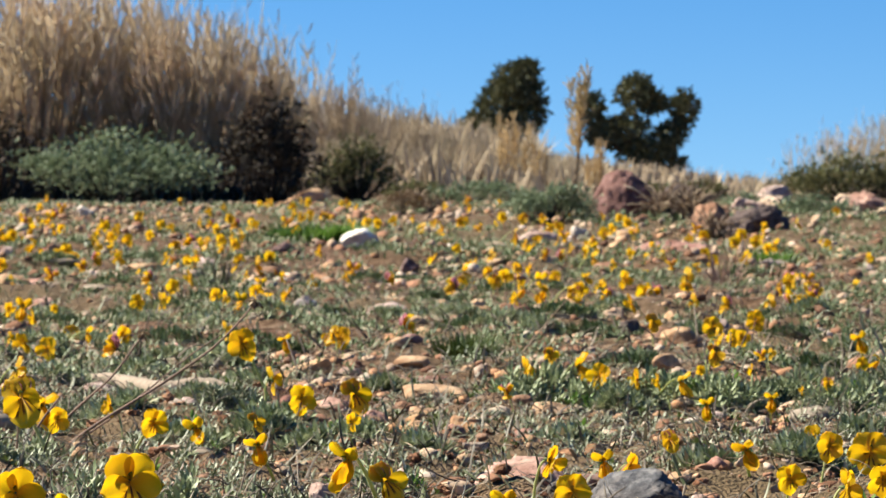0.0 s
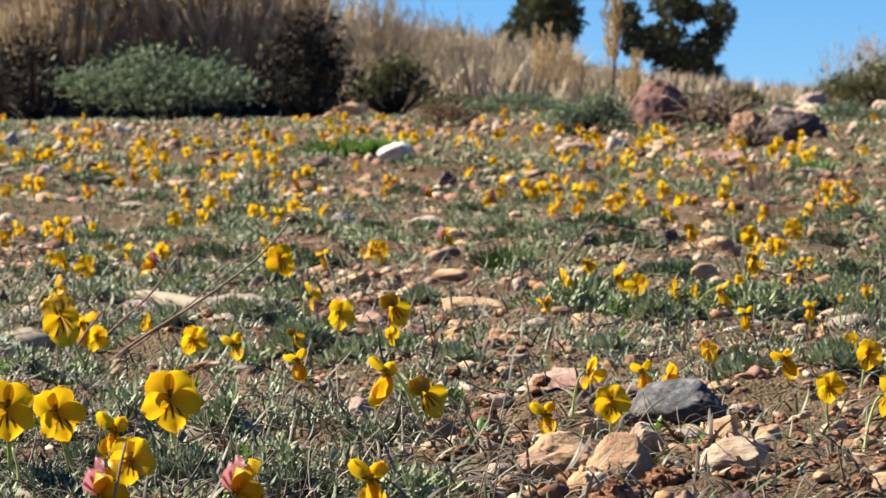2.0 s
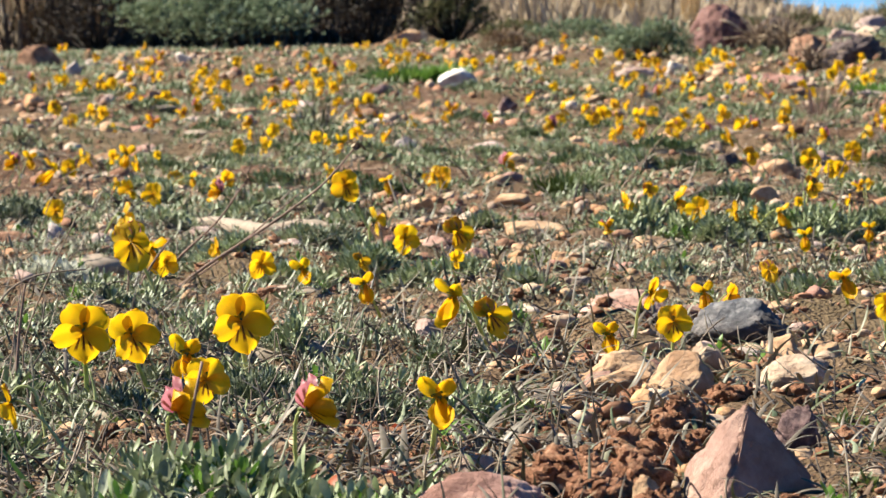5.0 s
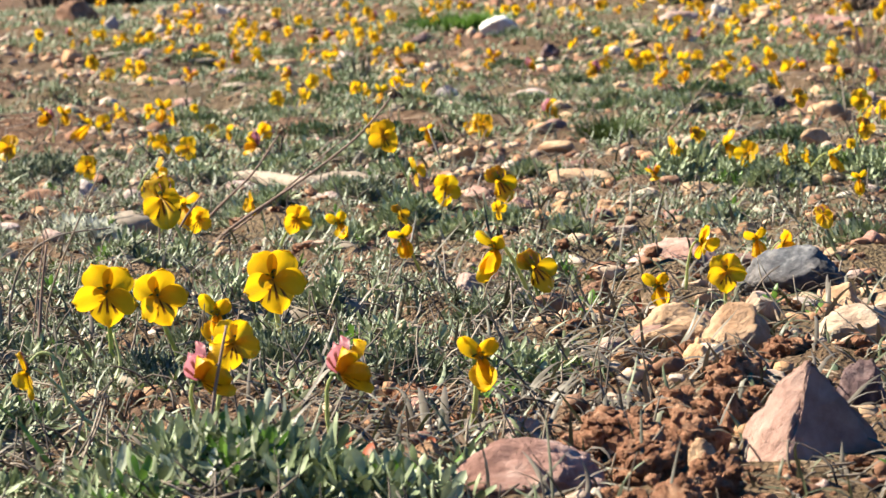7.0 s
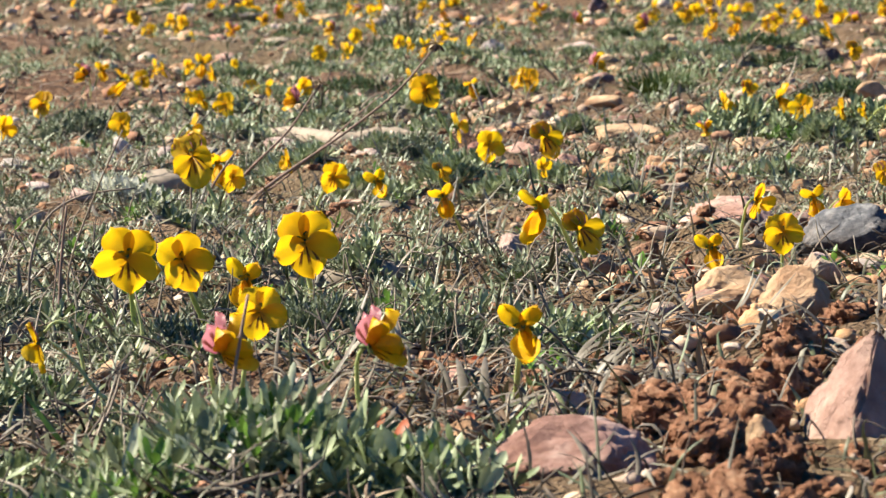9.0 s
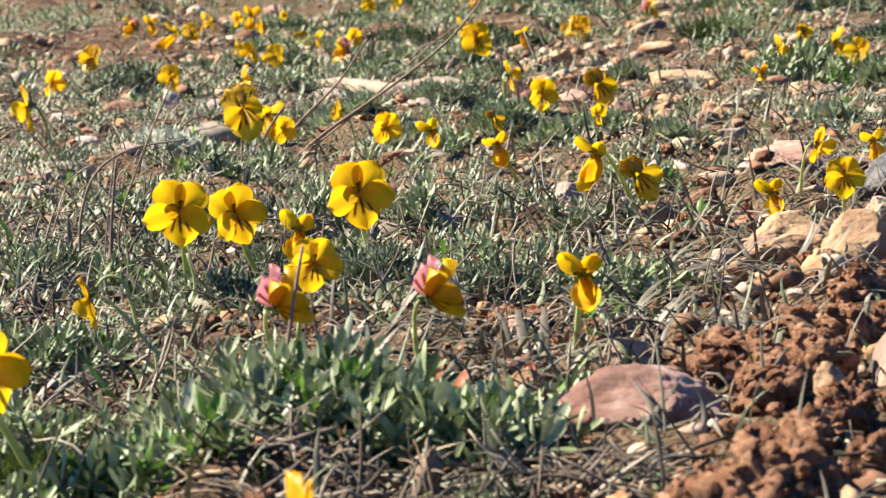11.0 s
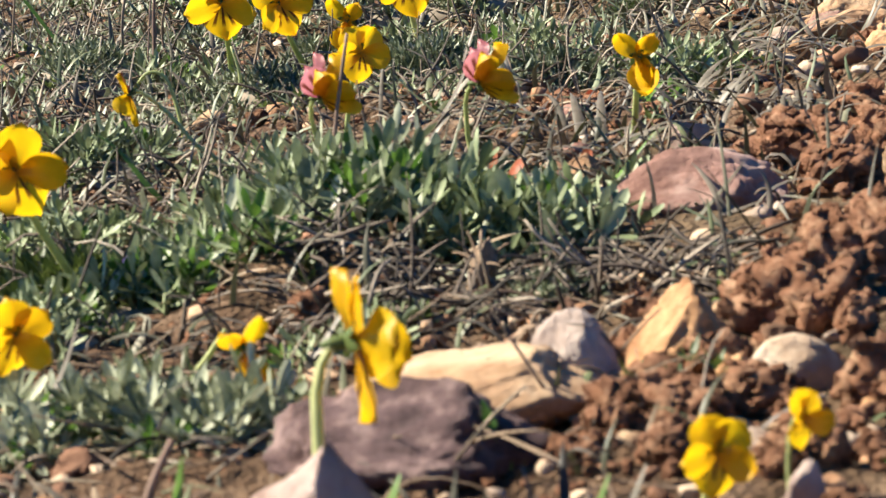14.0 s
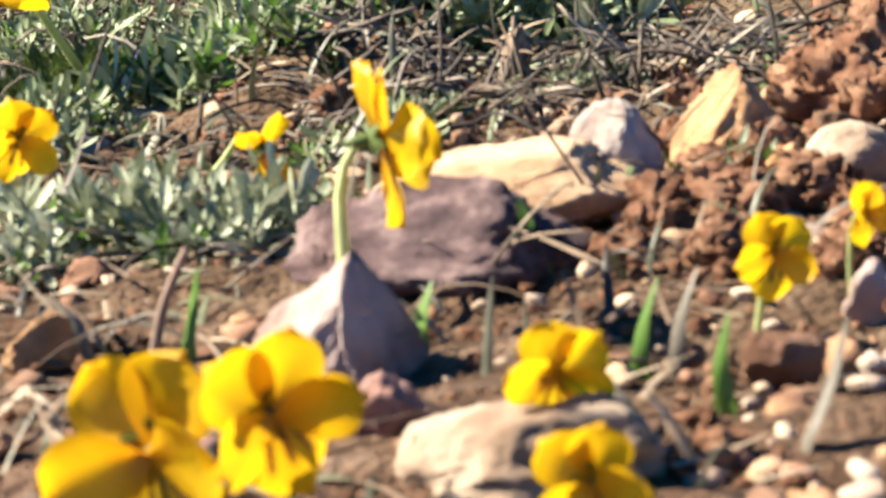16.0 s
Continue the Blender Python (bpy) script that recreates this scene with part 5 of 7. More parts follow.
stalk([(-0.0533, 1.8531, -0.0001), (-0.0584, 1.8537, 0.0100), (-0.0667, 1.8540, 0.0189)], 0.0003, TWIG_RED, "bent thin brown straw among violets")
stalk([(0.0377, 1.9210, -0.0000), (0.0545, 1.9226, 0.0209), (0.0713, 1.9241, 0.0409)], 0.0006, STRAW, "pale straw leaning on a green tuft")
stalk([(-0.1549, 0.9498, -0.0000), (-0.1537, 0.9515, 0.0178), (-0.1516, 0.9531, 0.0333)], 0.00062, TWIG_RED, "upright dark red thin stalk")
stalk([(-0.2201, 1.2132, -0.0000), (-0.2080, 1.2150, 0.0110), (-0.1924, 1.2161, 0.0137), (-0.1731, 1.2172, 0.0128)], 0.00035, STRAW, "pale arched straw with a frayed tip")
stalk([(-0.2291, 1.4643, -0.0000), (-0.2208, 1.4674, 0.0278), (-0.2107, 1.4695, 0.0438), (-0.1964, 1.4709, 0.0492)], 0.0003, STRAW, "thin pale arched straw")
stalk([(-0.0748, 0.6832, -0.0001), (-0.0774, 0.6844, 0.0081), (-0.0769, 0.6863, 0.0186), (-0.0735, 0.6897, 0.0355)], 0.0006, TWIG_RED, "dark red upright blade before a violet")
stalk([(-0.0664, 0.6717, -0.0000), (-0.0639, 0.6732, 0.0068), (-0.0623, 0.6741, 0.0113)], 0.0006, STEM, "cut pale green stem stub")
stalk([(-0.0812, 0.6707, -0.0000), (-0.0813, 0.6719, 0.0066), (-0.0808, 0.6738, 0.0169), (-0.0828, 0.6749, 0.0246)], 0.0003, STRAW, "thin pale straw standing in the cushion")
stalk([(-0.1601, 0.9680, -0.0001), (-0.1579, 0.9706, 0.0179), (-0.1551, 0.9732, 0.0359)], 0.0003, TWIG_RED, "upright dark red thin stalk")
stalk([(-0.1513, 0.9720, -0.0001), (-0.1557, 0.9725, 0.0070), (-0.1547, 0.9740, 0.0174), (-0.1476, 0.9769, 0.0347), (-0.1397, 0.9798, 0.0513)], 0.00042, STRAW, "thin curved pale straw")
stalk([(-0.1953, 0.9649, -0.0001), (-0.1934, 0.9674, 0.0176), (-0.1898, 0.9699, 0.0337), (-0.1803, 0.9717, 0.0414), (-0.1726, 0.9714, 0.0339), (-0.1684, 0.9704, 0.0239)], 0.00035, STRAW, "thin looping pale grass awn")
stalk([(-0.1788, 0.9800, 0.0), (-0.1880, 0.9810, 0.0140), (-0.1990, 0.9830, 0.0300), (-0.2060, 0.9850, 0.0370)], 0.0008, GREEN, "long leaning green grass blade")
stalk([(-0.1613, 0.9465, 0.0), (-0.1640, 0.9470, 0.0080), (-0.1645, 0.9480, 0.0200)], 0.0007, BLADE, "dark pointed upright grass blade")
stalk([(-0.1621, 0.9772, 0.0), (-0.1590, 0.9780, 0.0080), (-0.1592, 0.9790, 0.0165)], 0.0007, BLADE, "grey-green pointed upright grass blade")
stalk([(-0.1737, 0.9772, 0.0), (-0.1780, 0.9780, 0.0090), (-0.1795, 0.9790, 0.0155)], 0.0006, BLADE, "dark upright grass blade among violets")
stalk([(-0.1881, 0.9726, 0.0), (-0.1880, 0.9730, 0.0070), (-0.1868, 0.9740, 0.0125)], 0.0007, BLADE, "short grey-green upright grass blade")
stalk([(-0.1700, 0.9900, 0.0), (-0.1690, 0.9905, 0.0150), (-0.1640, 0.9910, 0.0270), (-0.1540, 0.9915, 0.0330), (-0.1390, 0.9920, 0.0345)], 0.0005, PALEWOOD, "pale arched straw among violets")
stalk([(-0.0745, 0.7952, -0.0000), (-0.0713, 0.7959, 0.0027), (-0.0661, 0.7972, 0.0089), (-0.0614, 0.7986, 0.0169), (-0.0566, 0.7996, 0.0213)], 0.0007, BLADE, "purplish curved dead grass blade")
stalk([(-0.0703, 0.5772, -0.0000), (-0.0673, 0.5783, 0.0034), (-0.0639, 0.5797, 0.0078), (-0.0602, 0.5808, 0.0107)], 0.0006, BLADE, "grey-green grass blade beside a stone")
stalk([(-0.1068, 0.5422, -0.0000), (-0.1015, 0.5437, 0.0036), (-0.0982, 0.5453, 0.0088), (-0.0958, 0.5470, 0.0151)], 0.0006, BLADE, "grey-green leaning grass blade")
stalk([(-0.0740, 0.4793, -0.0000), (-0.0730, 0.4805, 0.0046), (-0.0720, 0.4819, 0.0097)], 0.0006, GREEN, "green grass blade by the litter")
stalk([(-0.0776, 0.4783, -0.0001), (-0.0758, 0.4799, 0.0062), (-0.0729, 0.4816, 0.0118)], 0.0008, TWIG_RED, "reddish grass blade by the litter")
stalk([(-0.0321, 0.5415, -0.0001), (-0.0321, 0.5422, 0.0026), (-0.0316, 0.5428, 0.0053)], 0.0009, TWIG_RED, "broken brown twig stub by a white stone")
stalk([(-0.0522, 0.6404, -0.0000), (-0.0419, 0.6415, -0.0003), (-0.0292, 0.6425, -0.0023), (-0.0173, 0.6434, -0.0041)], 0.0004, STRAW, "thin grey straw lying on the soil")
stalk([(-0.0417, 0.8787, -0.0000), (-0.0361, 0.8794, 0.0038), (-0.0251, 0.8803, 0.0060), (-0.0115, 0.8811, 0.0067)], 0.0005, BLADE, "curved grey grass blade lying on stones")
stalk([(-0.1248, 0.8738, -0.0000), (-0.1216, 0.8751, 0.0077), (-0.1231, 0.8761, 0.0158)], 0.0006, STEM, "pale green violet stem")
stalk([(-0.1137, 0.7282, -0.0000), (-0.1185, 0.7287, 0.0057), (-0.1231, 0.7294, 0.0124), (-0.1275, 0.7297, 0.0165)], 0.0008, GREEN, "green pointed grass blade")
stalk([(-0.0325, 0.7164, -0.0000), (-0.0286, 0.7174, 0.0036), (-0.0225, 0.7192, 0.0100)], 0.0007, GREEN, "green pointed grass blade by a pink stone")
stalk([(-0.0116, 0.6986, -0.0000), (-0.0146, 0.6992, 0.0051), (-0.0181, 0.6998, 0.0104)], 0.0008, GREEN, "green pointed grass blade by a pink stone")
stalk([(-0.0223, 0.6860, -0.0000), (-0.0204, 0.6870, 0.0046), (-0.0190, 0.6880, 0.0097)], 0.0005, TWIG_RED, "reddish curved grass blade by a pink stone")
stalk([(-0.0201, 0.6678, -0.0000), (-0.0124, 0.6688, 0.0015), (-0.0033, 0.6702, 0.0038)], 0.0006, BLADE, "grey-green blade by a pink stone")
stalk([(-0.0251, 0.4620, -0.0000), (-0.0242, 0.4632, 0.0043), (-0.0224, 0.4644, 0.0085)], 0.0006, GREEN, "green grass blade among earth clods")
stalk([(-0.0211, 0.4610, -0.0001), (-0.0204, 0.4622, 0.0048), (-0.0183, 0.4635, 0.0095)], 0.0006, BLADE, "grey-green grass blade among earth clods")
stalk([(-0.0163, 0.4457, -0.0001), (-0.0164, 0.4466, 0.0041), (-0.0152, 0.4478, 0.0087)], 0.0006, GREEN, "green grass blade among earth clods")
stalk([(-0.0093, 0.4291, -0.0001), (-0.0062, 0.4308, 0.0056), (-0.0042, 0.4324, 0.0113)], 0.0006, BLADE, "grey-green grass blade among earth clods")
stalk([(-0.0493, 0.4782, -0.0000), (-0.0484, 0.4790, 0.0028), (-0.0469, 0.4800, 0.0064)], 0.0009, GREEN, "broad green leaf standing by a stone")
stalk([(-0.0381, 0.5064, -0.0001), (-0.0384, 0.5072, 0.0037), (-0.0395, 0.5082, 0.0082)], 0.0011, GREEN, "broad green leaf before a purplish stone")
stalk([(-0.0934, 0.5403, -0.0000), (-0.0928, 0.5410, 0.0027), (-0.0928, 0.5419, 0.0065)], 0.0012, GREEN, "broad green leaf in a silvery cushion")
stalk([(-0.0844, 0.6938, -0.0001), (-0.0835, 0.6948, 0.0049), (-0.0814, 0.6953, 0.0065), (-0.0790, 0.6954, 0.0054)], 0.0005, STEM, "hooked green stem of a closed bud")
stalk([(-0.0866, 0.5753, -0.0001), (-0.0846, 0.5760, 0.0019), (-0.0824, 0.5769, 0.0047), (-0.0814, 0.5773, 0.0060)], 0.0006, STEM, "bent pale green stem of a drooping violet")
stalk([(-0.1287, 0.8329, -0.0001), (-0.1297, 0.8341, 0.0073), (-0.1318, 0.8351, 0.0142), (-0.1353, 0.8351, 0.0158), (-0.1380, 0.8344, 0.0136)], 0.0006, STEM, "hooked green stem of a drooping violet")


def fallen_branch(points, r, label):
    """A weathered branch lying on the ground, knotty and tapered."""
    pts = []
    for i in range(len(points) - 1):
        for k in range(6):
            pts.append(Vector(points[i]).lerp(Vector(points[i + 1]), k / 6))
    n = len(pts)
    for i, p in enumerate(pts):
        p.z += level_z(p.x, p.y) + r * 0.5 + 0.0012 * noise.noise((i * 0.6, 3.0, r * 900))
        p.y += 0.003 * noise.noise((i * 0.5, 8.0, 1.0))
    p = Pile()
    tube(p, pts, [r * (0.45 + 0.75 * math.sin(math.pi * (0.12 + 0.8 * i / n))) * (1 + 0.35 * noise.noise((i * 1.1, 5.0, 2.0))) for i in range(n)], 9)
    ob = new("fallen_branch", p.mesh("fallen_branch", PALEWOOD))
    return tagged(ob, label, "branch")


fallen_branch([(-0.190, 1.748, 0.001), (-0.168, 1.728, 0.003), (-0.142, 1.675, 0.002), (-0.119, 1.668, 0.004), (-0.097, 1.655, 0.001)], 0.0036, "pale weathered dead branch lying among violets")


def dead_root(x, y, width, height, seed):
    """A withered root crown that stands out of the soil, with frayed twigs."""
    rng = random.Random(seed)
    p = Pile()
    v, f = crumb_shape(4, 900 + seed, 1.0)
    p.add([(q.x * width * (1.3 - q.z * 0.7) + 0.3 * q.z * width, q.y * width, q.z * height * 1.1 + height * 0.35) for q in v], f)
    ob = new("dead_root", p.mesh("dead_root", DEADWOOD))
    t = Pile()
    for _ in range(9):
        a = rng.uniform(0, 6.28)
        pts = arc((math.cos(a) * width * 0.3, math.sin(a) * width * 0.3, height * rng.uniform(0, 0.7)), a, height * rng.uniform(0.3, 0.6), rng.uniform(-0.2, 1.4), rng.uniform(-0.9, 1.9), 4)
        tube(t, pts, [0.00035, 0.0003, 0.00028, 0.0002, 0.00015], 4)
    tagged(part("fibre_mass", t.mesh("fibre_mass", DEADWOOD), ob), kind="stuff")
    ob.matrix_world = pose(x, y, ground_z(x, y))
    return tagged(ob, "withered grey-brown root crown among cushions", "dead wood", "dead roots")


dead_root(-0.0477, 0.6205, 0.0046, 0.0115, 0)
dead_root(-0.0745, 0.6040, 0.0050, 0.0050, 1)
dead_root(-0.0388, 0.5820, 0.0061, 0.0046, 2)
mat(-0.1963, 1.3567, 0.0183, 0.0100, 90, WOOL, "whitish woolly cushion plant among dry stalks")
mat(-0.1205, 0.6531, 0.0093, 0.0026, 91, DEEP_GREEN, "dark green low plant among silvery cushions")
mat(-0.1022, 0.6401, 0.0077, 0.0025, 92, DEEP_GREEN, "dark green low plant among silvery cushions")
mat(-0.1213, 0.6295, 0.0067, 0.0025, 93, DEEP_GREEN, "dark green low plant among silvery cushions")


def fallen_leaf(x, y, size, seed):
    """A small dry red leaf caught in the cushions."""
    rng = random.Random(seed)
    p = Pile()
    a = rng.uniform(0, 6.28)
    fat_leaf(p, (0, 0, 0.001), (math.cos(a), math.sin(a), 0.5), (-math.sin(a), math.cos(a), 0.2), size, size * 0.45, 0.3)
    ob = new("fallen_leaf", p.mesh("fallen_leaf", RED_LEAF))
    ob.matrix_world = pose(x, y, ground_z(x, y))
    return tagged(ob, "small dry red leaf caught among cushions", "leaf", "fallen leaves")


fallen_leaf(-0.0978, 0.6664, 0.0044, 0)
fallen_leaf(-0.0514, 0.7269, 0.0064, 1)
fallen_leaf(-0.0867, 0.7586, 0.0045, 2)
fallen_leaf(-0.1002, 0.6912, 0.0040, 3)
fallen_leaf(-0.0552, 0.7394, 0.0063, 4)
fallen_leaf(-0.0516, 0.6110, 0.0042, 5)
fallen_leaf(-0.0400, 0.8329, 0.0057, 6)
fallen_leaf(0.0143, 1.0279, 0.0064, 7)
fallen_leaf(-0.0370, 0.7394, 0.0053, 8)


# ---- tiny flowers and a bud ----
def tiny_flower(x, y, z, size, seed):
    """A very small purple flower on a short stem."""
    rng = random.Random(seed)
    root = new("tiny_purple_flower")
    stem, head = Pile(), Pile()
    tube(stem, [(0, 0, 0), (0, 0, z)], [size * 0.1, size * 0.08], 5)
    for k in range(5):
        a = k * 1.2566 + rng.uniform(-0.2, 0.2)
        leaf(head, (0, 0, z), (math.cos(a), -0.6, math.sin(a)), (-math.sin(a), 0, math.cos(a)), size * 0.55, size * 0.4, 0.2, 0.2)
    part("stem", stem.mesh("stem", STEM), root)
    part("head", head.mesh("head", PURPLE), root, "violet-blue flower head")
    root.matrix_world = pose(x, y, ground_z(x, y))
    return tagged(root, "tiny violet-blue flower low in the cushion", "flower", "tiny flowers")


tiny_flower(-0.1036, 0.640, 0.0050, 0.0034, 1)
tiny_flower(-0.1075, 0.645, 0.0064, 0.0028, 2)


def bud(x, y, z, size):
    p = Pile()
    v, f = BALLS[3]
    p.add([(q.x * size * 0.3, q.y * size * 0.3, q.z * size * (0.55 + 0.12 * q.z)) for q in v], f)
    ob = new("flower_bud", p.mesh("flower_bud", CALYX))
    ob.matrix_world = pose(x, y, z, 0, -55, 0)
    return tagged(ob, "closed dark green violet bud on a hooked stem", "flower bud")


bud(-0.0727, 0.650, 0.0085, 0.0058)


# ---- violets ----
def petal_mesh(name, width, cup, wave, mat, seed, nx=6, ny=8, point=0.0, claw=0.5):
    """A rounded petal: length 1 along y, width along x, cupped in z. point: how far its end tapers; claw: where it is widest."""
    p = Pile()
    verts, faces = [], []
    for j in range(ny + 1):
        s = 1 - (1 - j / ny) ** 1.25
        if s < claw:
            w = 0.10 + 0.90 * math.sin(math.pi * 0.5 * s / claw) ** 0.85
        else:
            u = (s - claw) / (1.0 - claw)
            w = (1 - point) * math.sqrt(max(0.0, 1 - u ** 2.3)) + point * (1 - 0.93 * u)
        w *= width * 0.5
        for i in range(nx + 1):
            u = i / nx * 2 - 1
            curl = cup * (u * u * 0.22 * min(1.0, s * 2) + s * s * 0.35)
            ripple = wave * (noise.noise((u * 1.3 + seed, s * 1.6, seed * 0.7)) + 0.5 * noise.noise((u * 3.1 + seed, s * 3.4, seed * 1.7)) * s)
            edge = 0.035 * noise.noise((u * 2.4, seed * 3.3, 1.0)) * s
            verts.append((u * w, s * (1 - 0.07 * u * u * s) + edge, curl + ripple))
    for j in range(ny):
        for i in range(nx):
            a = j * (nx + 1) + i
            faces.append((a, a + 1, a + nx + 2, a + nx + 1))
    p.add(verts, faces)
    return p.mesh(name, mat)


PET_UP = [petal_mesh("petal", 0.98, 0.35, 0.15, PETAL, k, claw=0.56) for k in range(3)]
PET_SIDE = [petal_mesh("petal", 0.86, 0.40, 0.15, PETAL, 5 + k, claw=0.60) for k in range(3)]
PET_LIP = [petal_mesh("petal", 1.02, -0.45, 0.10, LIP, 10 + k, point=0.45, claw=0.52) for k in range(3)]
PET_BACK = petal_mesh("petal_back", 0.98, 0.35, 0.2, BACK, 1)
PET_PINK = petal_mesh("petal_back", 0.72, 0.5, 0.08, PINK, 2)
PET_FOLD = [petal_mesh("petal", 0.7, 1.3, 0.25, PETAL, 20 + k) for k in range(3)]


def stem_mesh(hook, seed):
    """Stem of a flower whose heart is at the origin and whose root lies 1.6 flower widths below."""
    rng = random.Random(seed)
    p = Pile()
    lean = rng.uniform(-0.25, 0.25)
    pts = [Vector((lean, 0.32 + rng.uniform(0, 0.3), -2.6)), Vector((lean * 0.6, 0.34, -1.6)), Vector((lean * 0.25, 0.36, -0.8)),
           Vector((0, 0.30, -0.30)), Vector((0, 0.24, -0.12)), Vector((0, 0.15, 0.0)), Vector((0, 0.05, 0.02))]
    tube(p, pts, [0.046, 0.046, 0.042, 0.036, 0.032, 0.032, 0.034], 6)
    return p.mesh("stem", STEM)


def calyx_mesh(seed):
    rng = random.Random(seed)
    p = Pile()
    for k in range(5):
        a = k * 1.2566 + rng.uniform(-0.2, 0.2)
        leaf(p, (0, 0.08, 0), (math.cos(a) * 0.8, -0.25, math.sin(a) * 0.8), (-math.sin(a), 0, math.cos(a)), 0.20, 0.09, 0.3, 0.2)
    v, f = BALLS[2]
    p.add([(q.x * 0.05, 0.10 + q.y * 0.13, q.z * 0.05 + 0.01) for q in v], f)
    return p.mesh("calyx", CALYX)


STEMS = [stem_mesh(h, k) for k, h in enumerate((0.8, 1.4, 1.0))]
CALYXES = [calyx_mesh(k) for k in range(2)]


def petal_pose(angle, tilt, size, roll=0.0):
    """Petal in the flower's plane: angle from straight up, clockwise as seen from the front; tilt: forward lean."""
    m = Matrix.Rotation(radians(angle), 4, "Y") @ Matrix.Rotation(radians(90 + tilt), 4, "X") @ Matrix.Rotation(radians(roll), 4, "Y")
    return m @ Matrix.Diagonal((size, size, size, 1))


def violet_kind(kind, k):
    """A flower of unit width that faces -y, its heart at the origin."""
    rng = random.Random(ord(kind) * 10 + k)
    j = lambda a: rng.uniform(-a, a)
    root = new("violet")
    part("stem", STEMS[k % 3], root)
    part("calyx", CALYXES[k % 2], root)
    if kind in "fe":
        spread = 33 if kind == "f" else 20
        for sgn in (-1, 1):
            at = petal_pose(sgn * (spread + j(6)), -12 + j(10), 0.50)
            up = part("petal", PET_UP[(k + sgn) % 3], root, m=at)
            if kind == "e" and k % 2 == 0:
                part("petal_back", PET_BACK, up, "brown-red petal back", m=at.inverted() @ Matrix.Translation((0, 0.012, 0)) @ petal_pose(sgn * spread, -16, 0.49))
            part("petal", PET_SIDE[(k + 1 + sgn) % 3], root, m=Matrix.Translation((0, -0.03, 0.0)) @ petal_pose(sgn * (99 + j(11)), 14 + j(12), 0.53, sgn * 12))
        part("petal", PET_LIP[k % 3], root, "yellow lip petal with brown streaks", m=petal_pose(180 + j(8), 14 + j(12), 0.54))
    elif kind == "p":
        for sgn in (-1, 1):
            back = Matrix.Translation((sgn * 0.03, 0.0, 0.02)) @ petal_pose(sgn * 12, -2 + j(5), 0.64, sgn * 48)
            at = Matrix.Translation((sgn * 0.02, -0.03, 0.02)) @ petal_pose(sgn * 12, 3 + j(5), 0.60, sgn * 45)
            up = part("petal", PET_FOLD[k % 3], root, m=at)
            part("petal_back", PET_PINK, up, "purplish pink petal back", m=at.inverted() @ back)
            part("petal", PET_SIDE[k % 3], root, m=petal_pose(sgn * (108 + j(6)), 76 + j(6), 0.56, sgn * 20))
        part("petal", PET_LIP[k % 3], root, "yellow lip petal with brown streaks", m=petal_pose(180, 74, 0.64))
    elif kind == "b":
        for sgn in (-1, 1):
            at = petal_pose(sgn * 22, -28 + j(8), 0.50)
            up = part("petal", PET_UP[k % 3], root, m=at)
            part("petal_back", PET_PINK if k % 2 else PET_BACK, up, "purplish pink petal back", m=at.inverted() @ Matrix.Translation((0, 0.02, 0)) @ petal_pose(sgn * 22, -31, 0.47))
            part("petal", PET_SIDE[k % 3], root, m=petal_pose(sgn * (105 + j(8)), 30 + j(10), 0.5, sgn * 20))
        part("petal", PET_LIP[k % 3], root, "yellow lip petal with brown streaks", m=petal_pose(180 + j(6), 32 + j(8), 0.62))
    else:
        for sgn in (-1, 1):
            part("petal", PET_FOLD[(k + sgn) % 3], root, m=petal_pose(sgn * (35 + j(12)), -35 + j(15), 0.42))
            part("petal", PET_FOLD[(k + 1) % 3], root, m=petal_pose(sgn * (125 + j(12)), 40 + j(15), 0.46, sgn * 30))
        part("petal", PET_FOLD[k % 3], root, m=petal_pose(180 + j(10), 48 + j(12), 0.62))
    return root


KINDS = {(c, k): violet_kind(c, k) for c in "fbdep" for k in range(4)}
WORDS = {"f": "open golden-yellow violet flower on a thin stem", "b": "yellow violet with purplish upper petal backs", "d": "drooping yellow violet with folded petals",
         "e": "yellow violet turned edge-on on its stem", "p": "yellow violet with erect pink upper petals"}
for (c, k), ob in KINDS.items():
    tagged(ob, WORDS[c], "flower", "violets")
USED = set()
VIOLETS = []


def violet(x, y, z, width, face, kind, nod=None, roll=None):
    """A violet with its heart z above the ground, turned by face degrees to its left."""
    rng = random.Random(round(x * 1e4) * 31 + round(y * 1e4))
    k = rng.randrange(4)
    width *= 0.94 if kind == "p" else 1.08 if y < 0.97 else 0.86 if y < 1.75 else 0.95
    tip = {"f": rng.uniform(-22, 8), "b": rng.uniform(5, 20), "d": rng.uniform(-55, -25), "e": rng.uniform(-10, 10), "p": rng.uniform(0, 8)}[kind] if nod is None else nod
    m = Matrix.LocRotScale((x, y, level_z(x, y) + z), Euler((radians(-tip), radians(rng.uniform(-24, 24) if roll is None else roll), radians(face))), (width, width, width))
    src = KINDS[kind, k]
    VIOLETS.append((x, y))
    if (kind, k) not in USED:
        USED.add((kind, k))
        src.matrix_basis = m
        return src
    ob = copy_thing(src, Matrix.Identity(4))
    ob.matrix_basis = m
    return ob


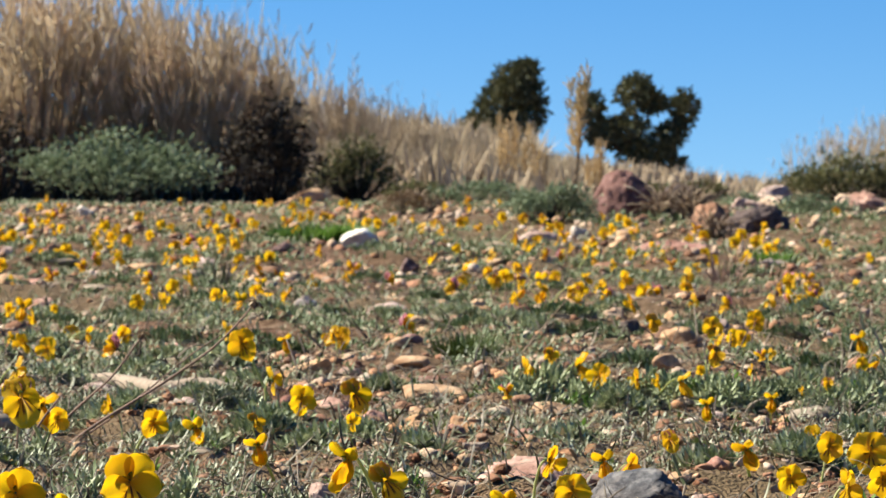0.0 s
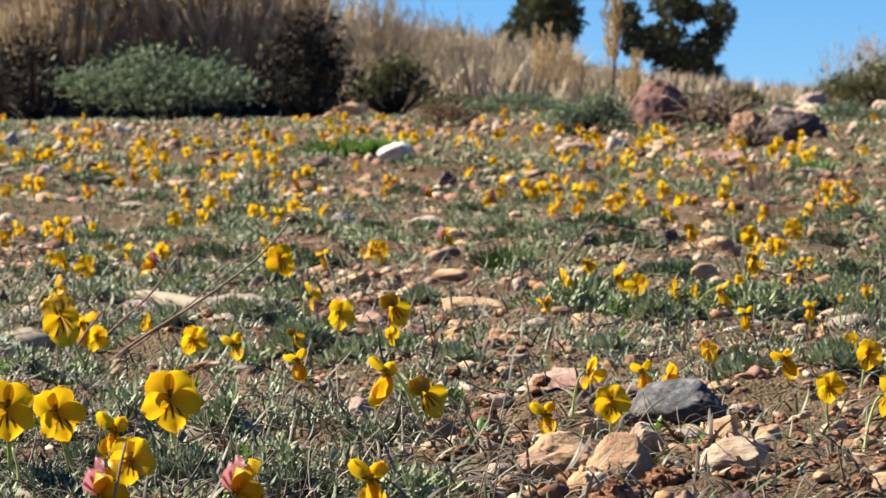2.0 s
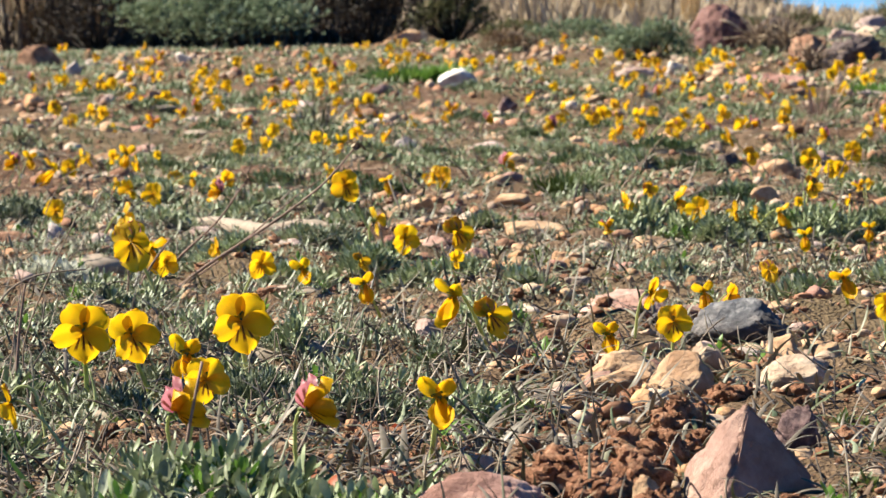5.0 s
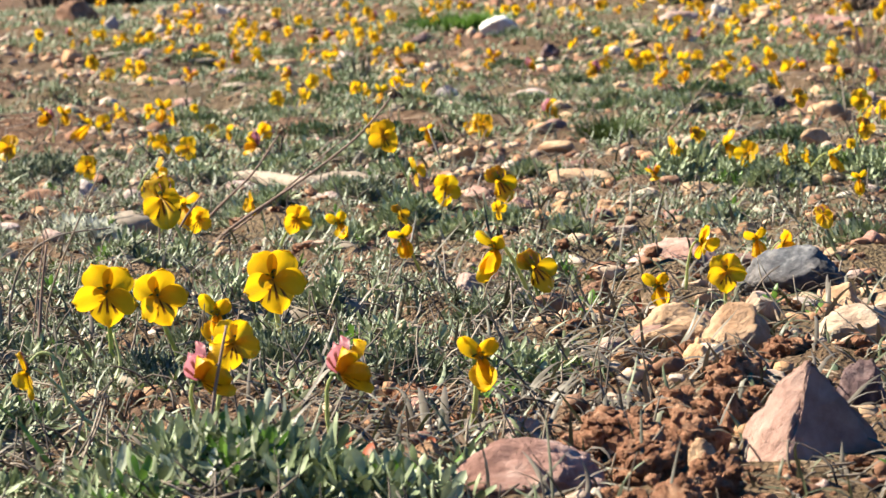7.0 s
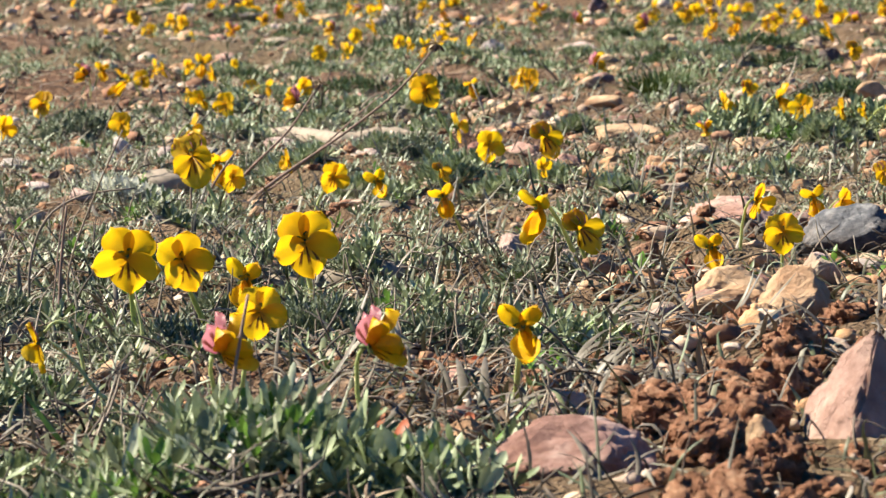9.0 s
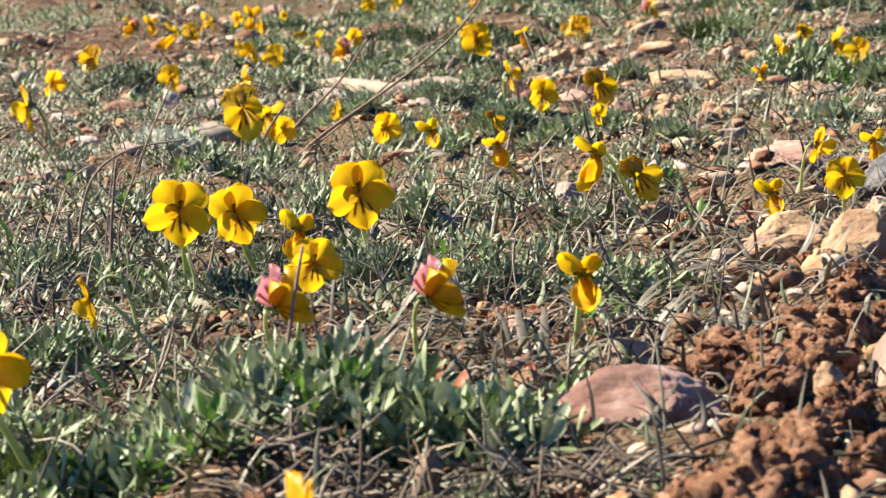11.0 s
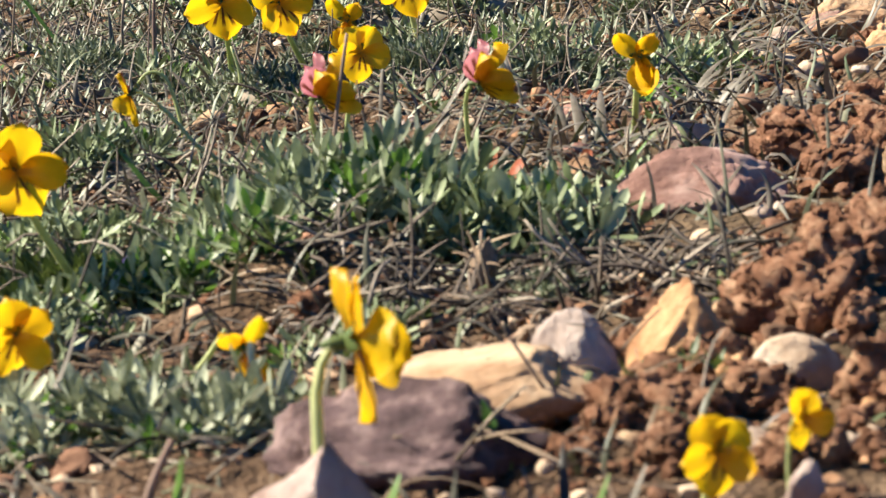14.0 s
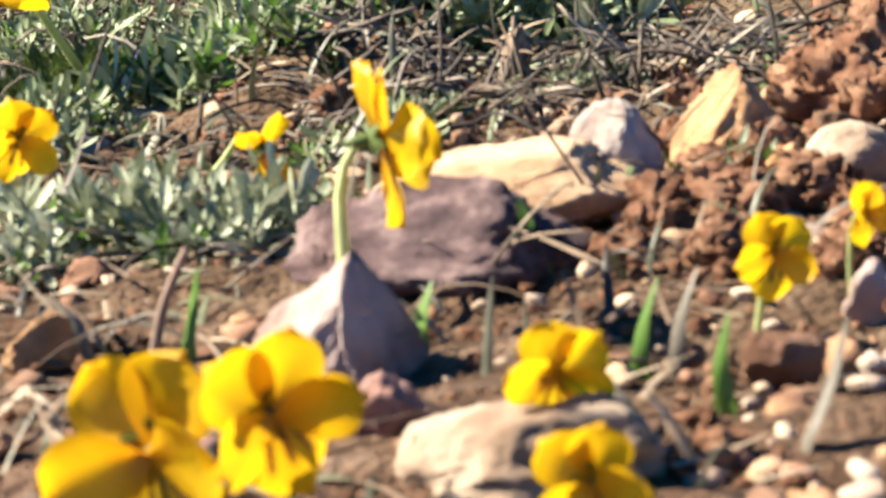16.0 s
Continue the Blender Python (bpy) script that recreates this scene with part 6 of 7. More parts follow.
violet(-0.0257, 0.3936, 0.010, 0.0104, 0, 'f')
violet(-0.0519, 0.3998, 0.016, 0.0139, 35, 'f')
violet(-0.0632, 0.4049, 0.012, 0.0181, -20, 'f')
violet(-0.0305, 0.4274, 0.010, 0.0101, 20, 'f')
violet(-0.0107, 0.4648, 0.010, 0.0085, 10, 'f')
violet(-0.0012, 0.4799, 0.010, 0.0065, 40, 'f')
violet(-0.0509, 0.4820, 0.022, 0.0165, 97, 'f', 4, 26)
violet(-0.1014, 0.5316, 0.017, 0.0103, 30, 'f')
violet(-0.0748, 0.5514, 0.009, 0.0107, 20, 'd')
violet(-0.1217, 0.6328, 0.024, 0.0151, 30, 'f')
violet(-0.0794, 0.6935, 0.025, 0.0123, 75, 'p')
violet(-0.0518, 0.6993, 0.024, 0.0123, 75, 'p')
violet(-0.1245, 0.7501, 0.0205, 0.0092, -75, 'b', -35)
violet(-0.0258, 0.7694, 0.018, 0.0136, 5, 'd', -30, 0)
violet(-0.0838, 0.7952, 0.020, 0.0114, 25, 'f')
violet(-0.1254, 0.8836, 0.026, 0.0162, 5, 'f')
violet(-0.1155, 0.9095, 0.022, 0.0146, 25, 'f')
violet(-0.1048, 0.9508, 0.012, 0.0146, 0, 'd')
violet(-0.0888, 0.9526, 0.021, 0.0172, 15, 'f')
violet(0.0185, 0.9852, 0.012, 0.0144, 0, 'd')
violet(0.1198, 0.9949, 0.016, 0.0151, 60, 'f')
violet(0.0386, 1.0046, 0.014, 0.0138, 5, 'f')
violet(0.1332, 1.0181, 0.016, 0.0137, 0, 'f')
violet(0.1061, 1.0280, 0.016, 0.0118, 15, 'f')
violet(-0.0173, 1.0307, 0.014, 0.0161, 40, 'b')
violet(-0.0292, 1.0323, 0.020, 0.0182, -30, 'd')
violet(0.0335, 1.0497, 0.020, 0.0131, 60, 'f')
violet(0.1431, 1.1261, 0.016, 0.0180, -10, 'f')
violet(0.0630, 1.1338, 0.012, 0.0107, 60, 'f')
violet(0.1027, 1.1391, 0.016, 0.0144, 0, 'd')
violet(0.0549, 1.1485, 0.012, 0.0135, 0, 'd')
violet(-0.0633, 1.1495, 0.016, 0.0147, 0, 'd')
violet(0.1324, 1.1512, 0.016, 0.0128, 0, 'f')
violet(0.0802, 1.1895, 0.016, 0.0101, 0, 'b')
violet(0.1327, 1.2033, 0.016, 0.0105, -40, 'f')
violet(-0.1525, 1.2157, 0.028, 0.0223, 0, 'b')
violet(-0.0898, 1.2245, 0.016, 0.0146, 0, 'd')
violet(-0.0343, 1.2590, 0.016, 0.0090, 60, 'f')
violet(-0.1098, 1.2748, 0.016, 0.0142, 30, 'f')
violet(-0.0714, 1.2803, 0.016, 0.0096, 50, 'b')
violet(-0.1493, 1.2985, 0.016, 0.0124, 30, 'f')
violet(0.1077, 1.3752, 0.016, 0.0116, 0, 'd')
violet(-0.1368, 1.3807, 0.016, 0.0121, -70, 'f')
violet(-0.1647, 1.3814, 0.016, 0.0194, 40, 'd')
violet(-0.2650, 1.4109, 0.022, 0.0224, -70, 'f')
violet(0.1379, 1.4122, 0.016, 0.0107, 0, 'd')
violet(-0.0597, 1.4148, 0.016, 0.0158, 20, 'f')
violet(0.0278, 1.4453, 0.016, 0.0080, -10, 'p')
violet(-0.0381, 1.4549, 0.016, 0.0183, 30, 'b')
violet(-0.0740, 1.4582, 0.022, 0.0151, 110, 'f')
violet(0.1572, 1.4708, 0.016, 0.0049, -70, 'f')
violet(0.1772, 1.5482, 0.016, 0.0077, 0, 'b')
violet(0.1102, 1.5578, 0.016, 0.0151, 60, 'd')
violet(0.0997, 1.5583, 0.016, 0.0099, -95, 'f')
violet(0.0903, 1.5669, 0.016, 0.0137, -70, 'f')
violet(-0.0933, 1.5720, 0.030, 0.0189, -10, 'f')
violet(0.0736, 1.5806, 0.016, 0.0151, -25, 'f')
violet(0.0392, 1.6082, 0.016, 0.0154, 80, 'f')
violet(-0.2047, 1.6129, 0.016, 0.0182, 110, 'f')
violet(0.1249, 1.6297, 0.016, 0.0066, 5, 'f')
violet(0.1495, 1.6297, 0.016, 0.0082, -95, 'f')
violet(0.0660, 1.6344, 0.016, 0.0196, 60, 'd')
violet(0.2099, 1.6809, 0.016, 0.0085, -25, 'f')
violet(-0.3061, 1.6845, 0.016, 0.0164, 60, 'f')
violet(-0.2490, 1.6893, 0.016, 0.0150, -10, 'f')
violet(0.1626, 1.7093, 0.016, 0.0075, -25, 'p')
violet(0.2215, 1.7093, 0.016, 0.0101, -95, 'd')
violet(0.0548, 1.7233, 0.016, 0.0110, 30, 'e')
violet(0.1395, 1.7260, 0.016, 0.0146, 20, 'b')
violet(0.1697, 1.7422, 0.016, 0.0077, 110, 'f')
violet(-0.2129, 1.8129, 0.016, 0.0147, -25, 'f')
violet(0.2340, 1.8923, 0.016, 0.0143, 5, 'd')
violet(-0.3251, 1.9037, 0.016, 0.0163, -10, 'b')
violet(-0.2380, 1.9069, 0.016, 0.0137, -45, 'f')
violet(0.1693, 1.9077, 0.016, 0.0111, 20, 'f')
violet(0.1670, 1.9260, 0.016, 0.0117, 5, 'f')
violet(-0.1195, 1.9478, 0.016, 0.0100, 5, 'f')
violet(-0.2588, 2.0070, 0.016, 0.0086, 110, 'f')
violet(-0.0666, 2.0132, 0.016, 0.0144, -45, 'b')
violet(-0.1941, 2.0321, 0.016, 0.0132, 40, 'f')
violet(-0.2185, 2.0666, 0.016, 0.0124, 80, 'd')
violet(-0.1374, 2.1270, 0.016, 0.0138, 110, 'f')
violet(0.1326, 2.1275, 0.016, 0.0129, 20, 'b')
violet(-0.0251, 2.1430, 0.016, 0.0146, 110, 'p')
violet(0.2013, 2.1624, 0.016, 0.0145, -25, 'f')
violet(0.2030, 2.1852, 0.016, 0.0134, -10, 'f')
violet(-0.3329, 2.2626, 0.016, 0.0221, -45, 'd')
violet(-0.3284, 2.3080, 0.016, 0.0138, -10, 'f')
violet(-0.2844, 2.3362, 0.016, 0.0136, -70, 'f')
violet(-0.3279, 2.4077, 0.016, 0.0140, -95, 'f')
violet(0.2517, 2.4255, 0.016, 0.0202, 80, 'b')
violet(-0.1149, 2.4256, 0.016, 0.0140, 5, 'f')
violet(-0.3747, 2.4305, 0.016, 0.0166, 20, 'd')
violet(-0.3176, 2.4560, 0.016, 0.0126, 60, 'f')
violet(-0.3137, 2.5096, 0.016, 0.0203, 5, 'd')
violet(0.1011, 2.5148, 0.016, 0.0117, -10, 'd')
violet(-0.2911, 2.5192, 0.016, 0.0077, 5, 'f')
violet(0.2752, 2.5369, 0.016, 0.0129, -45, 'f')
violet(0.2477, 2.5544, 0.016, 0.0130, 110, 'f')
violet(0.1918, 2.5876, 0.016, 0.0145, 110, 'f')
violet(0.1301, 2.6258, 0.016, 0.0145, -70, 'p')
violet(-0.2402, 2.6479, 0.016, 0.0145, -25, 'e')
violet(-0.1601, 2.6664, 0.016, 0.0181, -25, 'd')
violet(0.2793, 2.6719, 0.016, 0.0245, -25, 'd')
violet(-0.2246, 2.7058, 0.016, 0.0147, 80, 'f')
violet(-0.1788, 2.7460, 0.016, 0.0145, 80, 'f')
violet(0.1640, 2.7466, 0.016, 0.0200, 20, 'f')
violet(-0.1292, 2.7868, 0.016, 0.0152, -95, 'b')
violet(0.1776, 2.8165, 0.016, 0.0181, -45, 'p')
violet(0.2831, 2.8240, 0.016, 0.0159, -70, 'e')
violet(-0.1579, 2.8340, 0.016, 0.0145, 20, 'f')
violet(0.1125, 2.8581, 0.016, 0.0145, -25, 'e')
violet(-0.2494, 2.8599, 0.016, 0.0145, -95, 'f')
violet(0.0864, 2.8754, 0.016, 0.0213, -25, 'd')
violet(0.2103, 2.9067, 0.016, 0.0196, 20, 'b')
violet(-0.2352, 2.9276, 0.016, 0.0145, 5, 'f')
violet(0.0110, 2.9281, 0.016, 0.0199, -95, 'p')
violet(0.0716, 2.9690, 0.016, 0.0189, -95, 'd')
violet(-0.1642, 3.0442, 0.016, 0.0181, -10, 'd')
violet(0.3150, 3.0662, 0.016, 0.0182, 40, 'p')
violet(0.1455, 3.0980, 0.016, 0.0152, -95, 'b')
violet(0.0490, 3.1291, 0.016, 0.0145, -10, 'e')
violet(0.3415, 3.1443, 0.016, 0.0145, -10, 'p')
violet(-0.4563, 3.1852, 0.016, 0.0152, 110, 'f')
violet(-0.1234, 3.1958, 0.016, 0.0145, -70, 'f')
violet(-0.0530, 3.2031, 0.016, 0.0152, 110, 'p')
violet(0.0917, 3.2352, 0.016, 0.0245, 40, 'd')
violet(-0.1912, 3.2431, 0.016, 0.0154, 80, 'f')
violet(0.0593, 3.2577, 0.016, 0.0193, 40, 'f')
violet(0.1759, 3.2749, 0.016, 0.0194, 40, 'f')
violet(-0.3834, 3.2824, 0.016, 0.0165, 5, 'p')
violet(-0.3032, 3.3227, 0.016, 0.0180, 80, 'f')
violet(0.1111, 3.3235, 0.016, 0.0145, -10, 'f')
violet(-0.0946, 3.3335, 0.016, 0.0145, -95, 'f')
violet(-0.4750, 3.3787, 0.016, 0.0194, -25, 'f')
violet(0.0215, 3.3872, 0.016, 0.0244, 80, 'd')
violet(-0.1665, 3.4163, 0.016, 0.0152, 80, 'b')
violet(0.2477, 3.4259, 0.016, 0.0200, 110, 'f')
violet(-0.4646, 3.4741, 0.016, 0.0192, 110, 'f')
violet(0.0910, 3.5245, 0.016, 0.0155, -95, 'f')
violet(-0.2829, 3.5697, 0.016, 0.0163, 110, 'f')
violet(0.0782, 3.6166, 0.016, 0.0153, 40, 'f')
violet(-0.3867, 3.6220, 0.016, 0.0164, -25, 'p')
violet(-0.4831, 3.6719, 0.016, 0.0169, 40, 'f')
violet(0.2508, 3.6857, 0.016, 0.0151, -10, 'p')
violet(0.1873, 3.7206, 0.016, 0.0152, 110, 'f')
violet(-0.2077, 3.7480, 0.016, 0.0236, 110, 'd')
violet(0.0335, 3.7503, 0.016, 0.0167, -95, 'b')
violet(-0.5083, 3.7578, 0.016, 0.0181, 60, 'f')
violet(-0.3921, 3.7774, 0.016, 0.0172, 110, 'p')
violet(-0.2802, 3.7834, 0.016, 0.0218, 5, 'd')
violet(0.3080, 3.8174, 0.016, 0.0180, -25, 'f')
violet(-0.0110, 3.8202, 0.016, 0.0181, -95, 'b')
violet(-0.5558, 3.8212, 0.016, 0.0190, 5, 'e')
violet(-0.3690, 3.8392, 0.016, 0.0188, -45, 'f')
violet(-0.2328, 3.8493, 0.016, 0.0161, 5, 'f')
violet(0.1725, 3.8829, 0.016, 0.0222, 60, 'd')
violet(-0.2018, 3.9089, 0.016, 0.0188, 5, 'f')
violet(0.1209, 3.9095, 0.016, 0.0154, -70, 'p')
violet(-0.4483, 3.9172, 0.016, 0.0186, 20, 'f')
violet(0.2537, 3.9230, 0.016, 0.0169, 110, 'f')
violet(-0.2870, 3.9315, 0.016, 0.0197, -95, 'd')
violet(0.0553, 3.9394, 0.016, 0.0182, 110, 'f')
violet(0.2183, 3.9397, 0.016, 0.0155, 60, 'f')
violet(0.3566, 3.9500, 0.016, 0.0172, 60, 'f')
violet(0.1673, 3.9916, 0.016, 0.0170, 80, 'f')
violet(-0.1479, 4.0308, 0.016, 0.0171, -70, 'f')
violet(0.1542, 4.0885, 0.016, 0.0155, 80, 'f')
violet(0.2552, 4.1054, 0.016, 0.0190, 40, 'f')
violet(-0.4249, 4.1337, 0.016, 0.0184, 110, 'f')
violet(0.1017, 4.1423, 0.016, 0.0172, -70, 'e')
violet(-0.3308, 4.1507, 0.016, 0.0189, 20, 'e')
violet(0.4089, 4.1568, 0.016, 0.0232, 80, 'd')
violet(0.3643, 4.2079, 0.016, 0.0169, 5, 'f')
violet(-0.2611, 4.2084, 0.016, 0.0188, 40, 'f')
violet(0.1844, 4.2263, 0.016, 0.0194, -70, 'b')
violet(-0.2980, 4.2264, 0.016, 0.0205, -45, 'b')
violet(-0.5171, 4.2592, 0.016, 0.0227, -45, 'd')
violet(0.0932, 4.2963, 0.016, 0.0179, -70, 'e')
violet(-0.2853, 4.3067, 0.016, 0.0191, 40, 'f')
violet(-0.5630, 4.3350, 0.016, 0.0168, 40, 'f')
violet(0.4125, 4.3422, 0.016, 0.0194, -95, 'f')
violet(-0.4536, 4.3453, 0.016, 0.0188, 110, 'b')
violet(-0.6039, 4.3652, 0.016, 0.0190, 80, 'e')
violet(-0.6629, 4.3873, 0.016, 0.0159, -70, 'f')
violet(-0.5547, 4.4174, 0.016, 0.0160, 110, 'e')
violet(0.1594, 4.4222, 0.016, 0.0180, 5, 'p')
violet(-0.4358, 4.4281, 0.016, 0.0176, -70, 'p')
violet(-0.2681, 4.4479, 0.016, 0.0178, 110, 'f')
violet(-0.6546, 4.4587, 0.016, 0.0151, -70, 'f')
violet(-0.5765, 4.5006, 0.016, 0.0190, 5, 'f')
violet(-0.3932, 4.5009, 0.016, 0.0164, 40, 'f')
violet(0.3993, 4.5073, 0.016, 0.0189, 5, 'f')
violet(-0.6129, 4.5159, 0.016, 0.0169, -45, 'f')
violet(0.2180, 4.5555, 0.016, 0.0185, -10, 'f')
violet(-0.1981, 4.5743, 0.016, 0.0174, -45, 'f')
violet(-0.6027, 4.5854, 0.016, 0.0217, 60, 'd')
violet(-0.3105, 4.5881, 0.016, 0.0160, 40, 'f')
violet(-0.4696, 4.5926, 0.016, 0.0167, -95, 'f')
violet(-0.6567, 4.6088, 0.016, 0.0186, -10, 'e')
violet(-0.5244, 4.6160, 0.016, 0.0156, 20, 'f')
violet(-0.7066, 4.6283, 0.016, 0.0162, 110, 'p')
violet(-0.0283, 4.6316, 0.016, 0.0169, -45, 'b')
violet(-0.4490, 4.6467, 0.016, 0.0186, -45, 'f')
violet(-0.3743, 4.6484, 0.016, 0.0173, -45, 'f')
violet(-0.5719, 4.6521, 0.016, 0.0234, 80, 'd')
violet(-0.0009, 4.6530, 0.016, 0.0222, -45, 'd')
violet(0.2328, 4.6667, 0.016, 0.0188, 60, 'f')
violet(-0.2854, 4.6755, 0.016, 0.0187, -95, 'p')
violet(0.2710, 4.7010, 0.016, 0.0201, -70, 'd')
violet(-0.1240, 4.7043, 0.016, 0.0162, -95, 'f')
violet(-0.2215, 4.7485, 0.016, 0.0190, 5, 'p')
violet(-0.4779, 4.7552, 0.016, 0.0177, 5, 'f')
violet(-0.0933, 4.7599, 0.016, 0.0161, 20, 'f')
violet(-0.2740, 4.7685, 0.016, 0.0187, 80, 'f')
violet(-0.1082, 4.7808, 0.016, 0.0172, 5, 'f')
violet(0.0743, 4.7894, 0.016, 0.0163, 80, 'f')
violet(-0.3289, 4.7928, 0.016, 0.0154, -95, 'p')
violet(0.0236, 4.8096, 0.016, 0.0185, 40, 'e')
violet(0.2635, 4.8237, 0.016, 0.0170, 20, 'f')
violet(-0.4047, 4.8254, 0.016, 0.0163, 20, 'f')
violet(-0.0704, 4.8504, 0.016, 0.0178, -45, 'f')
violet(-0.5991, 4.8772, 0.016, 0.0157, -10, 'f')
violet(0.1450, 4.9383, 0.016, 0.0152, 40, 'e')
violet(0.0872, 4.9634, 0.016, 0.0173, 5, 'f')
violet(-0.5813, 4.9744, 0.016, 0.0239, -25, 'd')
violet(0.2593, 4.9762, 0.016, 0.0153, 20, 'e')
violet(-0.1649, 4.9885, 0.016, 0.0180, -45, 'p')
violet(-0.2122, 5.0097, 0.016, 0.0182, 60, 'e')
violet(-0.4553, 5.0265, 0.016, 0.0199, 20, 'b')
violet(-0.5856, 5.0866, 0.016, 0.0179, -70, 'p')
violet(-0.2014, 5.1047, 0.016, 0.0187, -25, 'f')
violet(-0.2296, 5.1177, 0.016, 0.0188, 80, 'f')
violet(-0.3593, 5.1789, 0.016, 0.0163, -45, 'f')
violet(-0.6004, 5.3043, 0.016, 0.0194, -10, 'p')
violet(-0.7126, 5.3636, 0.016, 0.0169, 60, 'e')
violet(-0.6519, 5.4276, 0.016, 0.0151, 40, 'f')
violet(0.0948, 5.6471, 0.016, 0.0160, 110, 'f')
violet(-0.1651, 5.7475, 0.016, 0.0181, 60, 'e')
violet(0.0434, 5.7677, 0.016, 0.0170, -45, 'p')


def far_violets():
    """More violets among the others, and those that dot the bank farther off."""
    rng = random.Random(77)
    for x, y in list(VIOLETS):
        if 1.9 < y < 6.0 and rng.random() < 0.45:
            violet(x + rng.gauss(0, 0.028), y + rng.gauss(0, 0.12), rng.uniform(0.012, 0.022), rng.uniform(0.0125, 0.018), rng.uniform(-110, 110), rng.choice("fffbddep"))
    n = 0
    while n < 70:
        x, y = wedge(rng, 3.6, 6.0, 1.7, -0.15, 0.145)
        if noise.noise((x * 3.0, y * 1.5, 3.0)) < -0.02:
            continue
        violet(x, y, rng.uniform(0.010, 0.018), rng.uniform(0.014, 0.019), rng.uniform(-110, 110), rng.choice("fffbddep"))
        n += 1


far_violets()
for key, ob in KINDS.items():
    if key not in USED:
        for o in (*ob.children_recursive, ob):
            bpy.data.objects.remove(o)


def build_surroundings():
    """Gravel and mats beside and behind the path, sparser than before it."""
    rng = random.Random(91)
    tiny = [stone_shape(1, 660 + k, (1, rng.uniform(0.6, 0.9), rng.uniform(0.4, 0.75)), 0.3, 3) for k in range(10)]
    stones, mats = Pile(), Pile()
    spots = []
    while len(spots) < 3600:
        r, a = 6.0 * math.sqrt(rng.random()), rng.uniform(0, 6.283)
        x, y = r * math.cos(a), r * math.sin(a)
        if r > 0.35 and not (y > 0 and -0.235 < x / (y + 0.05) < 0.175):
            spots.append((x, y))
    for x, y in spots[:2300]:
        s = rng.uniform(0.006, 0.03) * rng.uniform(0.4, 1.0)
        v, f = tiny[rng.randrange(10)]
        stones.add([(x + s * p.x, y + s * p.y, ground_z(x, y) + s * 0.1 + s * p.z) for p in v], f)
    for x, y in spots[3250:]:
        joined_rosettes(mats, rng, x, y, rng.uniform(0.03, 0.08), 8, 0.013, 0.27, 0.013)
    tagged(new("gravel", stones.mesh("gravel", GRAVEL)), "mixed tan, rusty and pinkish gravel", "gravel", kind="stuff")
    tagged(new("meadow_mats", mats.mesh("meadow_mats", MEADOW)), "dark green mats of low plants among gravel", "plants", kind="stuff")


build_surroundings()


# ---- background plants ----
def broom_bush(x, y, width, height, seed, n=520, lean=0.0, mat=None, colour="tan"):
    """A dry bush of many upright stems; near-black twigs at the foot paint in its shade."""
    rng = random.Random(seed)
    stems, foot = Pile(), Pile()
    for _ in range(n):
        a, r = rng.uniform(0, 6.28), width * 0.36 * rng.random() ** 0.5
        bx, by = r * math.cos(a), r * math.sin(a) * 0.4
        h = height * rng.uniform(0.5, 1.0) * (1 - 0.3 * (r / (width * 0.5)) ** 2) * (1.22 if rng.random() < 0.08 else 1.0)
        ox = bx * 1.45 + lean * h + rng.gauss(0, 0.07) * h
        oy = by * 1.35 + rng.gauss(0, 0.06) * h
        w = rng.uniform(0.0016, 0.0034) * height
        top = Vector((ox, oy, h * 0.84))
        tube(stems, [(bx * 0.6, by * 0.6, 0.0), (bx + (ox - bx) * 0.4, by + (oy - by) * 0.4, h * 0.5), top, (ox + rng.gauss(0, 0.03) * height, oy, h)],
             [w, w, w * 0.9, w * 0.3], 3)
        for _ in range(4):
            q = top + Vector((0, 0, rng.uniform(-0.14, 0.10) * h))
            d = unit((rng.gauss(0, 0.35), rng.gauss(0, 0.35), 1.0))
            leaf(stems, q, d, d.cross(Vector((0.3, 0.9, 0.1))), height * rng.uniform(0.05, 0.12), height * 0.007, 0.3, 0.1)
    # foot twigs so dark that they stand for the shadow among the stems
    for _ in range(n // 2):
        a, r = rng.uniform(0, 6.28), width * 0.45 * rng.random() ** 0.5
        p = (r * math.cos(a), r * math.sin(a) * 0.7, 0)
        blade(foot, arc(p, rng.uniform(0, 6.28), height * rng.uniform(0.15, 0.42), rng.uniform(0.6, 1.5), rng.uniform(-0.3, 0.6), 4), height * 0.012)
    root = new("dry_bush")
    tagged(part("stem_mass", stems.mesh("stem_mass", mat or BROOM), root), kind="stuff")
    tagged(part("foot", foot.mesh("foot", TWIG), root, "twiggy foot in painted shade"), kind="stuff")
    root.matrix_world = pose(x, y, ground_z(x, y) - 0.01)
    return tagged(root, "dry %s broom bush with twiggy foot in painted shade" % colour, "bush", "dry bushes")


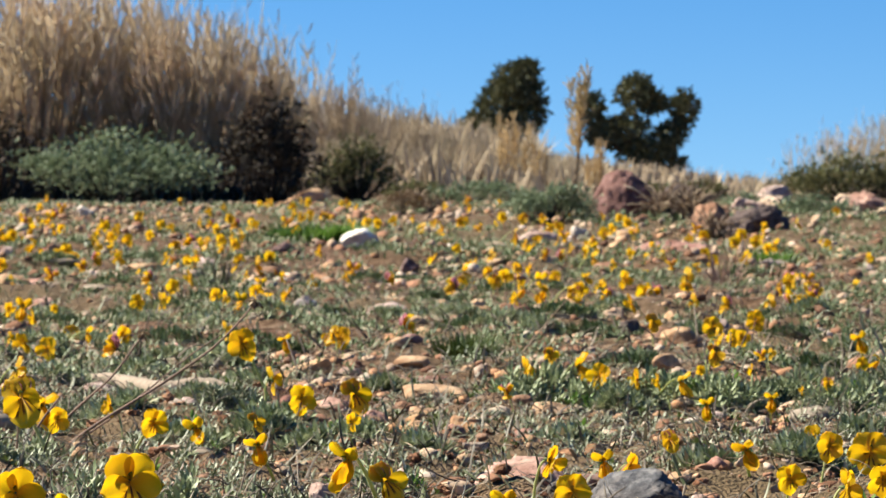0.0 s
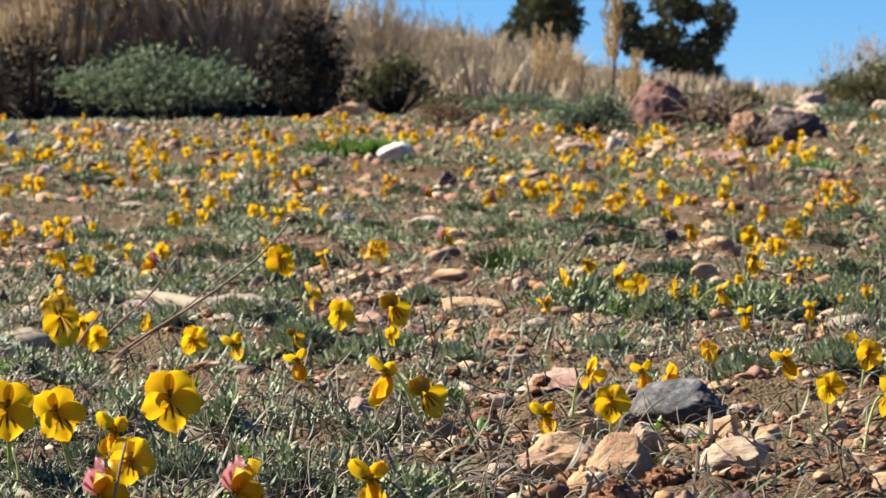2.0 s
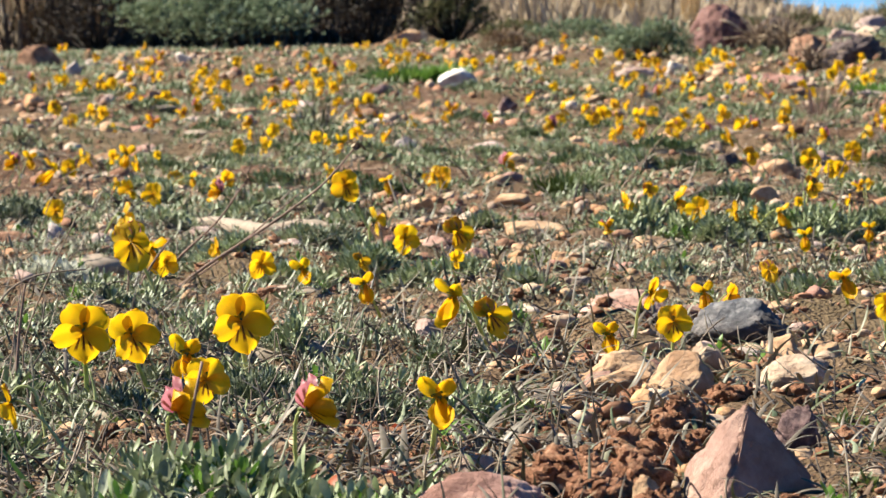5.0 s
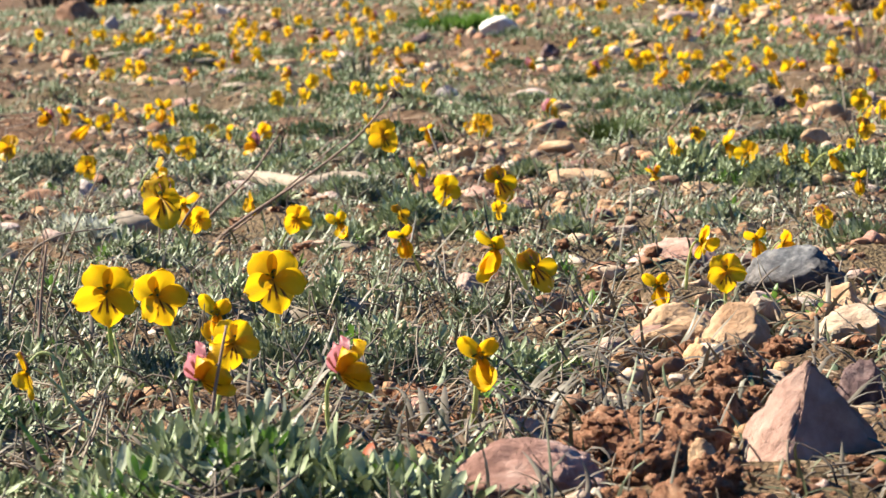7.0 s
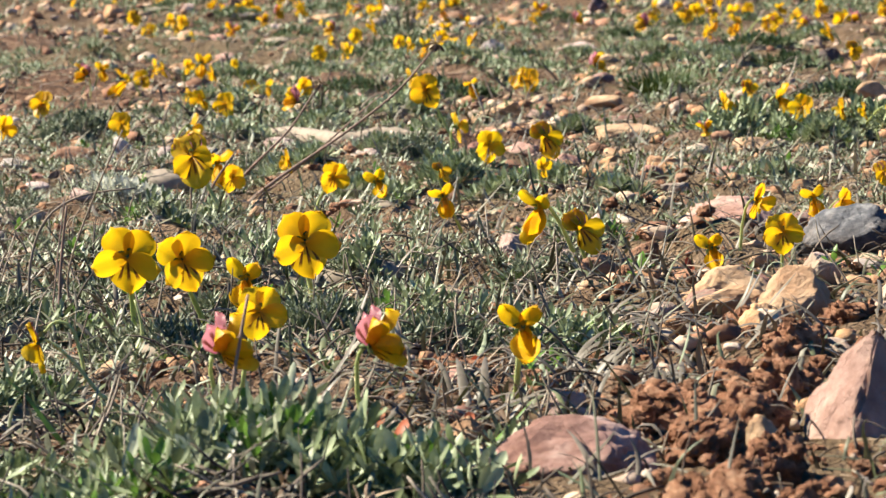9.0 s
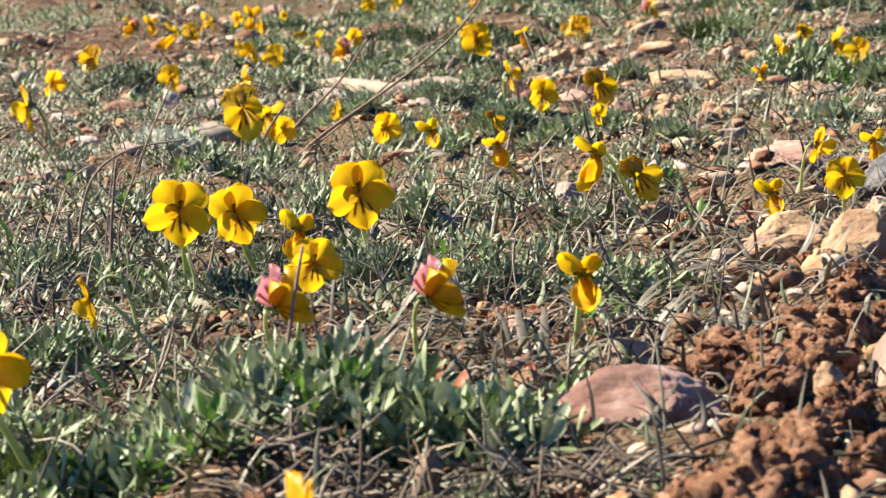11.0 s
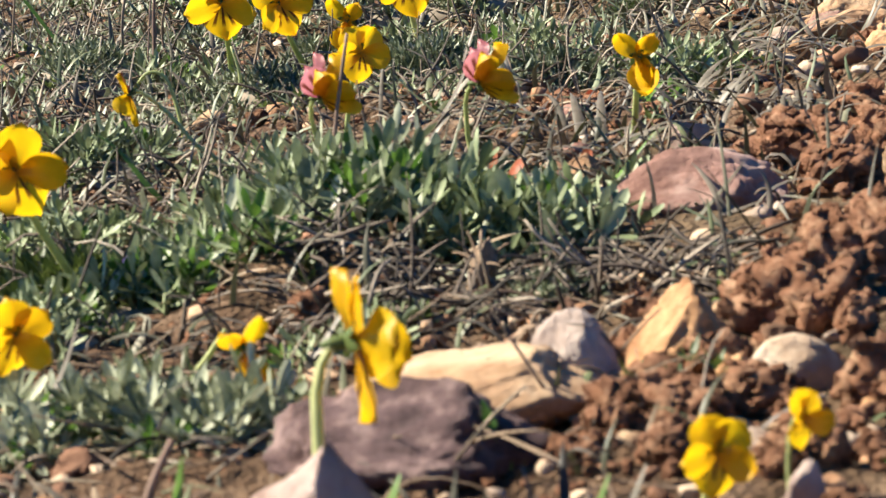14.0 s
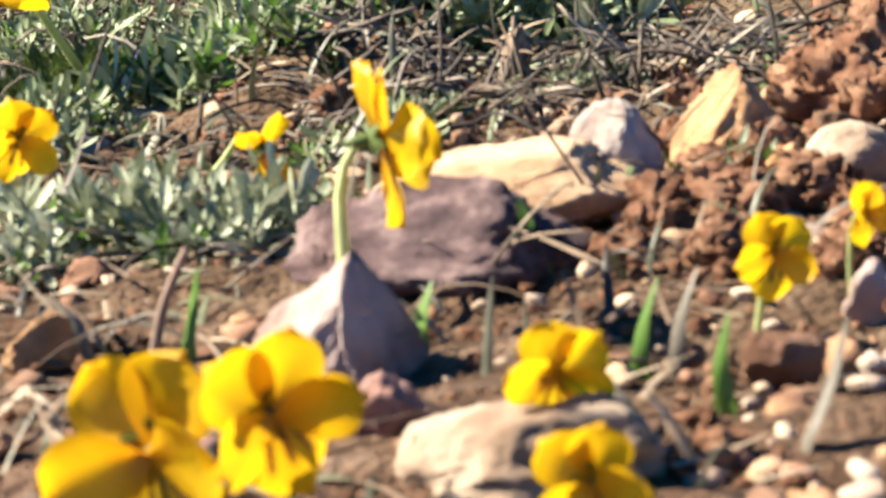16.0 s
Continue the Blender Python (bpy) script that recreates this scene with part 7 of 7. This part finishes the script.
def leafy_shrub(x, y, width, height, seed, mat, label, n=1500, size=0.03):
    """A low rounded shrub: short limbs with clumps of small leaves."""
    rng = random.Random(seed)
    limbs, leaves = Pile(), Pile()
    for k in range(46):
        a, r = rng.uniform(0, 6.28), rng.random() ** 0.5
        tip = Vector((math.cos(a) * r * width * 0.46, math.sin(a) * r * width * 0.34, height * (0.95 - 0.55 * r * r) * rng.uniform(0.6, 1.0)))
        tube(limbs, [(tip.x * 0.15, tip.y * 0.15, 0), (tip.x * 0.6, tip.y * 0.6, tip.z * 0.5), tip], [0.02 * height, 0.014 * height, 0.008 * height], 4)
        for _ in range(n // 46):
            q = tip + Vector((rng.gauss(0, 0.07) * width, rng.gauss(0, 0.06) * width, rng.gauss(0, 0.10) * height))
            q.z = max(q.z, 0.01)
            d = unit((rng.gauss(0, 1), rng.gauss(0, 1), rng.uniform(-0.2, 1.2)))
            leaf(leaves, q, d, d.cross(Vector((0.2, 0.3, 0.9))), size * rng.uniform(0.6, 1.4), size * 0.38, 0.3, 0.1)
    root = new("shrub")
    tagged(part("branchwork", limbs.mesh("branchwork", TWIG), root), kind="stuff")
    tagged(part("foliage", leaves.mesh("foliage", mat), root), kind="stuff")
    root.matrix_world = pose(x, y, ground_z(x, y) - 0.01)
    return tagged(root, label, "shrub", "shrubs")


def pine(x, y, clumps, trunk, seed, label):
    """A tree: trunk, limbs and a crown of needle clumps. clumps: (dx, z, radius across, radius up) about its foot."""
    rng = random.Random(seed)
    wood, crown = Pile(), Pile()
    tube(wood, [(0, 0, -0.1), (0.05, 0, trunk * 0.5), (0, 0, trunk)], [0.16, 0.12, 0.05], 8)
    for dx, z, rx, rz in clumps:
        tube(wood, [(0, 0, max(0.2, z * 0.4)), (dx * 0.6, 0, z * 0.75), (dx, 0, z)], [0.09, 0.06, 0.03], 6)
        for _ in range(int(900 * rx * rz) + 250):
            d = unit((rng.gauss(0, 1), rng.gauss(0, 1), rng.gauss(0, 1)))
            r = rng.random() ** 0.4 * (0.85 + 0.35 * noise.noise(d * 2.2 + Vector((seed, dx, z))))
            p = Vector((dx + d.x * rx * r, d.y * rx * r, z + d.z * rz * r))
            w = unit(d + Vector((rng.gauss(0, 0.6), rng.gauss(0, 0.6), rng.gauss(0.3, 0.6))))
            leaf(crown, p, w, w.cross(Vector((0.3, 0.9, 0.2))), rng.uniform(0.12, 0.3), rng.uniform(0.05, 0.1), 0.4, 0.2)
    root = new("pine_tree")
    part("trunk", wood.mesh("trunk", BARK), root)
    tagged(part("crown", crown.mesh("crown", NEEDLE), root), kind="stuff")
    root.matrix_world = pose(x, y, ground_z(x, y))
    return tagged(root, label, "tree", "trees on the rise")


def plume_grass(x, y, height, width, n, seed, label):
    """A clump of tall dry grass with feathery heads."""
    rng = random.Random(seed)
    p, heads = Pile(), Pile()
    for _ in range(n):
        b = Vector((rng.gauss(0, 0.2) * width, rng.gauss(0, 0.2) * width, 0))
        h = height * rng.uniform(0.55, 1.0)
        t = b + Vector((rng.gauss(0, 0.03) * h + b.x * 0.6 + 0.06 * h, rng.gauss(0, 0.05) * h, h))
        m = b.lerp(t, 0.5) + Vector((0, 0, 0.05 * h))
        tube(p, [b, m, t], [0.004 * height, 0.0035 * height, 0.002 * height], 4)
        for k in range(60):
            q = b.lerp(t, 0.42 + 0.6 * rng.random() ** 0.8)
            w = unit((rng.gauss(0, 0.5), rng.gauss(0, 0.5), 1.0))
            leaf(heads, q, w, w.cross(Vector((0.4, 0.8, 0.1))), height * rng.uniform(0.05, 0.12), height * 0.011, 0.3, 0.2)
    root = new("plume_grass")
    tagged(part("stalk_mass", p.mesh("stalk_mass", STRAW), root), kind="stuff")
    tagged(part("plume_mass", heads.mesh("plume_mass", PLUME), root), kind="stuff")
    root.matrix_world = pose(x, y, ground_z(x, y))
    return tagged(root, label, "grass", "plume grasses")


broom_bush(-1.233, 8.60, 0.41, 0.68, 100, 270)
broom_bush(-1.021, 8.40, 0.37, 0.63, 101, 270)
broom_bush(-0.848, 8.50, 0.38, 0.63, 102, 270)
broom_bush(-0.669, 8.40, 0.34, 0.56, 103, 270)
broom_bush(-0.520, 8.50, 0.31, 0.50, 104, 270)
broom_bush(-0.430, 8.70, 0.21, 0.39, 105, 260)
broom_bush(-0.433, 11.50, 0.46, 0.43, 120, 330, 0.0, HAY)
broom_bush(-0.250, 12.00, 0.44, 0.345, 121, 300, 0.0, HAY)
broom_bush(-0.050, 12.50, 0.46, 0.25, 122, 300, 0.0, HAY)
broom_bush(0.144, 13.00, 0.43, 0.20, 123, 300, 0.0, HAY)
broom_bush(0.341, 13.00, 0.43, 0.17, 124, 300, 0.0, HAY)
broom_bush(-0.324, 10.50, 0.27, 0.20, 125, 300, 0.0, HAY)
broom_bush(-0.152, 10.80, 0.28, 0.18, 126, 300, 0.0, HAY)
leafy_shrub(-0.645, 6.60, 0.42, 0.145, 1, SHRUB, "rounded grey-green sage shrub beneath dry bushes", 3600, 0.017)
# the two TWIG masses here are added as the bushes' black shade
leafy_shrub(-0.385, 7.50, 0.26, 0.23, 2, TWIG, "near-black twig mass painted as shade beneath dry bushes", 1800, 0.020)
leafy_shrub(-0.985, 7.50, 0.30, 0.21, 9, TWIG, "near-black twig mass painted as shade at the foot of dry bushes", 1400, 0.020)
leafy_shrub(-0.222, 8.60, 0.217, 0.162, 3, OLIVE, "dark olive shrub beside dry grass", 1500, 0.018)
leafy_shrub(-0.056, 7.60, 0.153, 0.060, 10, OLIVE, "low dark olive shrub beside dry grass", 900, 0.014)
leafy_shrub(0.166, 5.10, 0.145, 0.068, 4, SHRUB, "small grey-green shrub beside a reddish rock", 1700, 0.010)
leafy_shrub(-0.046, 5.60, 0.122, 0.052, 5, STRAW, "small grey dead shrub on the stony bank", 1200, 0.008)
leafy_shrub(0.083, 7.50, 0.252, 0.060, 11, SHRUB, "grey-green low shrub beneath dry grass", 1200, 0.014)
leafy_shrub(0.606, 5.50, 0.139, 0.044, 6, SHRUB, "flat grey-green shrub on the stony bank", 1300, 0.009)
leafy_shrub(0.576, 6.40, 0.118, 0.032, 12, SHRUB, "small flat grey-green shrub on the bank", 800, 0.009)
leafy_shrub(1.075, 9.00, 0.348, 0.138, 7, OLIVE, "broad olive-green shrub under plume grass", 2600, 0.018)
leafy_shrub(0.735, 9.50, 0.128, 0.067, 8, OLIVE, "small dark shrub on the rise", 700, 0.015)
leafy_shrub(0.565, 8.50, 0.228, 0.060, 13, OLIVE, "low olive shrub behind a reddish rock", 1100, 0.014)
pine(2.05, 110.0, ((0.35, 2.64, 0.85, 0.76), (-0.05, 1.94, 1.05, 0.88), (-0.72, 1.18, 0.80, 0.62), (0.62, 2.98, 0.48, 0.40), (0.78, 1.75, 0.66, 0.95), (-0.10, 0.92, 1.15, 0.70)), 2.30, 3, "dense dark green pine tree on the rise")
pine(6.30, 110.0, ((0.00, 2.96, 0.66, 0.66), (0.55, 2.64, 0.48, 0.37), (1.57, 2.40, 0.48, 0.74), (1.11, 1.57, 0.59, 0.44), (-0.28, 1.66, 0.85, 0.78), (-1.48, 2.46, 0.48, 0.55), (-1.16, 1.66, 0.55, 0.55), (0.28, 0.98, 0.96, 0.52), (0.98, 0.61, 0.66, 0.52)), 2.60, 4, "open-crowned dark pine tree on the rise")
plume_grass(0.298, 7.60, 0.315, 0.012, 5, 5, "tall tan plume grass on the stony bank")
plume_grass(0.333, 7.40, 0.137, 0.045, 12, 6, "short tan plume grass on the stony bank")
plume_grass(0.163, 8.00, 0.208, 0.067, 8, 7, "thin tan plume grass before a pine")
plume_grass(0.222, 8.20, 0.193, 0.055, 6, 8, "thin tan plume grass before a pine")
broom_bush(1.085, 9.60, 0.28, 0.22, 130, 120, 0.12)
broom_bush(1.225, 9.70, 0.32, 0.27, 131, 140, 0.1)
broom_bush(1.340, 9.70, 0.28, 0.27, 132, 130, 0.1)

def hill_grass():
    rng = random.Random(55)
    p = Pile()
    for _ in range(6500):
        u = rng.uniform(-0.16, 0.16)
        y = rng.uniform(9.5 if u < 0.045 else 14, 40)
        x = u * y
        h = rng.uniform(0.08, 0.2) * (1.2 if u < 0.03 else 0.7) * (0.5 + 0.035 * y)
        blade(p, arc((x, y, ground_z(x, y)), rng.uniform(0, 6.28), h, rng.uniform(1.0, 1.5), rng.uniform(0, 0.7), 3), 0.008 + 0.0006 * y)
    tagged(new("dry_grass", p.mesh("dry_grass", HAY)), "dry tan grass on the rise", "grass", kind="stuff")


hill_grass()


def boulder(x, y, size, colour, seed, label, rough=0.34):
    name, p = "rock", Pile()
    p.add(*stone_shape(5, seed, size, rough, 1 if rough > 0.2 else -4, 0.35))
    ob = new(name, p.mesh(name, ROCKS[colour]))
    ob.matrix_world = pose(x, y, ground_z(x, y) + size[2] * 0.10)
    return tagged(ob, label, "rock", "rocks on the flat")


boulder(0.286, 5.30, (0.093, 0.075, 0.111), "maroon", 5, "reddish brown rounded rock with pocked face", 0.18)
boulder(0.450, 4.80, (0.077, 0.061, 0.063), "umber", 6, "dark rough rock with a paler side")
boulder(0.390, 4.85, (0.065, 0.052, 0.064), "brown", 7, "brown rough rock beside a dark rock")
boulder(0.386, 5.30, (0.085, 0.068, 0.105), "umber", 8, "shadow-dark brown rough rock under dead stalks")
boulder(-0.279, 6.80, (0.091, 0.073, 0.045), "tan", 9, "tan rock before the dry bushes")
boulder(0.576, 5.90, (0.055, 0.045, 0.034), "cream", 11, "pale rock on the stony bank")
boulder(0.513, 5.70, (0.077, 0.061, 0.032), "pink", 13, "pinkish flat rock on the stony bank")
boulder(0.702, 5.60, (0.060, 0.050, 0.050), "rose", 12, "pinkish rock at the edge of the bank")
boulder(0.794, 6.60, (0.055, 0.044, 0.040), "cream", 14, "pale rock on the far bank")


def dead_plant(x, y, width, height, seed):
    rng = random.Random(seed)
    p = Pile()
    for _ in range(70):
        b = Vector((rng.gauss(0, 0.12) * width, rng.gauss(0, 0.12) * width, 0))
        pts = arc(b, rng.uniform(0, 6.28), height * rng.uniform(0.7, 1.4), rng.uniform(0.7, 1.5), rng.uniform(0.3, 2.2), 5)
        tube(p, pts, [0.0014, 0.0014, 0.0012, 0.001, 0.001, 0.0006], 4)
    ob = new("dead_plant")
    tagged(part("stalk_mass", p.mesh("stalk_mass", STRAW), ob), kind="stuff")
    ob.matrix_world = pose(x, y, ground_z(x, y))
    return tagged(ob, "dead straw-coloured plant with bent stalks", "plant", "dead plants")



dead_plant(0.386, 5.22, 0.05, 0.062, 1)
dead_plant(0.384, 4.75, 0.05, 0.04, 2)
dead_plant(0.340, 5.25, 0.06, 0.06, 3)

# ---- pieces of the ground ----
build_pebbles()
